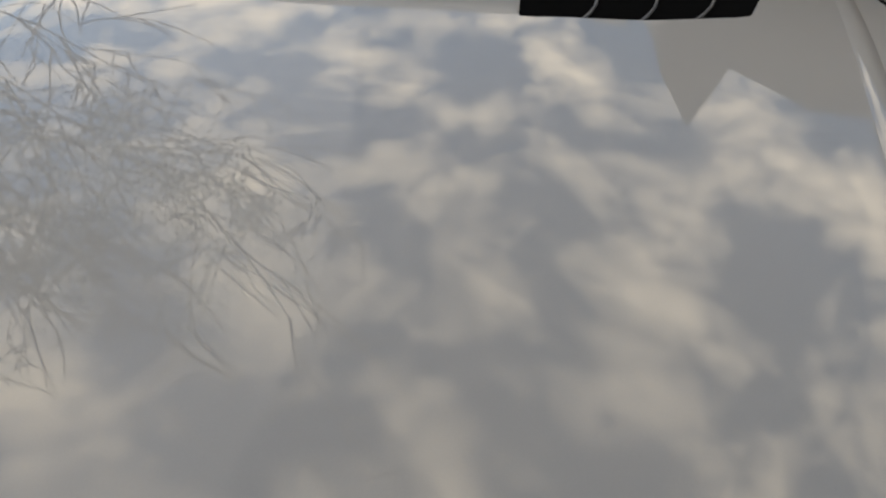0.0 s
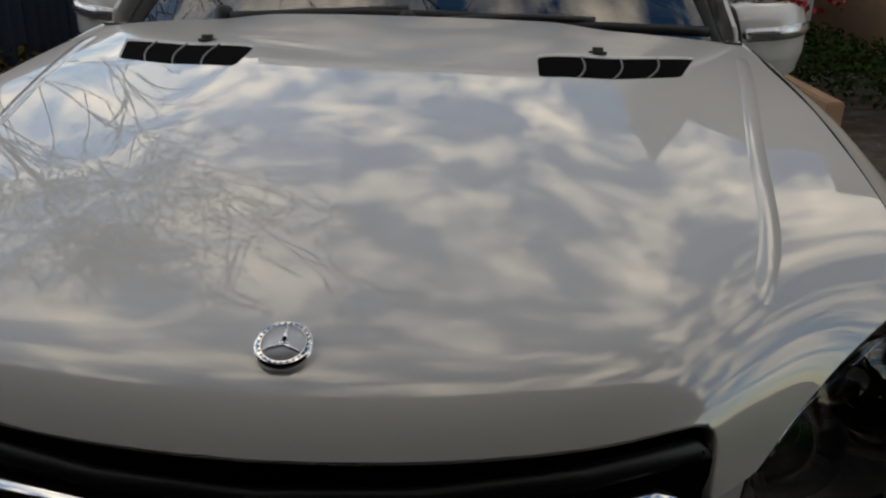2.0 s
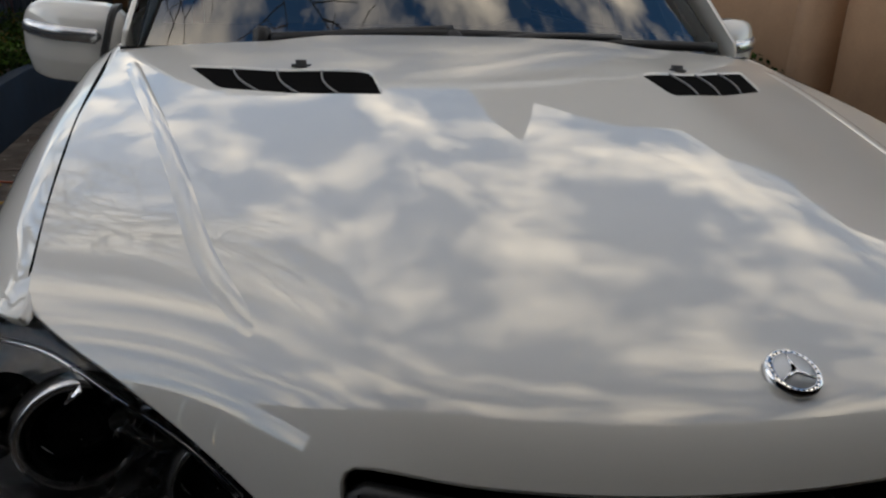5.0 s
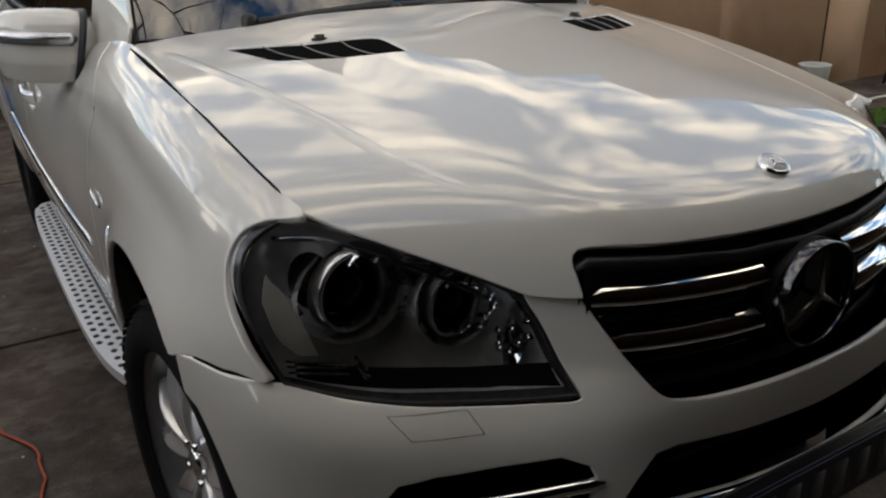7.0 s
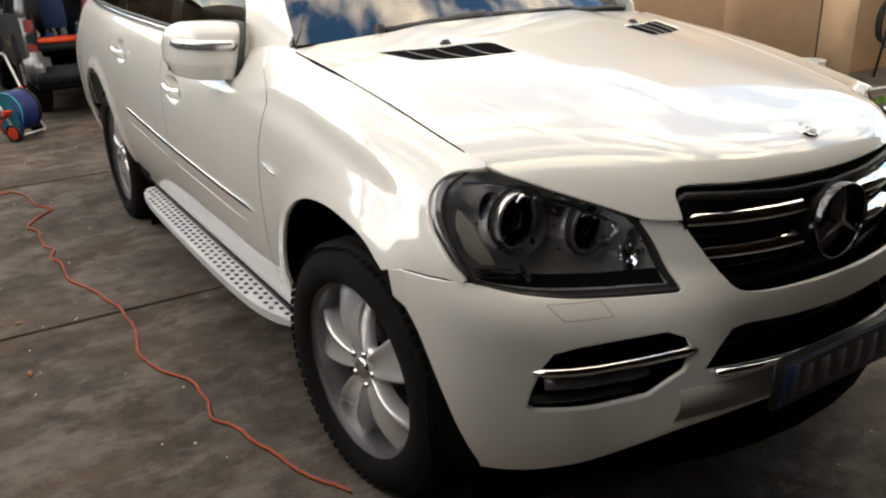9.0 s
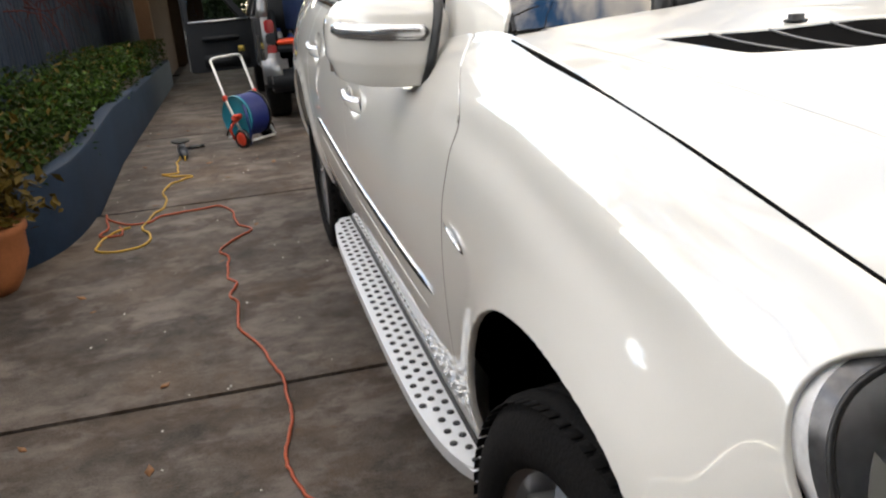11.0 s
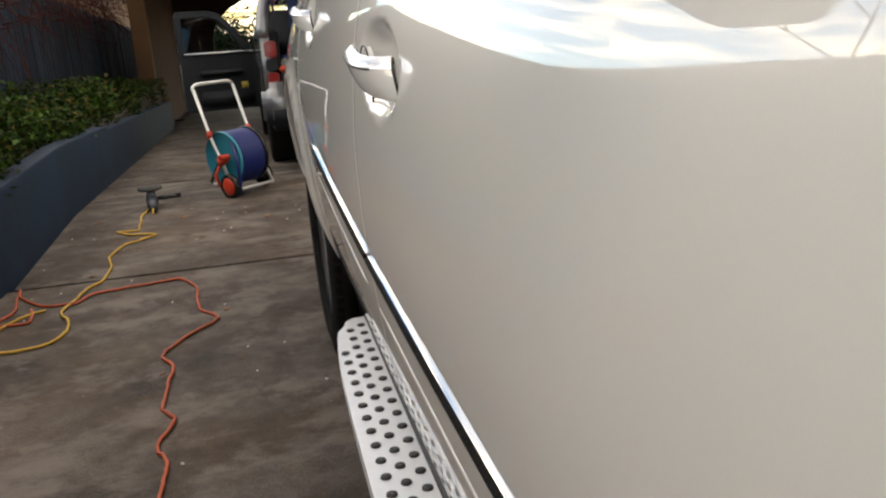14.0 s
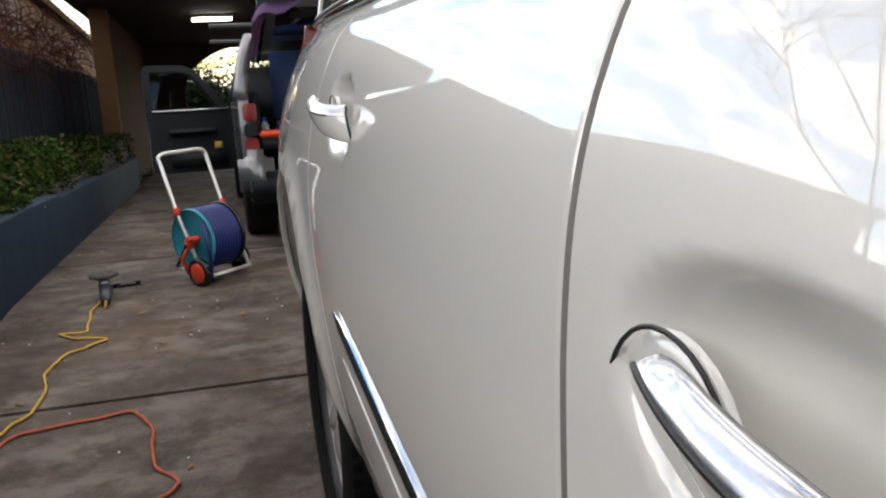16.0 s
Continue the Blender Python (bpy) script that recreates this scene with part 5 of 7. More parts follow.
    for y in (2.45, 3.35):
        for x in (-0.4, 0.4):
            seat = part("seat", block((0.5, 0.5, 0.16), (x, y, 0.72), 0.05, seg=3), SEAT, car, "beige leather seat")
            part("backrest", block((0.48, 0.13, 0.62), (x, y + 0.3, 1.05), 0.05, Matrix.Rotation(radians(-12), 4, "X"), 3), SEAT, seat)
            part("headrest", block((0.26, 0.09, 0.17), (x, y + 0.4, 1.47), 0.035, None, 3), SEAT, seat)
    part("cabin_floor", block((1.6, 3.2, 0.03), (0, 3.2, 0.5), 0.005), PIT, car)


def build_mirror(car, s):
    pw = lambda v, e: math.copysign(abs(v) ** e, v)

    def shell(cx, cy, rx, ry, rows, n=40, e=0.42, droop=0.0, lean=0.0):
        verts, faces = [], []
        for z, f, g in rows:
            for j in range(n):
                th = 2 * math.pi * j / n
                x, y = pw(math.cos(th), e) * f, pw(math.sin(th), e) * g
                far = max(0.0, x)
                verts.append(((cx + x * rx + lean * (z - 1.1)) * s, cy + y * ry * (1 - 0.22 * far) + 0.085 * far ** 2, z + droop * x * rx - 0.02 * far ** 3 * (z - 1.19) / 0.1))
        for i in range(len(rows) - 1):
            for j in range(n):
                a, b = i * n + j, i * n + (j + 1) % n
                faces.append((a, b, b + n, a + n) if s > 0 else (a, a + n, b + n, b))
        faces += [tuple(range(n)), tuple(range(len(rows) * n - 1, len(rows) * n - 1 - n, -1))]
        return verts, faces

    rows = [(1.1, 0.84, 0.76), (1.1005, 0.86, 0.79), (1.104, 0.885, 0.82), (1.125, 0.925, 0.88), (1.143, 0.975, 0.955), (1.149, 0.993, 0.985), (1.153, 1.0, 0.996), (1.165, 1.003, 1.0), (1.2, 1.0, 1.0),
            (1.232, 0.985, 0.975), (1.255, 0.95, 0.92), (1.273, 0.88, 0.83), (1.286, 0.77, 0.70), (1.293, 0.6, 0.5), (1.295, 0.3, 0.25)]
    mirror = part("door_mirror", shell(0.919, 1.805, 0.135, 0.088, rows, droop=0.05), PAINT, car, "white door mirror with indicator strip")
    gasket = [(z - 0.005 - 0.02 * max(0.0, z - 1.2), 1.0, g) for z, f, g in rows]
    part("mirror_gasket", shell(0.864, 1.796, 0.014, 0.108, gasket, n=24, e=0.5, lean=-0.25), BLACK, mirror, "black mirror gasket")
    foot = [((0.795) * s, 1.80, 1.095), ((0.815) * s, 1.81, 1.12), ((0.84) * s, 1.815, 1.15)]
    part("mirror_foot", tube(foot, [0.034, 0.03, 0.028], 12), PAINT, mirror)
    band = []
    for k in range(16):
        t = k / 15
        x = 0.845 + 0.197 * t
        u = (x - 0.919) / 0.135
        far = max(0.0, u)
        y = 1.805 - 0.088 * (1 - min(0.97, abs(u)) ** 4.76) ** 0.21 * (1 - 0.22 * far) * 0.985 + 0.085 * far ** 2
        band.append((x * s, y + 0.001, 1.207 + 0.05 * u * 0.135 + 0.008 * t))
    part("indicator_lens", tube([(x, y + 0.004, z + 0.01) for x, y, z in band], [0.006] + [0.012] * 14 + [0.007], 10, flat=1.6), LAMP_RING, mirror, "clear silver indicator strip")
    part("indicator_line", tube([(x, y - 0.0105, z - 0.005) for x, y, z in band[1:-1]], 0.0016, 5), BLACK, mirror)
    part("mirror_glass", block((0.19, 0.004, 0.12), (0.955 * s, 1.882, 1.19), 0.0015), CHROME, mirror, "mirror glass")


def sweep_corners(ob):
    """Draw the corners of the nose back, on both sides alike."""
    for child in ob.children:
        if child.type != "MESH" or child.matrix_basis != Matrix():
            continue
        me = child.data
        p = np.empty(len(me.vertices) * 3)
        me.vertices.foreach_get("co", p)
        p = p.reshape(-1, 3)
        a = np.abs(p[:, 0])
        ease = lambda t: np.clip(t, 0, 1) ** 2 * (3 - 2 * np.clip(t, 0, 1))
        k = SWEEP * ease((a - 0.36) / 0.34) * (1 - ease((a - 0.76) / 0.24)) * (1 - ease((p[:, 1] - 0.1) / 1.0))
        way = np.stack([-np.sign(p[:, 0]) * (1.62 - a), p[:, 1] + 1.0, p[:, 2] - 1.54], 1)
        p += way / way[:, 1:2] * k[:, None]
        me.vertices.foreach_set("co", p.ravel())
        sweep_corners(child)


def relax(ob, weight, turns, smooth=14):
    """Even out a sheet's inner points and its shading, its outline held."""
    me = ob.data
    n = len(me.vertices)
    p = np.empty(n * 3)
    me.vertices.foreach_get("co", p)
    p = p.reshape(-1, 3)
    lean = np.empty(len(me.loops) * 3)
    me.corner_normals.foreach_get("vector", lean)
    ends = np.empty(len(me.loops), int)
    me.loops.foreach_get("vertex_index", ends)
    old = np.zeros((n, 3))
    old[ends] = lean.reshape(-1, 3)
    tri = np.array([q.vertices[:] for q in me.polygons if len(q.vertices) == 3])
    pairs = np.concatenate([tri[:, (0, 1)], tri[:, (1, 2)], tri[:, (2, 0)]])
    key = set(map(tuple, pairs.tolist()))
    held = np.zeros(n, bool)
    for a, b in key:
        if (b, a) not in key:
            held[[a, b]] = True
    near = np.maximum(np.bincount(pairs[:, 0], minlength=n), 1)[:, None]

    def mean(q):
        return np.stack([np.bincount(pairs[:, 0], q[pairs[:, 1], c], n) for c in range(3)], 1) / near
    top = np.zeros(n, bool)
    top[tri.ravel()] = True
    w = (weight(np.abs(p[:, 0]), p[:, 1], p[:, 2]) * top)[:, None]
    move = np.where(held[:, None], 0, w * 0.5)
    for _ in range(turns):
        p += move * (mean(p) - p)
    flat = np.cross(p[tri[:, 1]] - p[tri[:, 0]], p[tri[:, 2]] - p[tri[:, 0]])
    up = np.stack([sum(np.bincount(tri[:, k], flat[:, c], n) for k in range(3)) for c in range(3)], 1)
    light = None
    for k in range(smooth):
        up /= np.linalg.norm(up, axis=1, keepdims=True) + 1e-12
        up += np.where(top[:, None], 0.5 * (mean(up) - up), 0)
        if k == 5:
            light = up.copy()
    up = np.where(top[:, None], light * (1 - w) + up * w, old)
    up /= np.linalg.norm(up, axis=1, keepdims=True) + 1e-12
    me.vertices.foreach_set("co", p.ravel())
    me.update()
    me.normals_split_custom_set_from_vertices([tuple(map(float, v)) for v in up])


SWEEP = 0.052
car = build_car()
sweep_corners(car)
soft_step = lambda t: np.clip(t, 0, 1) ** 2 * (3 - 2 * np.clip(t, 0, 1))
for sheet in car.children:
    if sheet.name.startswith("hood"):
        relax(sheet, lambda a, y, z: soft_step((a - 0.34) / 0.18) * (1 - soft_step((y - 0.45) / 0.5)), 10, 60)
    elif sheet.name.startswith("front_fender"):
        relax(sheet, lambda a, y, z: soft_step((z - 0.88) / 0.1) * (1 - soft_step((y - 0.36) / 0.3)), 160)


# raised crease along each flank of the hood
def hood_creases():
    from mathutils.bvhtree import BVHTree
    hood = next(o for o in car.children if o.name.startswith("hood"))
    me = hood.data
    tree = BVHTree.FromPolygons([v.co for v in me.vertices], [q.vertices[:] for q in me.polygons])
    ys = np.linspace(0.21, 1.30, 60)
    run = herm([0.05, 0.21, 0.42, 0.67, 1.13, 1.35], [0.47, 0.49, 0.553, 0.6, 0.696, 0.738], ys)
    wide = ((-0.018, -0.0012), (-0.013, 0.0006), (-0.007, 0.0019), (0.0, 0.0024), (0.007, 0.0016), (0.013, 0.0002), (0.018, -0.0012))
    for s in (1, -1):
        verts = []
        for k, (a, y) in enumerate(zip(run, ys)):
            low = min(1.0, k / 8, (59 - k) / 5)
            for d, h in wide:
                p = tree.ray_cast(Vector(((a + d) * s, y, 2.0)), Vector((0, 0, -1)))[0]
                verts.append((p.x, p.y, p.z + (h + 0.0012) * low - 0.0012))
        faces = [(i * 7 + j, i * 7 + j + 1, i * 7 + j + 8, i * 7 + j + 7)[::s] for i in range(59) for j in range(6)]
        part("hood_crease", (verts, faces), PAINT, hood, "raised body crease")


hood_creases()


# ---- the setting
SLOPE_FROM, SLOPE = 6.5, 0.055


def ground_z(y):
    return -SLOPE * max(0.0, y - SLOPE_FROM)


CONCRETE = material("driveway_concrete", (0.126, 0.106, 0.090), 0.75, spec=0.25, vary=0.95, scale=11, fine=120, bump=0.6, stain=0.6, stain_scale=2.4, each=0.05)


def weather(m):
    """Pale scuffs and brown stains laid over a paving material."""
    n, l = m.node_tree.nodes, m.node_tree.links
    p = n["Principled BSDF"]
    colour = p.inputs["Base Color"].links[0].from_socket
    tc = n.new("ShaderNodeTexCoord")
    for stretch, size, lo, hi, tone, most in (((1.0, 1.6, 1.0), 5.0, 0.58, 0.72, (0.27, 0.245, 0.22), 0.5), ((1.0, 1.0, 1.0), 0.9, 0.48, 0.66, (0.115, 0.072, 0.040), 0.6), ((1.0, 1.5, 1.0), 2.6, 0.50, 0.62, (0.20, 0.17, 0.15), 0.75),
                                             ((1.0, 1.0, 1.0), 3.7, 0.53, 0.62, (0.055, 0.040, 0.030), 0.75), ((1.0, 1.0, 1.0), 13.0, 0.60, 0.70, (0.15, 0.075, 0.03), 0.45),
                                             ((1.0, 1.0, 1.0), 38.0, 0.68, 0.76, (0.34, 0.31, 0.28), 0.6), ((1.0, 1.0, 1.0), 7.0, 0.62, 0.72, (0.035, 0.030, 0.027), 0.6)):
        mp = n.new("ShaderNodeMapping")
        mp.inputs["Scale"].default_value = stretch
        mp.inputs["Location"].default_value = (size, 2 * size, 0)
        t = n.new("ShaderNodeTexNoise")
        t.inputs["Scale"].default_value, t.inputs["Detail"].default_value, t.inputs["Roughness"].default_value = size, 9.0, 0.68
        r = n.new("ShaderNodeMapRange")
        r.inputs["From Min"].default_value, r.inputs["From Max"].default_value, r.inputs["To Max"].default_value = lo, hi, most
        x = n.new("ShaderNodeMix")
        x.data_type = "RGBA"
        x.inputs["B"].default_value = (*tone, 1)
        l.new(tc.outputs["Object"], mp.inputs[0])
        l.new(mp.outputs[0], t.inputs["Vector"])
        l.new(t.outputs["Fac"], r.inputs["Value"])
        l.new(r.outputs[0], x.inputs["Factor"])
        l.new(colour, x.inputs["A"])
        colour = x.outputs["Result"]
    l.new(colour, p.inputs["Base Color"])


weather(CONCRETE)
EARTH = material("bare_earth", (0.07, 0.058, 0.045), 0.9, vary=0.5, scale=2, fine=30, bump=0.4, stain=0.3)
JOINT = material("joint_dark", (0.012, 0.010, 0.008), 0.9, vary=0.4)
BLUE_WALL = material("blue_wall_paint", (0.012, 0.028, 0.055), 0.65, spec=0.25, vary=0.3, scale=4, fine=70, bump=0.2, stain=0.25, stain_scale=2)
FENCE = material("dark_fence_paint", (0.014, 0.021, 0.034), 0.8, spec=0.15, vary=0.4, scale=5, fine=60, bump=0.3, each=0.25, stretch=(6, 6, 0.6))
LEAF = material("hedge_leaf", (0.019, 0.038, 0.0045), 0.6, spec=0.08, vary=0.7, scale=6, fine=40)
LEAF_DRY = material("dry_hedge_leaf", (0.075, 0.05, 0.008), 0.6, spec=0.08, vary=0.6, scale=6, fine=40)
VINE = material("red_vine_twig", (0.060, 0.018, 0.013), 0.85, vary=0.4, spec=0.1)
TWIG = material("bare_twig", (0.085, 0.055, 0.045), 0.8, vary=0.4)
BARK = material("tree_bark", (0.10, 0.075, 0.06), 0.85, vary=0.5, scale=12, fine=60, bump=0.4)
RENDER_TAN = material("tan_render", (0.52, 0.33, 0.20), 0.8, vary=0.18, scale=2, fine=90, bump=0.25, stain=0.18, stain_scale=0.8)
TIMBER_BROWN = material("brown_timber", (0.11, 0.055, 0.028), 0.7, spec=0.2, vary=0.4, scale=4, fine=50, bump=0.25, stretch=(5, 5, 0.5))
POST_BROWN = material("post_brown_paint", (0.13, 0.068, 0.034), 0.75, spec=0.2, vary=0.3, scale=4, fine=60, bump=0.2)
DARK_CEILING = material("dark_brown_boards", (0.04, 0.024, 0.016), 0.8, spec=0.15, vary=0.4, scale=4, fine=40, bump=0.2)
CARPORT_WALL = material("dark_carport_wall", (0.055, 0.030, 0.018), 0.8, spec=0.15, vary=0.4, scale=4, fine=50, bump=0.2)
FAR_LEAF = material("far_tree_leaf", (0.012, 0.020, 0.008), 0.7, spec=0.05, vary=0.5, scale=3, fine=20)
BRICK = material("brown_brick", (0.13, 0.07, 0.04), 0.8, spec=0.2, vary=0.4, scale=5, fine=80, bump=0.35)
ROOF = material("roof_tile", (0.12, 0.08, 0.065), 0.7, vary=0.4, scale=6, fine=40, bump=0.4)
GRASS = material("lawn_grass", (0.078, 0.155, 0.016), 0.6, vary=0.6, scale=5, fine=120)
TUBE_LIGHT = material("lit_tube", (1.0, 0.95, 0.85), 0.4, emit=6.0)
TERRACOTTA = material("terracotta", (0.45, 0.16, 0.06), 0.75, vary=0.25, scale=10, bump=0.2)
WEATHERBOARD = material("grey_weatherboard", (0.15, 0.14, 0.13), 0.7, spec=0.2, vary=0.25, scale=6, fine=60, bump=0.2)


def structure(name, data, mat, label, category="", parent=None):
    return sharp(tagged(part(name, data, mat, parent), label, category or name.split("_")[0], kind="structure"))


# ground: one sheet, dipping away behind the car
verts, faces = [], []
gx, gy = [-400, -60, -20, -8, -2.3, 3.7, 20, 60, 400], [-400, -60, -12, 0, SLOPE_FROM, 12, 25, 60, 400]
for y in gy:
    verts += [(x, y, ground_z(y) - 0.06) for x in gx]
for j in range(len(gy) - 1):
    for i in range(len(gx) - 1):
        k = j * len(gx) + i
        faces.append((k, k + 1, k + len(gx) + 1, k + len(gx)))
structure("ground", (verts, faces), EARTH, "bare earth ground beyond the paving", "ground")

# driveway slabs with open joints
drive = structure("driveway", block((7.5, 0.6, 0.02), (0.9, -9.4, -0.05), 0.002), CONCRETE, "weathered grey-brown concrete driveway in slabs", "driveway")
slant = -0.02
bays = [-9, -2.45, 2.535, 5.035, 7.6, 10.4, 13.2, 16.5, 20]
strips = [(-2.16, 4.3)]
for y0, y1 in zip(bays, bays[1:]):
    for x0, x1 in strips:
        x0 = -3.05 if y1 < 7 else x0
        cuts = [y0 + 0.014] + ([SLOPE_FROM] if y0 < SLOPE_FROM < y1 else []) + [y1 - 0.014]
        v, f = [], []
        for y in cuts:
            for x, z in ((x0 + 0.0, -0.05), (x0, -0.004), (x0 + 0.005, 0), (x1 - 0.005, 0), (x1, -0.004), (x1, -0.05)):
                v.append((x, y + slant * (x + 2.16) * 0.5, z + ground_z(y)))
        for i in range(len(cuts) - 1):
            for j in range(5):
                k = i * 6 + j
                f.append((k, k + 1, k + 7, k + 6))
        f += [(0, 1, 2, 3, 4, 5)[::1], tuple(range((len(cuts) - 1) * 6 + 5, (len(cuts) - 1) * 6 - 1, -1))]
        sharp(part("slab", (v, f), CONCRETE, drive), 30)
for y0 in bays[1:-1]:
    part("joint", block((7.35, 0.06, 0.02), (0.62, y0 - 0.026, ground_z(y0) - 0.024), 0, Matrix.Rotation(slant * 0.5, 4, "Z")), JOINT, drive)
path = structure("garden_path", block((11, 0.93, 0.06), (10.2, 3.6, -0.03), 0.004), CONCRETE, "narrow concrete path along the house wall", "path")

# low blue wall with its rounded end, and the bed behind it
face_x = -2.165
inner = [(face_x, y) for y in np.linspace(5.3, 14, 38)]
front_line = [tuple(p) for p in spline([(-3.05, 4.0), (-2.66, 4.04), (-2.42, 4.2), (-2.27, 4.45), (-2.195, 4.8), (-2.17, 5.15)], 4)] + inner
verts, faces = [], []
for k, (x, y) in enumerate(front_line):
    a = front_line[max(0, k - 1)]
    b = front_line[min(len(front_line) - 1, k + 1)]
    t = Vector((b[0] - a[0], b[1] - a[1], 0)).normalized()
    n = Vector((t.y, -t.x, 0))
    top = 0.42 - (0.03 if y > 8.3 else 0) + ground_z(y)
    base = ground_z(y) - 0.05
    p = Vector((x, y, 0))
    ring = [p + n * 0.0 + Vector((0, 0, base)), p + Vector((0, 0, top - 0.02)), p - n * 0.008 + Vector((0, 0, top - 0.004)), p - n * 0.02 + Vector((0, 0, top)), p - n * 0.10 + Vector((0, 0, top)), p - n * 0.12 + Vector((0, 0, top - 0.02)), p - n * 0.12 + Vector((0, 0, base))]
    verts += ring
for k in range(len(front_line) - 1):
    for j in range(6):
        a = k * 7 + j
        faces.append((a, a + 7, a + 8, a + 1))
structure("low_wall", (verts, faces), BLUE_WALL, "low blue painted garden wall with rounded end", "wall")
structure("garden_bed", slab([(-3.05, 4.2), (-2.6, 4.25), (-2.36, 4.6), (-2.28, 5.2), (-2.28, 8), (-2.28, 14), (-3.05, 14)], -0.5, 0.24), EARTH, "raised earth bed behind the blue wall", "bed")

# dark paling fence
fence = structure("fence", block((0.05, 26, 0.09), (-3.14, 7, 0.9), 0.004), FENCE, "tall dark navy paling fence", "fence")
board = make_mesh("paling", *block((0.022, 0.148, 2.3), (0, 0, 0), 0.004, seg=1), FENCE)
y = -6.0
while y < 20:
    o = part("paling", board, FENCE, fence)
    o.matrix_basis = Matrix.Translation((-3.10 + random.uniform(-0.006, 0.006), y, 0.55 + ground_z(y) + random.uniform(-0.015, 0.015))) @ Matrix.Rotation(radians(random.uniform(-0.4, 0.4)), 4, "X")
    y += 0.152

# carport at the far end: posts, side wall, ceiling, end wall with an arch
tilt = -SLOPE
carport_z = lambda y, h: h + ground_z(y)
structure("post_1", slab([(-2.55, 14.05), (-2.33, 14.05), (-2.33, 14.29), (-2.55, 14.29)], -0.6, 1.95), POST_BROWN, "tan-brown painted carport post", "post")
v, f = slab([(-2.55, 14.32), (-2.35, 14.32), (-2.35, 19.95), (-2.55, 19.95)], -1.2, 1.95)
structure("wall_carport", (v, f), CARPORT_WALL, "dark brown boarded side wall of the carport", "wall")
v = [(x, y, carport_z(y, h)) for y in (11.2, 21.2) for x, h in ((-2.7, 2.36), (4.4, 2.36), (4.4, 2.6), (-2.7, 2.6))]
structure("ceiling_carport", (v, [(0, 1, 5, 4), (1, 2, 6, 5), (2, 3, 7, 6), (3, 0, 4, 7), (0, 3, 2, 1), (4, 5, 6, 7)]), DARK_CEILING, "dark brown boarded carport ceiling", "ceiling")
structure("beam_carport", slab([(-2.7, 11.1), (4.4, 11.1), (4.4, 11.25), (-2.7, 11.25)], 1.98, 2.3), TIMBER_BROWN, "brown timber carport beam", "beam")
# end wall: an arch cut through it
arch = [(-1.62 + 0.0, -1.4)] + [(-0.1 - 1.52 * math.cos(t), 0.62 + 0.98 * math.sin(t)) for t in np.linspace(0, math.pi, 25)] + [(1.42, -1.4)]
outer = [(-2.36, -1.4), (-2.36, 2.0), (4.4, 2.0), (4.4, -1.4)]
ringp = outer[:2] + outer[2:] + arch[::-1]
v = [(x, 20.0, z) for x, z in ringp] + [(x, 20.2, z) for x, z in ringp]
bm = bmesh.new()
vs = [bm.verts.new(p) for p in v]
k = len(ringp)
bm.faces.new(vs[:k])
bm.faces.new(vs[k:][::-1])
for i in range(k):
    bm.faces.new((vs[i], vs[k + i], vs[k + (i + 1) % k], vs[(i + 1) % k]))
structure("wall_arch", bm, DARK_CEILING, "dark end wall with an arched opening", "wall")
lampf = thing("ceiling_light", "lit fluorescent batten light under the carport ceiling", "lamp", (-0.98, 15.0, carport_z(15, 2.36)))
part("diffuser", tube([(-0.28, 0, -0.07), (0.28, 0, -0.07)], 0.025, 10), TUBE_LIGHT, lampf, "glowing white tube")
part("batten", block((0.62, 0.07, 0.045), (0, 0, -0.0225), 0.006), WHITE_PLASTIC, lampf)

# neighbour's shed and house beyond the fence
nb = thing("neighbour_shed", "long brown brick outbuilding with a pale eave board", "shed", (0, 0, 0))
eave_z = lambda y: 2.27 - 0.09 * (y - 16.6)
ends = (13.4, 24.0)
v = [(x, y, z) for y in ends for x, z in ((-3.62, -1.6), (-3.62, eave_z(y) - 0.05), (-6.7, eave_z(y) + 0.37), (-6.7, -1.6))]
sharp(part("wall", (v, [(0, 3, 2, 1), (4, 5, 6, 7), (0, 1, 5, 4), (1, 2, 6, 5), (2, 3, 7, 6), (3, 0, 4, 7)]), BRICK, nb, "brown brick wall"))
part("eave_board", tube([(-3.5, y, eave_z(y)) for y in np.linspace(13.2, 24.2, 4)], 0.06, 4, flat=0.6), POST_BROWN, nb, "pale brown eave board")
v = [(x, y, eave_z(y) + d + (0.03 if x > -4 else 0.42)) for y in (13.2, 24.2) for x, d in ((-3.45, 0), (-6.9, 0), (-6.9, 0.05), (-3.45, 0.05))]
part("roof", (v, [(0, 1, 2, 3), (7, 6, 5, 4), (0, 4, 5, 1), (1, 5, 6, 2), (2, 6, 7, 3), (3, 7, 4, 0)]), ROOF, nb, "brown roof sheet")
for k in range(9):
    part("lattice_slat", block((0.02, 1.3, 0.03), (-3.56, 14.3, 1.75 + 0.09 * k), 0.003), WEATHERBOARD, nb)
far = thing("neighbour_house", "brown-roofed weatherboard house beyond the fence", "house", (0, 0, 0))
v = [(-6.2, 7.85, -0.3), (-6.2, 7.85, 2.86), (-9.1, 9.8, 4.4), (-9.1, 9.8, -0.3), (-6.2, 13.65, -0.3), (-6.2, 13.65, 2.9), (-9.1, 13.65, 4.4), (-9.1, 13.65, -0.3)]
sharp(part("wall", (v, [(0, 3, 2, 1), (4, 5, 6, 7), (0, 1, 5, 4), (1, 2, 6, 5), (2, 3, 7, 6), (3, 0, 4, 7)]), WEATHERBOARD, far))
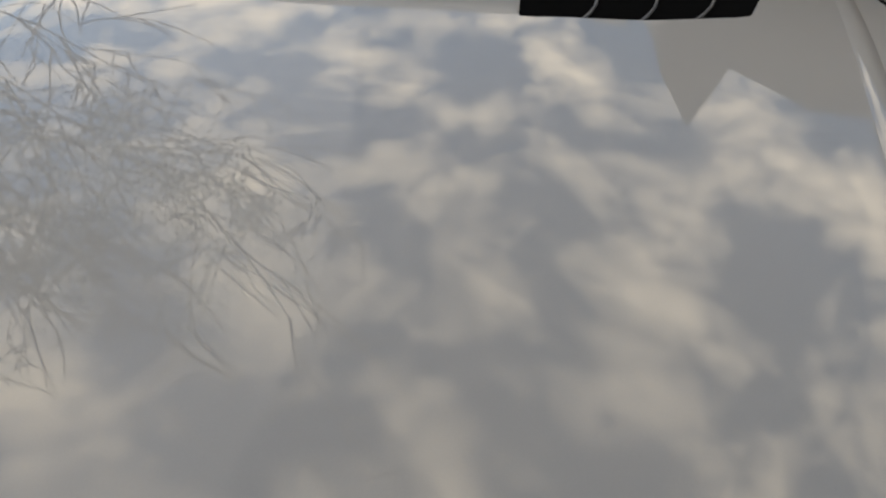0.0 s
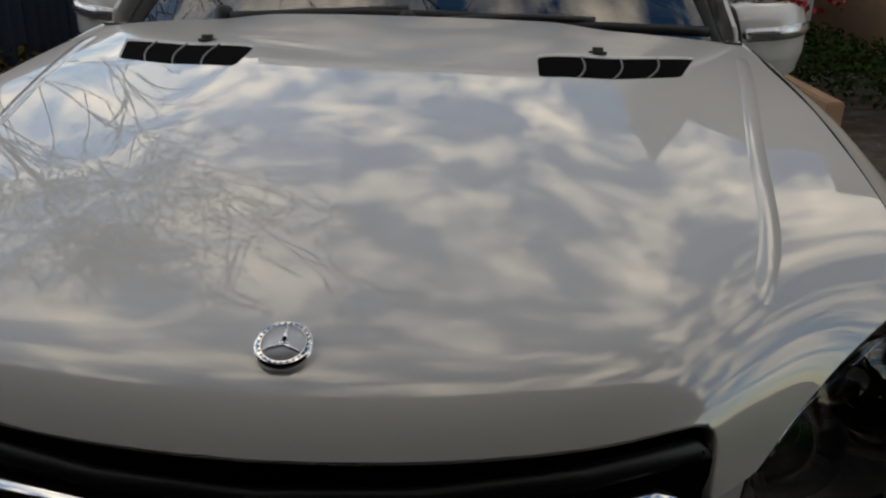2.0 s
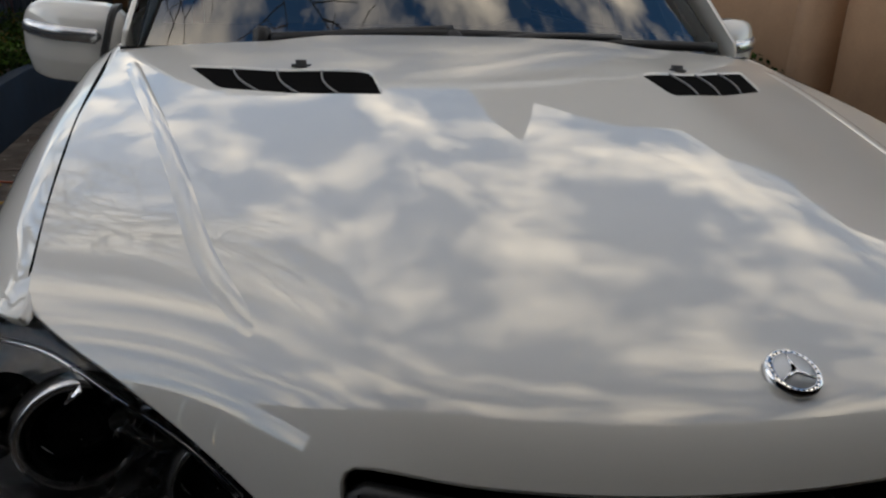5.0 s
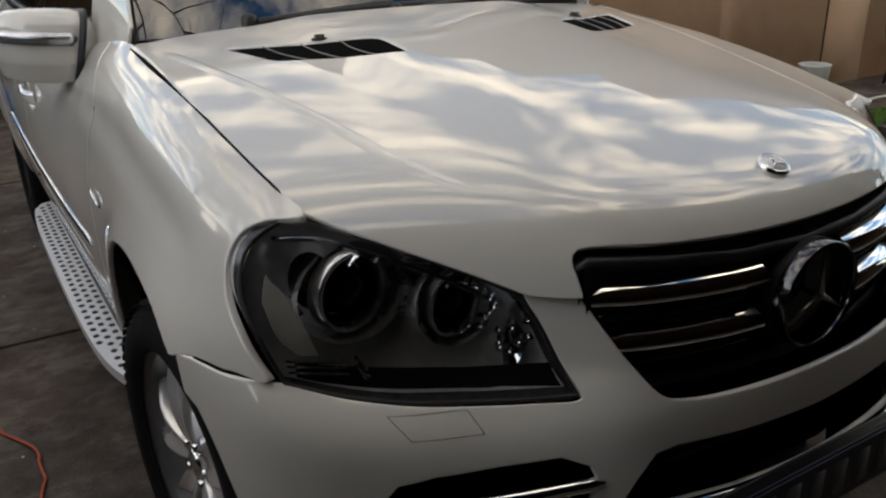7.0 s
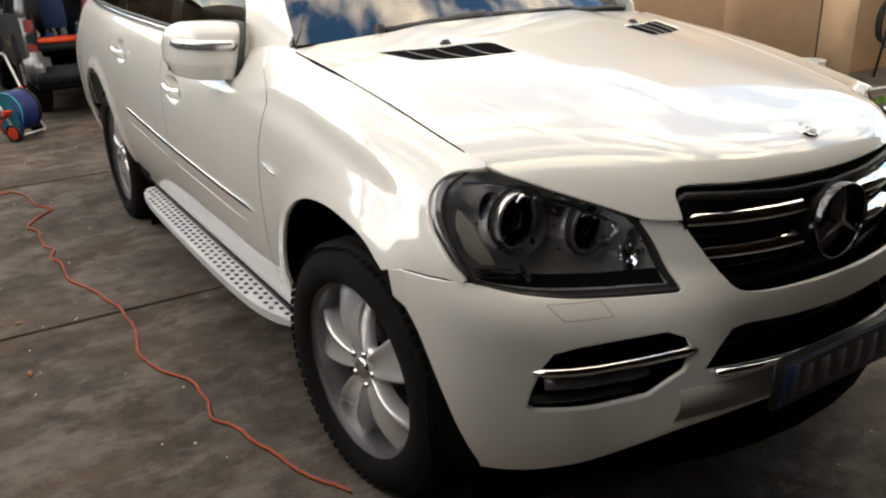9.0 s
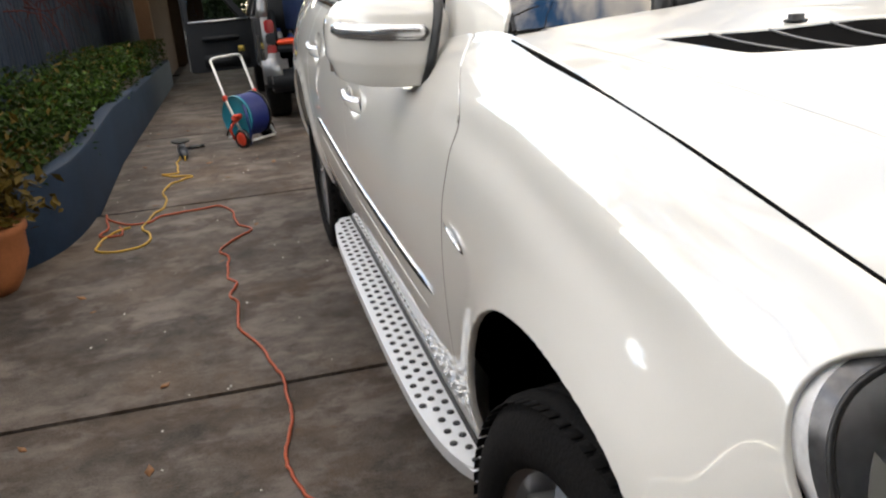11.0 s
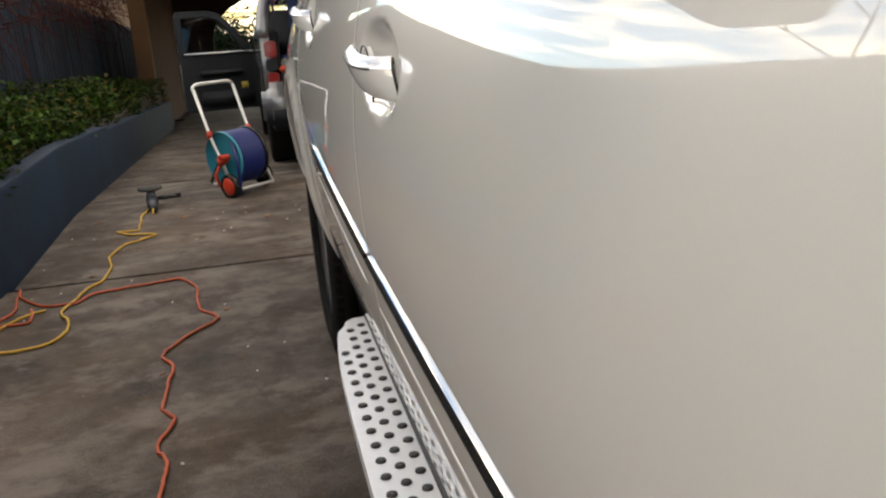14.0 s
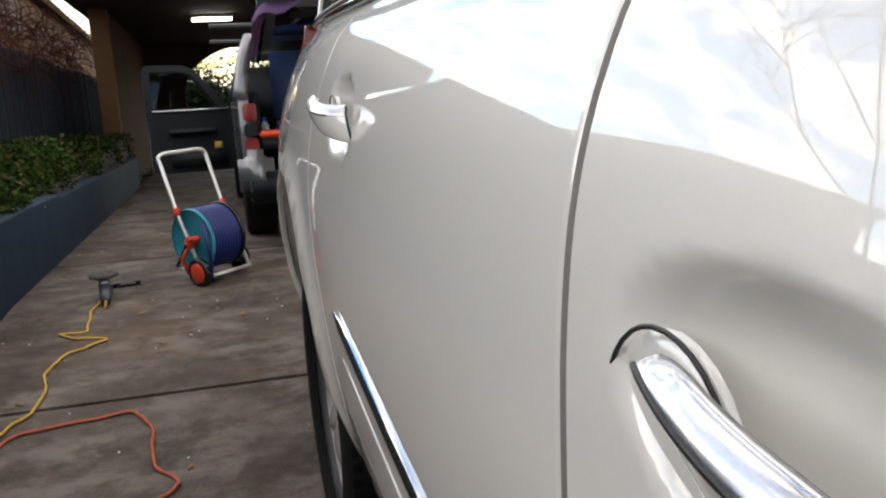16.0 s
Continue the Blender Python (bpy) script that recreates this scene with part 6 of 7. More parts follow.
part("roof", ([(-5.75, 7.6, 2.65), (-5.75, 13.8, 2.75), (-9.2, 13.8, 4.5), (-9.2, 9.6, 4.5), (-5.75, 7.6, 2.8), (-5.75, 13.8, 2.9), (-9.2, 13.8, 4.65), (-9.2, 9.6, 4.65)],
              [(0, 1, 2, 3), (4, 7, 6, 5), (0, 4, 5, 1), (1, 5, 6, 2), (2, 6, 7, 3), (3, 7, 4, 0)]), ROOF, far)

# tan house: corner beside the lawn
house = thing("house", "tan rendered single-storey house with tiled hip roof", "house", (0, 0, 0))
part("wall", block((12, 0.22, 2.9), (10.75, 4.16, 1.35), 0.012), RENDER_TAN, house, "tan rendered front wall")
part("wall", block((0.22, 8, 2.9), (4.86, 8.27, 1.35), 0.012), RENDER_TAN, house, "tan rendered side wall")
part("pilaster", block((0.34, 0.3, 2.9), (4.62, 6.2, 1.35), 0.012), RENDER_TAN, house)
for k, (x0, w) in enumerate(((5.95, 0.62),)):
    part("meter_recess", block((w, 0.02, 0.9), (x0 + w / 2, 4.046, 0.42), 0.006), RENDER_TAN, house, "shallow rendered recess door")
    part("recess_slot", block((w + 0.05, 0.02, 0.05), (x0 + w / 2, 4.04, 0.93), 0.004), JOINT, house, "dark slot")
    part("recess_joint", block((0.012, 0.012, 0.9), (x0 - 0.01, 4.044, 0.42), 0.002), JOINT, house)
eave = [(4.1, 3.4), (17, 3.4), (17, 13), (4.1, 13)]
part("fascia", slab(eave, 2.58, 2.76), TIMBER_BROWN, house, "brown eave fascia")
rv = [(4.0, 3.3, 2.77), (17, 3.3, 2.77), (17, 13, 2.77), (4.0, 13, 2.77), (8.4, 8.1, 4.9), (17, 8.1, 4.9)]
part("roof", (rv, [(0, 1, 5, 4), (1, 2, 5), (2, 3, 4, 5), (3, 0, 4), (0, 3, 2, 1)]), ROOF, house, "brown tiled roof")
part("upper_storey", block((6.0, 4.6, 1.9), (7.4, 8.3, 3.5), 0.03), WEATHERBOARD, house, "grey weatherboard upper storey")
part("dormer", block((3.4, 2.2, 1.7), (6.9, 5.25, 3.7), 0.03, None, 2, (0.8, 0.5)), ROOF, house, "brown tiled dormer roof")
gable = [(2.9, 2.28), (2.9, 5.2), (3.3, 6.6), (4.1, 7.6), (4.2, 6.3), (6.0, 6.8), (10.0, 6.5), (10.0, 2.28)]
gv = [(x, y, z) for y in (11.6, 14.8) for x, z in gable]
part("gable", (gv, [(0, 1, 2, 3, 4), (0, 4, 5, 6, 7), (12, 11, 10, 9, 8), (15, 14, 13, 12, 8)] + [(i, 8 + i, 8 + (i + 1) % 8, (i + 1) % 8) for i in range(8)]), WEATHERBOARD, house, "grey weatherboard storey with a steep gable")
for k in range(3):
    part("step", block((1.4, 0.32, 0.17), (9.3, 3.86 - 0.3 * (2 - k), 0.085 + 0.17 * k), 0.01), BRICK, house, "brick entry step")

# lawn: a sheet of blades
verts, faces = [], []
rl = random.Random(4)
lawn_edge = lambda y: 3.65 - 0.45 * (y - 1.96) if y < 1.96 else 3.65 + 1.37 * (y - 1.96)
for _ in range(42000):
    y = rl.uniform(-1.6, 3.08)
    x = lawn_edge(y) + abs(rl.gauss(0, 2.4))
    if x > 12:
        continue
    h, w, a = rl.uniform(0.02, 0.05), 0.006, rl.uniform(0, math.pi)
    dx, dy = math.cos(a) * w, math.sin(a) * w
    lx, ly = rl.uniform(-0.02, 0.02), rl.uniform(-0.02, 0.02)
    k = len(verts)
    verts += [(x - dx, y - dy, 0), (x + dx, y + dy, 0), (x + lx, y + ly, h)]
    faces.append((k, k + 1, k + 2))
tagged(part("lawn_blades", make_mesh("lawn_blades", verts, faces, GRASS, False), GRASS), "short green lawn grass", "grass", kind="stuff")
lv = [(lawn_edge(y), y) for y in np.linspace(-1.7, 3.1, 12)]
structure("lawn", slab(lv + [(13, 3.1), (13, -1.7)], -0.05, 0.006), GRASS, "green mown lawn", "lawn")

# unseen walls, post and ceiling, added to block light from the car's nose
structure("wall_front", slab([(-7, -5.2), (9, -5.2), (9, -4.9), (-7, -4.9)], -0.1, 2.4), DARK_CEILING, "unseen dark brown boarded wall, added to darken the nose", "wall")
structure("wall_porch", slab([(4.6, -4.88), (4.8, -4.88), (4.8, -0.6), (4.6, -0.6)], -0.1, 2.41), DARK_CEILING, "unseen dark brown boarded end wall, added to block light", "wall")
structure("wall_porch_left", slab([(-3.6, -4.88), (-3.4, -4.88), (-3.4, -0.9), (-3.6, -0.9)], -0.1, 2.41), DARK_CEILING, "unseen dark brown boarded end wall, added to block light", "wall")
structure("ceiling_porch", slab([(-3.6, -5.2), (6, -5.2), (6, -0.28), (-3.6, -0.28)], 2.42, 2.6), DARK_CEILING, "unseen dark brown ceiling, added to shade the car's nose", "ceiling")
structure("wall_porch_right", slab([(5.0, -5.2), (5.15, -5.2), (5.15, -1.75), (5.0, -1.75)], -0.06, 2.42), DARK_CEILING, "unseen dark brown boarded side wall, added to block light", "wall")
structure("post_2", slab([(4.7, -0.4), (4.85, -0.4), (4.85, -0.25), (4.7, -0.25)], -0.06, 2.42), POST_BROWN, "unseen brown post, added under the shading ceiling", "post")


# ---- plants
def leaf_mesh(n, place, size, seed, droop=0.5):
    r = random.Random(seed)
    verts, faces = [], []
    for _ in range(n):
        p = Vector(place(r))
        s = size * r.uniform(0.6, 1.4)
        m = Euler((r.uniform(-1, 1), r.uniform(-1, 1), r.uniform(0, 6.3))).to_matrix()
        k = len(verts)
        for q in ((-0.5, 0, 0), (0, -0.28, 0.06), (0.5, 0, -0.05), (0, 0.28, 0.06)):
            verts.append(p + m @ (Vector(q) * s))
        faces.append((k, k + 1, k + 2, k + 3))
    return verts, faces


def hedge_place(r):
    y = r.uniform(4.35, 14)
    bump = 0.10 * math.sin(y * 2.3) + 0.06 * math.sin(y * 5.1 + 1)
    u = r.random() ** 0.6
    return (-2.23 - 0.75 * r.random() + 0.06 * math.sin(y * 3.7), y, ground_z(y) + 0.32 + (0.34 + bump) * u)


tagged(part("hedge", make_mesh("hedge", *leaf_mesh(24000, hedge_place, 0.038, 11), LEAF, False), LEAF), "low green hedge along the blue wall", "hedge", kind="stuff")
tagged(part("dry_leaves", make_mesh("dry_leaves", *leaf_mesh(2600, hedge_place, 0.045, 12), LEAF_DRY, False), LEAF_DRY), "yellowed leaves through the hedge", "leaves", kind="stuff")

FRESH_LEAF = material("fresh_hedge_leaf", (0.045, 0.092, 0.009), 0.55, spec=0.1, vary=0.5, scale=6, fine=40)


def fresh_place(r):
    y = r.choice((5.4, 6.3, 7.1, 7.6, 8.8)) + r.gauss(0, 0.2)
    return (-2.36 + r.gauss(0, 0.09), y, ground_z(y) + 0.52 + 0.1 * math.sin(y * 2.3) + r.gauss(0, 0.06))


tagged(part("fresh_leaves", make_mesh("fresh_leaves", *leaf_mesh(1300, fresh_place, 0.042, 13), FRESH_LEAF, False), FRESH_LEAF), "fresh bright green shoots on the hedge", "leaves", kind="stuff")


def vine_twigs(seed, n, start, way):
    r = random.Random(seed)
    pieces = []
    for _ in range(n):
        p = Vector(start(r))
        d = Vector(way(r))
        pts = [p]
        for _ in range(5):
            d = d + Vector((r.uniform(-0.3, 0.3), r.uniform(-0.4, 0.4), r.uniform(-0.45, 0.2)))
            p = p + d.normalized() * r.uniform(0.08, 0.2)
            pts.append(p)
        pieces.append(tube(pts, [0.007, 0.006, 0.005, 0.004, 0.003, 0.002], 4, caps=False))
    return join(*pieces)


vine = thing("vine", "bare reddish vine twigs over the dark fence", "vine")
part("twig_mass", vine_twigs(3, 420, lambda r: (-3.05 - r.uniform(-0.1, 0.3), r.uniform(8.0, 17), 1.3 + r.uniform(-0.2, 0.55)), lambda r: (r.uniform(-0.2, 0.4), r.uniform(-1, 1), r.uniform(-0.3, 0.5))), VINE, vine)


def grow(r, p, d, length, radius, depth, out):
    pts, rad = [p.copy()], [radius]
    n = 5
    for i in range(n):
        d = (d + Vector((r.uniform(-0.22, 0.22), r.uniform(-0.22, 0.22), r.uniform(-0.06, 0.16)))).normalized()
        p = p + d * length / n
        pts.append(p.copy())
        rad.append(radius * (1 - 0.55 * (i + 1) / n))
        if depth > 0 and i >= 1:
            for _ in range((1, 1, 1, 2, 2)[depth]):
                side = Vector((r.uniform(-1, 1), r.uniform(-1, 1), r.uniform(-0.1, 0.8))).normalized()
                grow(r, p, (d * 0.6 + side * 0.8).normalized(), length * r.uniform(0.5, 0.72), max(0.008, rad[-1] * 0.6), depth - 1, out)
    out[0 if radius > 0.02 else 1].append(tube(pts, rad, 7 if radius > 0.02 else 4, caps=False))


def bare_tree(name, at, height, seed, label):
    t = thing(name, label, "tree", at)
    r = random.Random(seed)
    out = ([], [])
    grow(r, Vector((0, 0, -0.2)), Vector((0.08, 0.1, 1)), height * 0.42, 0.032, 4, out)
    part("trunk", join(*out[0]), BARK, t, "grey-brown trunk and limbs")
    part("branches", join(*out[1]), TWIG, t, "fine bare branches")
    return t


bare_tree("bare_tree", (-4.15, 4.85, 0), 9.0, 9, "leafless tree with fine branching twigs beyond the fence")


def crown_tree(at, height, width, seed, mat, label):
    t = thing("tree", label, "tree", at)
    r = random.Random(seed)
    part("trunk", tube([(0, 0, -0.3), (0.05, 0, height * 0.3), (0.0, 0.1, height * 0.55)], [0.16, 0.12, 0.05], 8), BARK, t)
    centres = [(r.gauss(0, width * 0.34), r.gauss(0, width * 0.34), height * r.uniform(0.35, 0.95), width * r.uniform(0.12, 0.26)) for _ in range(26)]

    def place(q):
        x, y, z, s = q.choice(centres)
        return (x + q.gauss(0, s), y + q.gauss(0, s), z + q.gauss(0, s * 0.7))
    part("crown", make_mesh("crown", *leaf_mesh(20000, place, 0.22, seed, 0.5), mat, False), mat, t, "dense dark green crown")


for k, (x, y, h, w) in enumerate(((-2.6, 42, 2.5, 3.5), (4.5, 52, 3.2, 5), (-9.5, 50, 3, 6), (9, 44, 4, 6))):
    crown_tree((x, y, ground_z(y)), h, w, 30 + k, FAR_LEAF, "distant leafy tree behind the carport")

# pot plant at the wall's end
pot = thing("plant_pot", "round terracotta pot with a yellow-green shrub", "plant pot", (-2.52, 3.95, 0))
part("pot", lathe([(0.0, 0.0005), (0.0, 0.12), (0.06, 0.16), (0.16, 0.20), (0.27, 0.205), (0.29, 0.22), (0.325, 0.222), (0.33, 0.205), (0.29, 0.19), (0.28, 0.0005)], 30, "z"), TERRACOTTA, pot)
part("shrub", make_mesh("shrub", *leaf_mesh(1500, lambda r: (r.gauss(0, 0.13), r.gauss(0, 0.13), 0.33 + abs(r.gauss(0.14, 0.12))), 0.06, 77), LEAF_DRY, False), LEAF_DRY, pot, "yellow-green leaves")

# right-hand bed behind the car
bed = structure("garden_edge", block((0.14, 7.5, 0.42), (2.95, 10.0, 0.02), 0.015), RENDER_TAN, "cream capped garden edge", "edging")


def bed_place(r):
    y = r.uniform(6.2, 13.5)
    return (3.1 + 1.3 * r.random(), y, ground_z(y) + 0.1 + (0.45 + 0.15 * math.sin(y * 2)) * r.random() ** 0.6)


tagged(part("bed_shrubs", make_mesh("bed_shrubs", *leaf_mesh(6000, bed_place, 0.07, 21), LEAF, False), LEAF), "green shrubs in the garden bed", "shrub", kind="stuff")
RED_PETAL = material("red_petal", (0.45, 0.012, 0.015), 0.5, vary=0.3)
tagged(part("red_flowers", make_mesh("red_flowers", *leaf_mesh(160, lambda r: (3.3 + r.gauss(0, 0.25), 8.8 + r.gauss(0, 0.4), 0.95 + r.gauss(0, 0.12)), 0.09, 22), RED_PETAL, False), RED_PETAL), "red flowers above the garden bed", "flowers", kind="stuff")

# ---- cords
ORANGE = material("orange_cord", (0.396, 0.072, 0.022), 0.5, vary=0.2, scale=30)
YELLOW = material("yellow_cord", (0.50, 0.30, 0.03), 0.5, vary=0.25, scale=30)


def cord(name, pts, radius, mat, label, seed):
    r = random.Random(seed)
    line = spline(pts, 10)
    out = []
    for i, (x, y) in enumerate(line):
        w = 0.006 * math.sin(i * 0.55 + r.uniform(-0.6, 0.6))
        out.append((x + w, y + 0.004 * math.cos(i * 0.7), ground_z(y) + radius + 0.001 + (0.004 if r.random() < 0.05 else 0)))
    ob = part(name, tube(out, radius, 8), mat)
    return tagged(ob, label, "cord")


cord("orange_cord", [(-0.97, 0.78), (-1.06, 0.98), (-1.134, 1.28), (-1.187, 1.43), (-1.168, 1.587), (-1.19, 1.74), (-1.285, 1.965), (-1.25, 2.39), (-1.30, 2.75), (-1.40, 3.08), (-1.388, 3.27),
                     (-1.418, 3.39), (-1.395, 3.56), (-1.43, 3.64), (-1.418, 3.9), (-1.455, 4.02), (-1.43, 4.12), (-1.292, 4.33), (-1.363, 4.46), (-1.372, 4.62), (-1.445, 4.875), (-1.62, 4.86), (-1.78, 4.83),
                     (-1.88, 4.72), (-2.05, 4.82), (-2.12, 5.0), (-2.08, 4.75), (-2.10, 4.58), (-1.985, 4.56), (-2.02, 4.72)], 0.0056, ORANGE, "orange-red extension cord winding over the concrete", 1)
cord("yellow_cord", [(-1.735, 6.40), (-1.75, 6.15), (-1.739, 5.88), (-1.84, 5.89), (-1.78, 5.81), (-1.637, 5.74), (-1.70, 5.66), (-1.76, 5.60), (-1.808, 5.43), (-1.777, 5.07), (-1.83, 4.906), (-1.882, 4.641),
                     (-1.822, 4.413), (-1.91, 4.274), (-2.07, 4.30), (-2.10, 4.44), (-2.01, 4.66), (-1.95, 4.68)], 0.006, YELLOW, "yellow power cord looped on the concrete", 2)

# ---- hose reel
HOSE = material("blue_hose", (0.004, 0.014, 0.125), 0.45, vary=0.3, scale=30)
TEAL = material("teal_plastic", (0.02, 0.24, 0.33), 0.4, vary=0.15)
RED = material("red_plastic", (0.62, 0.05, 0.02), 0.4, vary=0.15)
ALLOY = material("pale_alloy_tube", (0.72, 0.72, 0.70), 0.3, 0.5, vary=0.1)
reel = thing("hose_reel", "blue garden hose on a wheeled reel with a pale handle", "hose reel", (-1.17, 6.68, ground_z(6.68)), 40)
part("drum_side", lathe([(-0.135, 0.165), (-0.12, 0.17), (-0.115, 0.165), (-0.118, 0.05), (-0.125, 0.0005)], 40, "x", (0, 0, 0.24)), TEAL, reel, "teal drum side")
part("drum_side", lathe([(0.085, 0.172), (0.07, 0.178), (0.065, 0.172), (0.068, 0.05), (0.085, 0.05)], 40, "x", (0, 0, 0.24)), GLOSS_BLACK, reel, "black drum side")
part("side_panel", block((0.035, 0.2, 0.27), (0.125, 0.02, 0.205), 0.012), BLACK, reel, "black plastic side panel")
for i in range(9):
    for j, r0 in enumerate((0.155, 0.132)):
        x = -0.10 + i * 0.019 + (0.009 if j else 0)
        part("hose_coil", tube([(x, r0 * math.cos(t), 0.24 + r0 * math.sin(t)) for t in np.linspace(0, 2 * math.pi, 33)[:-1]], 0.013, 6, closed=True), HOSE, reel)
loose = [(-0.13, -0.10, 0.34), (-0.18, -0.18, 0.26), (-0.17, -0.18, 0.14), (-0.13, -0.12, 0.04), (-0.06, -0.05, 0.02)]
part("loose_hose", tube(spline(loose, 8), 0.011, 8), HOSE, reel, "loose blue hose end")
for sx in (-0.155, 0.155):
    part("side_frame", tube([(sx, -0.10, 0.05), (sx, 0.0, 0.24), (sx, 0.07, 0.38), (sx, 0.17, 0.66)], 0.0105, 8), ALLOY, reel)
    part("frame_clip", block((0.03, 0.035, 0.05), (sx, 0.075, 0.39), 0.006), RED, reel, "red frame clip")
    part("foot_bar", tube([(sx, 0.0, 0.24), (sx, 0.12, 0.09)], 0.010, 8), GLOSS_BLACK, reel)
part("handle", tube(spline([(-0.155, 0.165, 0.645), (-0.155, 0.177, 0.672), (-0.13, 0.18, 0.69), (0, 0.18, 0.693), (0.13, 0.18, 0.69), (0.155, 0.177, 0.672), (0.155, 0.165, 0.645)], 5), 0.0105, 8), ALLOY, reel, "pale tube handle")
part("axle", tube([(-0.15, 0.10, 0.075), (0.17, 0.10, 0.075)], 0.008, 8), ALLOY, reel)
part("cross_bar", tube([(-0.155, -0.10, 0.05), (0.155, -0.10, 0.05)], 0.010, 8), ALLOY, reel)
w1 = part("reel_wheel", lathe([(-0.02, 0.055), (-0.022, 0.07), (-0.012, 0.078), (0.012, 0.078), (0.022, 0.07), (0.02, 0.055)], 28, "x", (-0.17, -0.085, 0.08), True), GLOSS_BLACK, reel, "black tyre with red hub")
part("hub", lathe([(-0.024, 0.0005), (-0.026, 0.03), (-0.02, 0.055), (0.02, 0.055)], 24, "x", (-0.17, -0.085, 0.08)), RED, w1, "red wheel hub")
w2 = part("reel_wheel", lathe([(-0.02, 0.055), (-0.022, 0.07), (-0.012, 0.078), (0.012, 0.078), (0.022, 0.07), (0.02, 0.055)], 28, "x", (0.185, 0.02, 0.08), True), GLOSS_BLACK, reel, "black tyre")
part("hub", lathe([(-0.02, 0.055), (0.02, 0.055), (0.024, 0.02), (0.024, 0.0005)], 24, "x", (0.185, 0.02, 0.08)), GLOSS_BLACK, w2)
part("crank_arm", tube([(-0.15, 0, 0.24), (-0.165, -0.02, 0.22), (-0.165, -0.09, 0.26)], [0.03, 0.022, 0.016], 10), RED, reel, "red crank arm")
part("crank_knob", tube([(-0.16, -0.09, 0.265), (-0.23, -0.09, 0.27)], 0.016, 10), RED, reel)
part("tap_pipe", tube([(-0.15, 0.02, 0.20), (-0.17, 0.05, 0.14), (-0.16, 0.02, 0.06)], 0.012, 8), RED, reel)

# ---- polisher
TOOL = material("tool_grey", (0.03, 0.035, 0.045), 0.4, vary=0.3)
PAD = material("polishing_pad", (0.05, 0.05, 0.045), 0.9, vary=0.4, bump=0.4)
pol = thing("polisher", "dark electric car polisher lying with its pad up", "polisher", (-1.705, 6.44, ground_z(6.44)), 12)
part("body", tube([(-0.02, -0.15, 0.03), (-0.01, -0.06, 0.034), (0, 0.02, 0.042), (0, 0.07, 0.045)], [0.024, 0.03, 0.035, 0.03], 12), TOOL, pol)
part("gear_head", lathe([(0.005, 0.03), (0.05, 0.034), (0.085, 0.025), (0.10, 0.012)], 20, "z", (0, 0.08, 0)), SATIN, pol, "metal gear head")
part("pad", lathe([(0.098, 0.0005), (0.098, 0.06), (0.104, 0.072), (0.115, 0.072), (0.119, 0.06), (0.12, 0.0005)], 32, "z", (0, 0.08, 0)), PAD, pol, "round polishing pad")
part("side_handle", tube([(0.03, 0.06, 0.045), (0.07, 0.055, 0.047), (0.17, 0.045, 0.05)], [0.010, 0.015, 0.014], 10), GLOSS_BLACK, pol, "black side handle")
part("power_lead", tube([(-0.02, -0.15, 0.03), (-0.03, -0.2, 0.012)], 0.006, 8), YELLOW, pol)

# ---- fallen leaves and grit
DRY = material("fallen_leaf", (0.22, 0.10, 0.035), 0.7, vary=0.5, each=0.3)
PALE = material("pale_grit", (0.55, 0.53, 0.48), 0.7, vary=0.2)
rr = random.Random(8)
leafm = make_mesh("fallen_leaf", [(-0.025, 0, 0.002), (0, -0.013, 0.004), (0.027, 0, 0.008), (0, 0.013, 0.003), (-0.025, 0, 0.0), (0, -0.013, 0.002), (0.027, 0, 0.006), (0, 0.013, 0.001)],
                  [(0, 1, 2, 3), (7, 6, 5, 4), (0, 4, 5, 1), (1, 5, 6, 2), (2, 6, 7, 3), (3, 7, 4, 0)], DRY)
for k in range(46):
    x, y = (rr.uniform(-2.1, -1.0), rr.uniform(1, 11)) if k < 26 else (rr.uniform(1.0, 3.4), rr.uniform(-1.5, 3))
    o = tagged(part("fallen_leaf", leafm, DRY), "small curled brown leaf on the concrete", "leaf", "leaves on the driveway")
    o.matrix_world = pose(x, y, ground_z(y) + 0.001, 0, 0, rr.uniform(0, 360)) @ Matrix.Scale(rr.uniform(0.5, 1.1), 4)
pv, pf = [], []
for _ in range(420):
    x, y, s = rr.uniform(-2.1, 3.4), rr.uniform(-1.5, 9), rr.uniform(0.002, 0.006)
    b = block((s * 1.6, s, s * 0.6), (x, y, ground_z(y) + s * 0.25), 0, Matrix.Rotation(rr.uniform(0, 3), 4, "Z"))
    k = len(pv)
    pv += b[0]
    pf += [[i + k for i in q] for q in b[1]]
tagged(part("grit", make_mesh("grit", pv, pf, PALE, False), PALE), "pale grit scattered over the concrete", "grit", kind="stuff")


# ---- silver wagon at the far end
SILVER = material("silver_car_paint", (0.20, 0.205, 0.215), 0.35, 0.6, vary=0.12, scale=5, fine=300, coat=0.8)
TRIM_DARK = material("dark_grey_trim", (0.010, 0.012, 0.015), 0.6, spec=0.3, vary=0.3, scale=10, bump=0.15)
PURPLE = material("purple_cloth", (0.13, 0.07, 0.17), 0.9, vary=0.3, scale=8, fine=120, bump=0.3)
ORANGE_BOX = material("orange_red_box", (0.75, 0.07, 0.015), 0.4, vary=0.15)
STICKER = material("yellow_sticker", (0.6, 0.45, 0.08), 0.5, vary=0.2)
CLEAR_DARK = glass_material("wagon_glass", (0.55, 0.6, 0.62), ior=1.5)


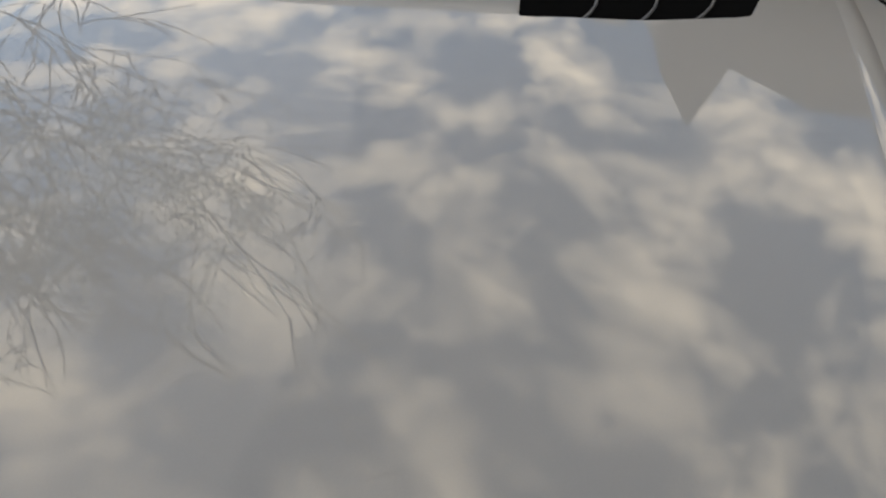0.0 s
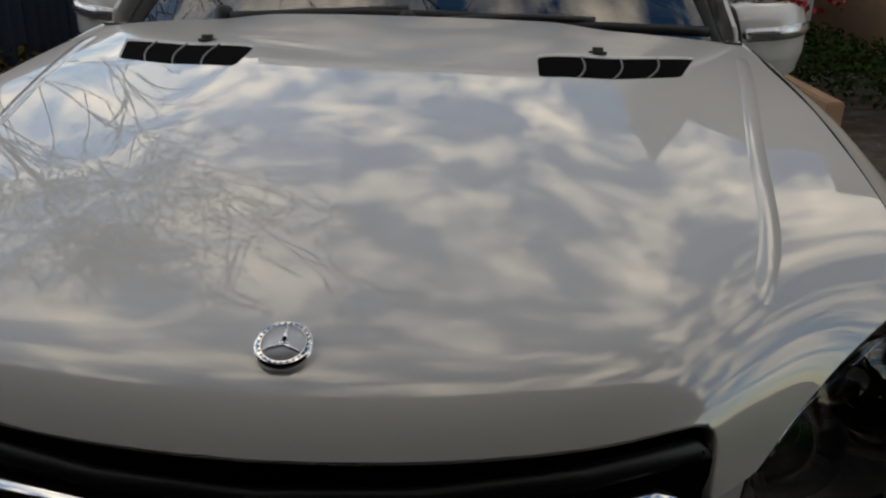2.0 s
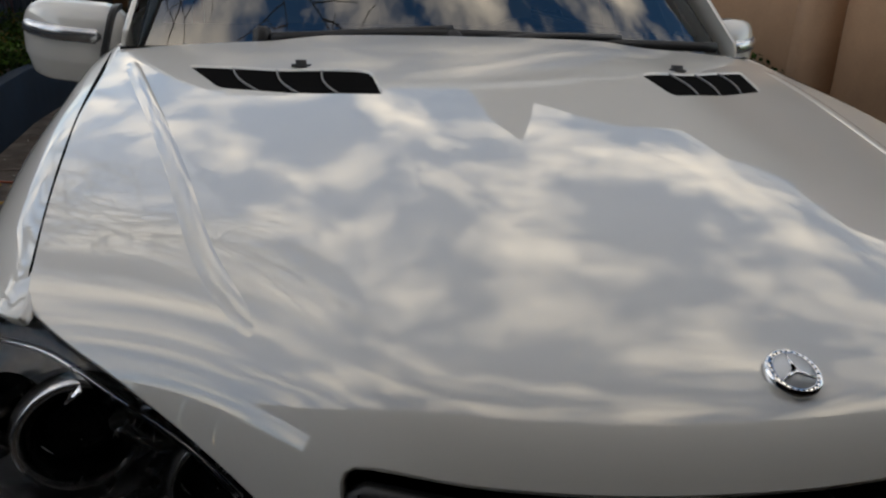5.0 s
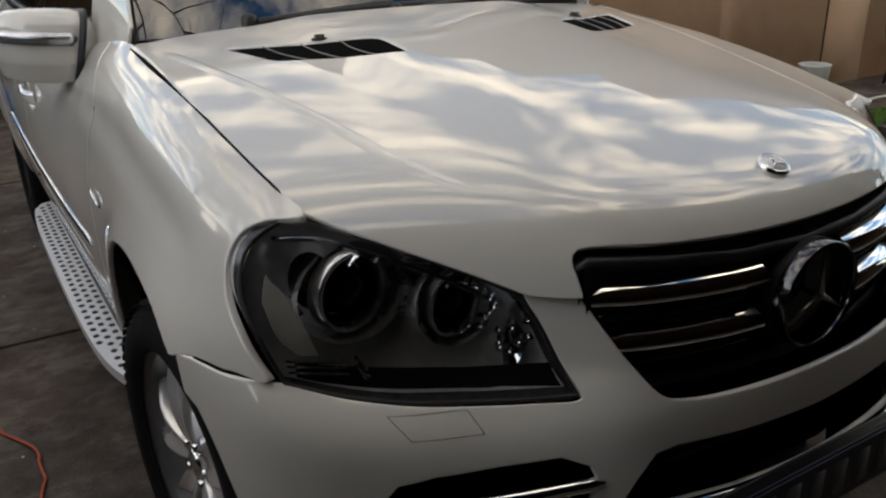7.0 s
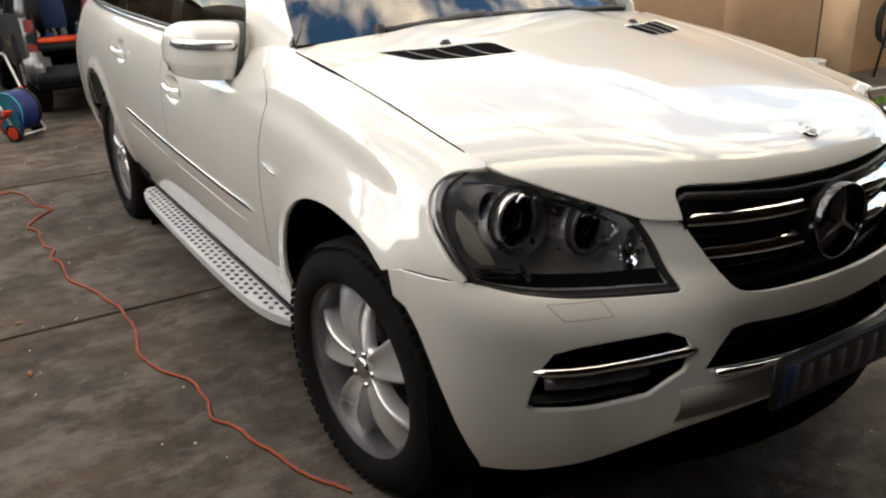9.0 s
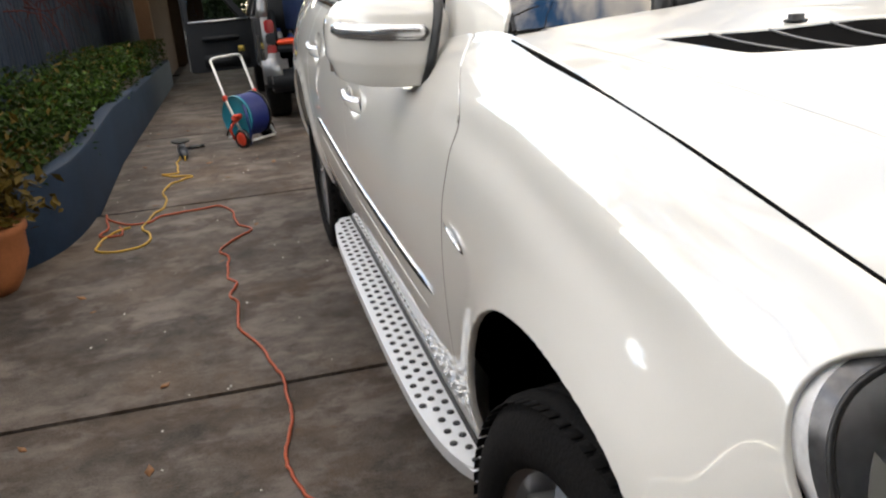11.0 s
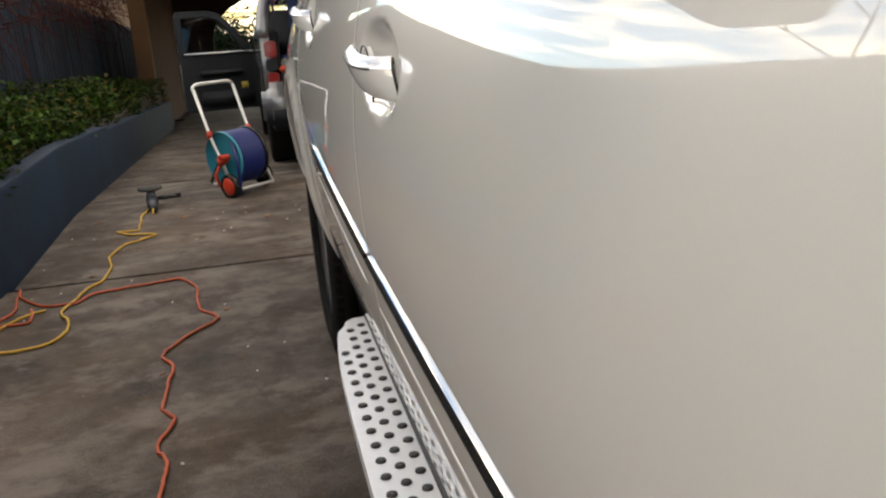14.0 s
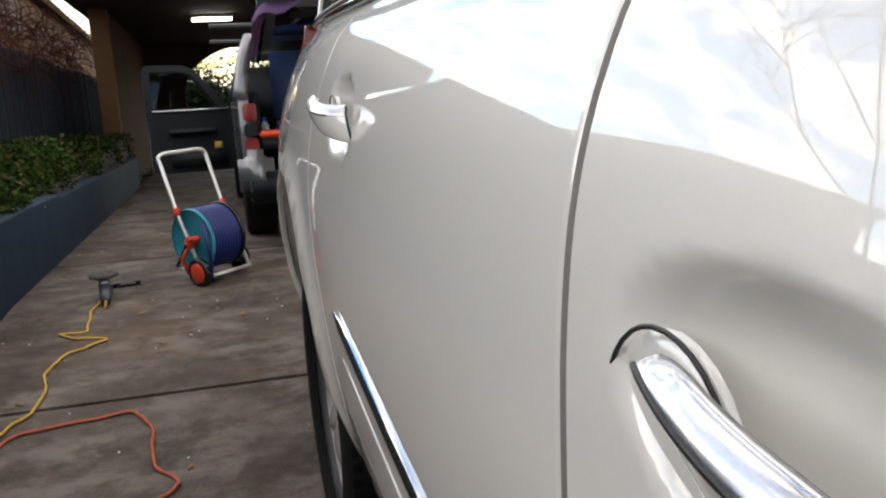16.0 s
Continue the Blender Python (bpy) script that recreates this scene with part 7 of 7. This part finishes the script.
def extrude_side(outline, x0, x1, bevel=0.012):
    """A body slice: an outline in (y, z) carried across x."""
    n = len(outline)
    bm = bmesh.new()
    a = [bm.verts.new((x0, y, z)) for y, z in outline]
    b = [bm.verts.new((x1, y, z)) for y, z in outline]
    bm.faces.new(a)
    bm.faces.new(b[::-1])
    for i in range(n):
        bm.faces.new((a[i], b[i], b[(i + 1) % n], a[(i + 1) % n]))
    bmesh.ops.recalc_face_normals(bm, faces=bm.faces[:])
    if bevel:
        bmesh.ops.bevel(bm, geom=bm.edges[:], offset=bevel, segments=2, affect="EDGES", clamp_overlap=True)
    return bm


def build_wagon():
    w = thing("wagon", "silver four-wheel-drive wagon with raised tailgate and open front door", "car")
    w.matrix_world = pose(-0.09, 7.36, ground_z(7.36), -math.degrees(math.atan(SLOPE)), 0, 0)
    for s in (-1, 1):
        # lower side panels, rear quarter, front fender
        side = spline([(0.06, 0.40), (0.02, 0.62), (0.0, 0.80), (0.06, 0.98)], 3).tolist()
        quarter = side + [[1.55, 1.0], [1.55, 0.46], [1.36, 0.46]] + [[0.95 + 0.41 * math.cos(t), 0.40 + 0.40 * math.sin(t)] for t in np.linspace(0.15, math.pi - 0.1, 11)]
        sharp(part("rear_quarter", extrude_side(quarter, 0.79 * s, 0.855 * s), SILVER, w, "silver rear quarter panel"))
        if s > 0:
            sharp(part("front_side", extrude_side([[1.57, 0.46], [3.2, 0.46], [3.2, 1.0], [1.57, 1.0]], 0.79 * s, 0.855 * s), SILVER, w))
        else:
            sharp(part("rear_side_door", extrude_side([[1.57, 0.46], [2.35, 0.46], [2.35, 1.0], [1.57, 1.0]], 0.79 * s, 0.855 * s), SILVER, w))
        fender = [[3.25, 0.46], [3.25, 1.0], [3.7, 0.98], [4.35, 0.92], [4.45, 0.7], [4.45, 0.45], [4.2, 0.42]] + [[3.80 + 0.40 * math.cos(t), 0.40 + 0.40 * math.sin(t)] for t in np.linspace(0.1, math.pi - 0.1, 11)]
        sharp(part("front_fender", extrude_side(fender, 0.79 * s, 0.855 * s), SILVER, w))
        # pillars
        for name, pts, r in (("rear_pillar", [(0.84, 0.07, 0.97), (0.79, 0.14, 1.22), (0.74, 0.24, 1.36)], [0.05, 0.045, 0.04]), ("middle_pillar", [(0.84, 1.25, 0.98), (0.73, 1.3, 1.37)], [0.035, 0.03]), ("front_pillar", [(0.84, 3.25, 0.98), (0.72, 2.65, 1.38)], [0.035, 0.03])):
            part(name, tube(spline([(x * s, y, z) for x, y, z in pts], 4) if len(pts) > 2 else [(x * s, y, z) for x, y, z in pts], r if len(pts) == 2 else list(np.interp(np.linspace(0, 2, 9), range(3), r)), 10), SILVER if name != "middle_pillar" else TRIM_DARK, w)
        glass = [((0.835) * s, 0.20, 1.0), (0.835 * s, 1.2, 1.0), (0.75 * s, 1.25, 1.34), (0.75 * s, 0.30, 1.32)]
        part("quarter_window", (glass, [(0, 1, 2, 3)]), DARK_GLASS, w, "dark quarter window")
        for yc in (0.95, 3.80):
            v, f = lathe([(-0.1, 0.2), (-0.11, 0.33), (-0.09, 0.36), (0.09, 0.36), (0.11, 0.33), (0.1, 0.2)], 36)
            wh = part("wheel", ([(x + 0.74 * s, y + yc, z + 0.36) for x, y, z in v], f), RUBBER, w, "black tyre")
            v, f = lathe([(0.02 * s, 0.2), (0.09 * s, 0.2), (0.06 * s, 0.14), (0.07 * s, 0.001)], 24)
            part("rim", ([(x + 0.74 * s, y + yc, z + 0.36) for x, y, z in v], f), RIM, wh)
        # tail lamps: red above and below a clear band
        for z0, z1, m, nm in ((0.86, 0.975, RED_LENS, "red_lens"), (0.765, 0.855, TRIM_DARK, "smoked_lens"), (0.665, 0.76, RED_LENS, "red_lens")):
            sharp(part(nm, block((0.085, 0.06, z1 - z0), (0.79 * s, 0.015 + 0.01 * (0.86 - z0), (z0 + z1) / 2 - 0.03), 0.012), m, w, "red tail lamp lens" if m is RED_LENS else ""))
    part("roof", block((1.44, 2.35, 0.06), (0, 1.45, 1.385), 0.028, None, 3), SILVER, w, "silver roof")
    part("bumper", block((1.74, 0.2, 0.2), (0, -0.02, 0.42), 0.05, None, 3), TRIM_DARK, w, "dark grey rear bumper")
    part("bumper_end", block((0.22, 0.3, 0.32), (-0.78, 0.05, 0.50), 0.06, None, 3), SILVER, w, "silver bumper corner")
    part("tow_bar", tube([(-0.3, -0.05, 0.36), (-0.3, -0.2, 0.37), (-0.3, -0.2, 0.42)], 0.022, 8), CHROME, w, "steel tow bar")
    # cargo floor and underbody use the cavity black, with shade in its colour
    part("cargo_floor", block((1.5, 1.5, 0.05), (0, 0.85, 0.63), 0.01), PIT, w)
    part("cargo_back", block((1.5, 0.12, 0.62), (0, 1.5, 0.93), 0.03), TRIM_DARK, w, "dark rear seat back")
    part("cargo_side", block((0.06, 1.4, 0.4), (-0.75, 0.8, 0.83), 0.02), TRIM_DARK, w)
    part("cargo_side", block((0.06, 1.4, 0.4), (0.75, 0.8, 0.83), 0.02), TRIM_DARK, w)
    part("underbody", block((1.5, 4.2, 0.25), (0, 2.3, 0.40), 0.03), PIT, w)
    part("hood", block((1.62, 1.3, 0.1), (0, 3.85, 0.96), 0.04, None, 3), SILVER, w)
    part("dashboard", block((1.5, 0.4, 0.35), (0, 3.1, 0.88), 0.06), TRIM_DARK, w)
    for x in (-0.38, 0.38):
        seat = part("seat", block((0.5, 0.5, 0.2), (x, 2.45, 0.66), 0.06, None, 3), TRIM_DARK, w, "dark cloth seat")
        part("backrest", block((0.48, 0.14, 0.62), (x, 2.2, 0.95), 0.06, Matrix.Rotation(radians(8), 4, "X"), 3), TRIM_DARK, seat)
    ws = [(-0.78, 3.2, 0.98), (0.78, 3.2, 0.98), (0.7, 2.6, 1.37), (-0.7, 2.6, 1.37)]
    part("windscreen", (ws, [(0, 1, 2, 3)]), CLEAR_DARK, w)
    # raised tailgate
    gate = part("tailgate", block((1.42, 0.95, 0.05), (0, -0.22, 1.45), 0.02, Matrix.Rotation(radians(-12), 4, "X")), SILVER, w, "raised silver tailgate")
    part("gate_glass", block((1.2, 0.5, 0.02), (0, -0.16, 1.41), 0.008, Matrix.Rotation(radians(-12), 4, "X")), DARK_GLASS, gate)
    for s in (-1, 1):
        part("gas_strut", tube([(0.70 * s, 0.2, 1.2), (0.66 * s, -0.2, 1.42)], 0.011, 8), GLOSS_BLACK, gate)
    # roof rack
    for y in (0.5, 1.7):
        rack = part("roof_bar", tube([(-0.98, y, 1.46), (0.80, y, 1.46)], 0.02, 8), BLACK, w, "black roof bar")
        for x in (-0.66, 0.66):
            part("bar_foot", block((0.06, 0.08, 0.09), (x, y, 1.425), 0.015), BLACK, rack)
    # open front door
    outline = [(0.0, 0.02), (0.0, 0.95), (0.045, 1.0), (0.42, 1.0), (0.56, 0.965), (0.72, 0.83), (0.93, 0.62), (1.0, 0.57), (1.0, 0.06), (0.96, 0.0), (0.05, 0.0)]
    hole = [(0.065, 0.60), (0.065, 0.935), (0.40, 0.94), (0.53, 0.91), (0.66, 0.80), (0.83, 0.60)]
    wv, hv = 0.80, 1.02
    door = new("open_door")
    door.parent = w
    door.matrix_basis = Matrix.Translation((-0.84, 3.22, 0.36)) @ Matrix.Rotation(radians(192), 4, "Z")
    door["label"] = "open front door with dark inner trim"
    from mathutils.geometry import delaunay_2d_cdt
    pts = [Vector((u * wv, v * hv)) for u, v in [(1 - a, b) for a, b in outline] + [(1 - a, b) for a, b in hole]]
    n1, n2 = len(outline), len(hole)
    edges = [(i, (i + 1) % n1) for i in range(n1)] + [(n1 + i, n1 + (i + 1) % n2) for i in range(n2)]
    v2, _, tri, *_ = delaunay_2d_cdt(pts, edges, [], 0, 1e-6)
    v2n = np.array([(p.x, p.y) for p in v2])
    tri = [t for t in tri if inside(np.array(pts[:n1]), v2n[t].mean(0)[None])[0] and not inside(np.array(pts[n1:]), v2n[t].mean(0)[None])[0]]
    k = len(v2n)
    for y0, y1, m, nm in ((-0.045, 0.0, SILVER, "door_skin"), (0.002, 0.075, TRIM_DARK, "door_trim")):
        verts = [(x, y0, z) for x, z in v2n] + [(x, y1, z) for x, z in v2n]
        faces = [tuple(t) for t in tri] + [tuple(k + i for i in t[::-1]) for t in tri] + [(a, b, k + b, k + a) for a, b in edges]
        sharp(part(nm, (verts, faces), m, door, "dark grey door trim" if "trim" in nm else ""))
    hp = [(p.x, 0.01, p.y) for p in pts[n1:]]
    part("door_window", (hp, [tuple(range(n2))]), CLEAR_DARK, door, "clear door window").visible_shadow = False
    part("armrest", block((0.46, 0.07, 0.06), (0.40, 0.10, 0.38 * hv), 0.02), TRIM_DARK, door)
    part("door_pocket", block((0.55, 0.05, 0.16), (0.36, 0.09, 0.12 * hv), 0.02), TRIM_DARK, door)
    part("door_sill_line", block((0.72, 0.03, 0.02), (0.40, 0.085, 0.58 * hv), 0.006), SATIN, door)
    part("sticker", block((0.075, 0.004, 0.07), (0.17, 0.08, 0.24 * hv), 0.002), STICKER, door, "yellow sticker")
    part("door_jamb", block((0.02, 0.07, 0.5), (0.79, 0.02, 0.26 * hv), 0.006), ALLOY, door, "pale metal door edge")
    for hgt in (0.2, 0.45):
        part("hinge", block((0.05, 0.06, 0.05), (0.0, -0.01, hgt), 0.01), BLACK, door)
    return w


wagon = build_wagon()
m = wagon.matrix_world.copy()
# cloth thrown over the raised tailgate
verts, faces = [], []
nx, ny = 22, 16
for j in range(ny):
    for i in range(nx):
        u, v = i / (nx - 1), j / (ny - 1)
        x = -0.80 + 0.95 * u
        y = -0.62 + 0.75 * v
        z = 1.445 + 0.16 * (0.5 - v) + 0.035
        drop = max(0.0, 0.16 - u) / 0.16
        front = max(0.0, 0.20 - v) / 0.20
        z += -0.30 * drop ** 1.3 * (0.4 + 0.6 * v) - 0.16 * front ** 1.2 * (0.5 + 0.5 * math.sin(u * 9) ** 2) + 0.018 * math.sin(u * 17 + v * 7) + 0.012 * math.sin(v * 21 + u * 5)
        verts.append(m @ Vector((x + 0.05 * drop, y + 0.04 * front, z)))
for j in range(ny - 1):
    for i in range(nx - 1):
        a = j * nx + i
        faces.append((a, a + 1, a + nx + 1, a + nx))
cloth = tagged(part("cloth", (verts, faces), PURPLE), "purple cloth draped over the raised tailgate", "cloth")
so = cloth.modifiers.new("thickness", "SOLIDIFY")
so.thickness = 0.008
box = thing("tool_box", "orange-red lidded tray in the cargo space", "box")
box.matrix_world = m @ Matrix.Translation((-0.42, 0.16, 0.655))
part("tray", block((0.62, 0.4, 0.07), (0, 0, 0.035), 0.012), TRIM_DARK, box)
part("lid", block((0.64, 0.42, 0.045), (0, 0, 0.0925), 0.012), ORANGE_BOX, box, "orange-red lid")
COLOURS = [material("bottle_" + n, c, 0.35, vary=0.15) for n, c in (("white", (0.6, 0.6, 0.58)), ("blue", (0.03, 0.08, 0.35)), ("grey", (0.2, 0.21, 0.22)))]
rb = random.Random(3)
for k in range(9):
    b = thing("bottle", "small car-care bottle standing in the cargo space", "bottle", group="bottles in the wagon")
    b.matrix_world = m @ Matrix.Translation((-0.66 + 0.09 * k + rb.uniform(-0.02, 0.02), 0.55 + rb.uniform(-0.1, 0.2), 0.655))
    h = rb.uniform(0.16, 0.26)
    part("body", lathe([(0.0, 0.0005), (0.0, 0.03), (h * 0.7, 0.032), (h * 0.85, 0.014), (h * 0.86, 0.014)], 14, "z"), COLOURS[k % 3], b)
    part("cap", lathe([(h * 0.86, 0.016), (h, 0.015), (h, 0.0005)], 12, "z"), COLOURS[(k + 1) % 3], b)
hang = tagged(part("hanging_cloth", block((0.22, 0.03, 0.45), (0, 0, 0), 0.012, None, 2), material("blue_cloth", (0.03, 0.06, 0.16), 0.9, vary=0.4, scale=10, bump=0.3)), "dark blue cloth hanging inside the wagon", "cloth")
hang.matrix_world = m @ Matrix.Translation((-0.50, 0.5, 1.06))


# ---- child's bicycle beside the lawn
YELLOW_PAINT = material("yellow_bike_paint", (0.62, 0.40, 0.02), 0.35, vary=0.15, coat=0.5)
bike = thing("bicycle", "small black and yellow child's bicycle beside the lawn", "bicycle", (3.15, 1.27, 0), 243.8)


def bike_wheel(x):
    v, f = lathe([(-0.018, 0.125), (-0.02, 0.145), (0, 0.16), (0.02, 0.145), (0.018, 0.125)], 36, "y", (x, 0, 0.16), True)
    w = part("bike_wheel", (v, f), RUBBER, bike, "small black bicycle tyre")
    part("rim", lathe([(-0.012, 0.126), (-0.012, 0.112), (0.012, 0.112), (0.012, 0.126)], 36, "y", (x, 0, 0.16), True), YELLOW_PAINT, w, "yellow rim")
    for k in range(12):
        t = 2 * math.pi * k / 12
        part("spoke", tube([(x + 0.012 * math.cos(t), 0, 0.16 + 0.012 * math.sin(t)), (x + 0.113 * math.cos(t), 0, 0.16 + 0.113 * math.sin(t))], 0.0015, 4), SATIN, w)
    part("hub", lathe([(-0.04, 0.012), (0.04, 0.012)], 12, "y", (x, 0, 0.16)), SATIN, w)


bike_wheel(-0.34)
bike_wheel(0.34)
for nm, pts, r, mt in (("top_tube", [(-0.14, 0, 0.34), (0.22, 0, 0.40)], 0.015, GLOSS_BLACK), ("down_tube", [(-0.08, 0, 0.17), (0.23, 0, 0.36)], 0.018, GLOSS_BLACK), ("seat_tube", [(-0.08, 0, 0.16), (-0.15, 0, 0.40)], 0.015, GLOSS_BLACK),
                       ("chain_stay", [(-0.08, 0.03, 0.17), (-0.34, 0.045, 0.16)], 0.01, GLOSS_BLACK), ("chain_stay", [(-0.08, -0.03, 0.17), (-0.34, -0.045, 0.16)], 0.01, GLOSS_BLACK),
                       ("seat_stay", [(-0.13, 0.03, 0.33), (-0.34, 0.045, 0.16)], 0.009, GLOSS_BLACK), ("seat_stay", [(-0.13, -0.03, 0.33), (-0.34, -0.045, 0.16)], 0.009, GLOSS_BLACK),
                       ("fork_leg", [(0.24, 0.035, 0.36), (0.34, 0.04, 0.16)], 0.012, YELLOW_PAINT), ("fork_leg", [(0.24, -0.035, 0.36), (0.34, -0.04, 0.16)], 0.012, YELLOW_PAINT),
                       ("head_tube", [(0.245, 0, 0.34), (0.215, 0, 0.45)], 0.02, GLOSS_BLACK), ("stem", [(0.215, 0, 0.44), (0.20, 0, 0.50)], 0.013, YELLOW_PAINT),
                       ("handlebar", [(0.14, -0.20, 0.55), (0.19, -0.10, 0.54), (0.21, -0.05, 0.50), (0.21, 0.05, 0.50), (0.19, 0.10, 0.54), (0.14, 0.20, 0.55)], 0.011, YELLOW_PAINT),
                       ("seat_post", [(-0.15, 0, 0.40), (-0.165, 0, 0.46)], 0.011, SATIN), ("crank", [(-0.08, 0.06, 0.17), (0.0, 0.07, 0.13)], 0.008, SATIN)):
    part(nm, tube(pts, r, 8), mt, bike)
part("bar_pad", tube([(0.19, -0.1, 0.545), (0.19, 0.1, 0.545)], 0.02, 10), YELLOW_PAINT, bike, "yellow bar pad")
for s in (-1, 1):
    part("grip", tube([(0.145, 0.17 * s, 0.55), (0.115, 0.25 * s, 0.553)], 0.015, 8), RUBBER, bike)
    part("pedal", block((0.07, 0.05, 0.018), (0.0, 0.11 * s, 0.13), 0.005), BLACK, bike)
part("saddle", tube([(-0.26, 0, 0.475), (-0.2, 0, 0.485), (-0.12, 0, 0.482), (-0.06, 0, 0.475)], [0.06, 0.06, 0.035, 0.018], 12, flat=0.45), BLACK, bike, "black padded saddle")
part("chain_guard", tube([(-0.36, -0.055, 0.165), (-0.2, -0.06, 0.175), (-0.06, -0.06, 0.18)], [0.03, 0.028, 0.045], 14, flat=0.9), YELLOW_PAINT, bike, "yellow chain guard")
part("kick_stand", tube([(-0.2, 0.04, 0.17), (-0.24, 0.14, 0.005)], 0.007, 6), SATIN, bike)
for k in range(5):
    part("frame_bar_mark", block((0.022, 0.003, 0.012), (0.02 + 0.035 * k, -0.0185, 0.235 + 0.0215 * k), 0.001), PLATE_BAR, bike)

# ---- clutter by the house wall and on the lawn
TEAL_PAINT = material("teal_paint", (0.03, 0.42, 0.36), 0.4, vary=0.12)
bucket = thing("bucket", "white plastic bucket beside the tan wall", "bucket", (5.42, 3.74, 0))
part("shell", lathe([(0.0, 0.0005), (0.0, 0.11), (0.28, 0.135), (0.292, 0.143), (0.297, 0.135), (0.28, 0.129), (0.02, 0.102), (0.02, 0.0005)], 28, "z"), WHITE_PLASTIC, bucket)
part("bail", tube([(0.138 * math.cos(t), -0.02 - 0.05 * math.sin(t), 0.28 - 0.06 * math.sin(t)) for t in np.linspace(0, math.pi, 12)], 0.004, 6), SATIN, bucket)
hoses = thing("hanging_hose", "dark garden hose coiled on the tan wall", "hose", (6.95, 3.98, 0))
for k in range(4):
    r = 0.17 + 0.02 * k
    part("coil", tube([(r * math.cos(t) + 0.02 * k, -0.03 - 0.02 * k, 0.52 + 1.25 * r * math.sin(t)) for t in np.linspace(0, 2 * math.pi, 29)[:-1]], 0.012, 6, closed=True), BLACK if k % 2 else TOOL, hoses)
part("hook", block((0.1, 0.08, 0.05), (0, 0.02, 0.86), 0.01), SATIN, hoses)
part("loose_end", tube(spline([(0.18, -0.05, 0.5), (0.22, -0.08, 0.2), (0.12, -0.12, 0.02), (-0.1, -0.2, 0.014)], 6), 0.012, 6), BLACK, hoses)
trolley = thing("trolley_frame", "black folding trolley frame leaning by the wall", "trolley", (6.3, 3.3, 0))
for pts in ([(0.25, 0.45, 0.0), (0.2, 0.3, 0.95)], [(0.55, 0.45, 0.0), (0.5, 0.3, 0.95)], [(0.2, 0.3, 0.95), (0.35, 0.2, 1.0), (0.5, 0.3, 0.95)]):
    part("rail", tube(pts, 0.013, 8), BLACK, trolley)
part("shelf", block((0.42, 0.2, 0.03), (0.36, 0.33, 0.70), 0.008), BLACK, trolley)
part("brace", tube([(0.22, 0.33, 0.72), (-0.9, -0.6, 0.42), (-1.5, -0.95, 0.02)], 0.016, 8), TOOL, trolley, "grey leaning pole")
phose = part("pale_hose", tube([(x, y, 0.014) for x, y in spline([(5.3, 3.25), (5.8, 3.35), (6.5, 3.28), (7.2, 3.45), (7.6, 3.7), (7.3, 3.85), (6.9, 3.75)], 8)], 0.012, 8), WHITE_PLASTIC)
tagged(phose, "pale garden hose lying on the path", "hose")
toy = thing("toy", "beige and yellow plastic toy on the path", "toy", (7.55, 3.62, 0), 20)
part("base", block((0.4, 0.16, 0.08), (0, 0, 0.05), 0.02), RENDER_TAN, toy)
part("upright", tube([(0.08, 0, 0.08), (0.14, 0, 0.34)], [0.03, 0.018], 8), YELLOW_PAINT, toy, "yellow upright")
part("blue_bar", tube([(-0.18, 0, 0.12), (0.1, 0, 0.16)], 0.02, 8), COLOURS[1], toy)
table = thing("low_table", "low teal plastic table on the lawn", "table", (5.65, 2.35, 0), 15)
part("tabletop", block((0.9, 0.55, 0.035), (0, 0, 0.28), 0.012), TEAL_PAINT, table)
for x in (-0.38, 0.38):
    for y in (-0.2, 0.2):
        part("leg", block((0.05, 0.05, 0.262), (x, y, 0.131), 0.01), TEAL_PAINT, table)
stool = thing("stool", "small teal step stool on the concrete", "stool", (2.93, 0.72, 0), 30)
part("seat", block((0.24, 0.17, 0.03), (0, 0, 0.16), 0.01), TEAL_PAINT, stool)
for x in (-0.1, 0.1):
    for y in (-0.06, 0.06):
        part("leg", tube([(x, y, 0.15), (x * 1.15, y * 1.2, 0.0)], 0.012, 8), TEAL_PAINT, stool)
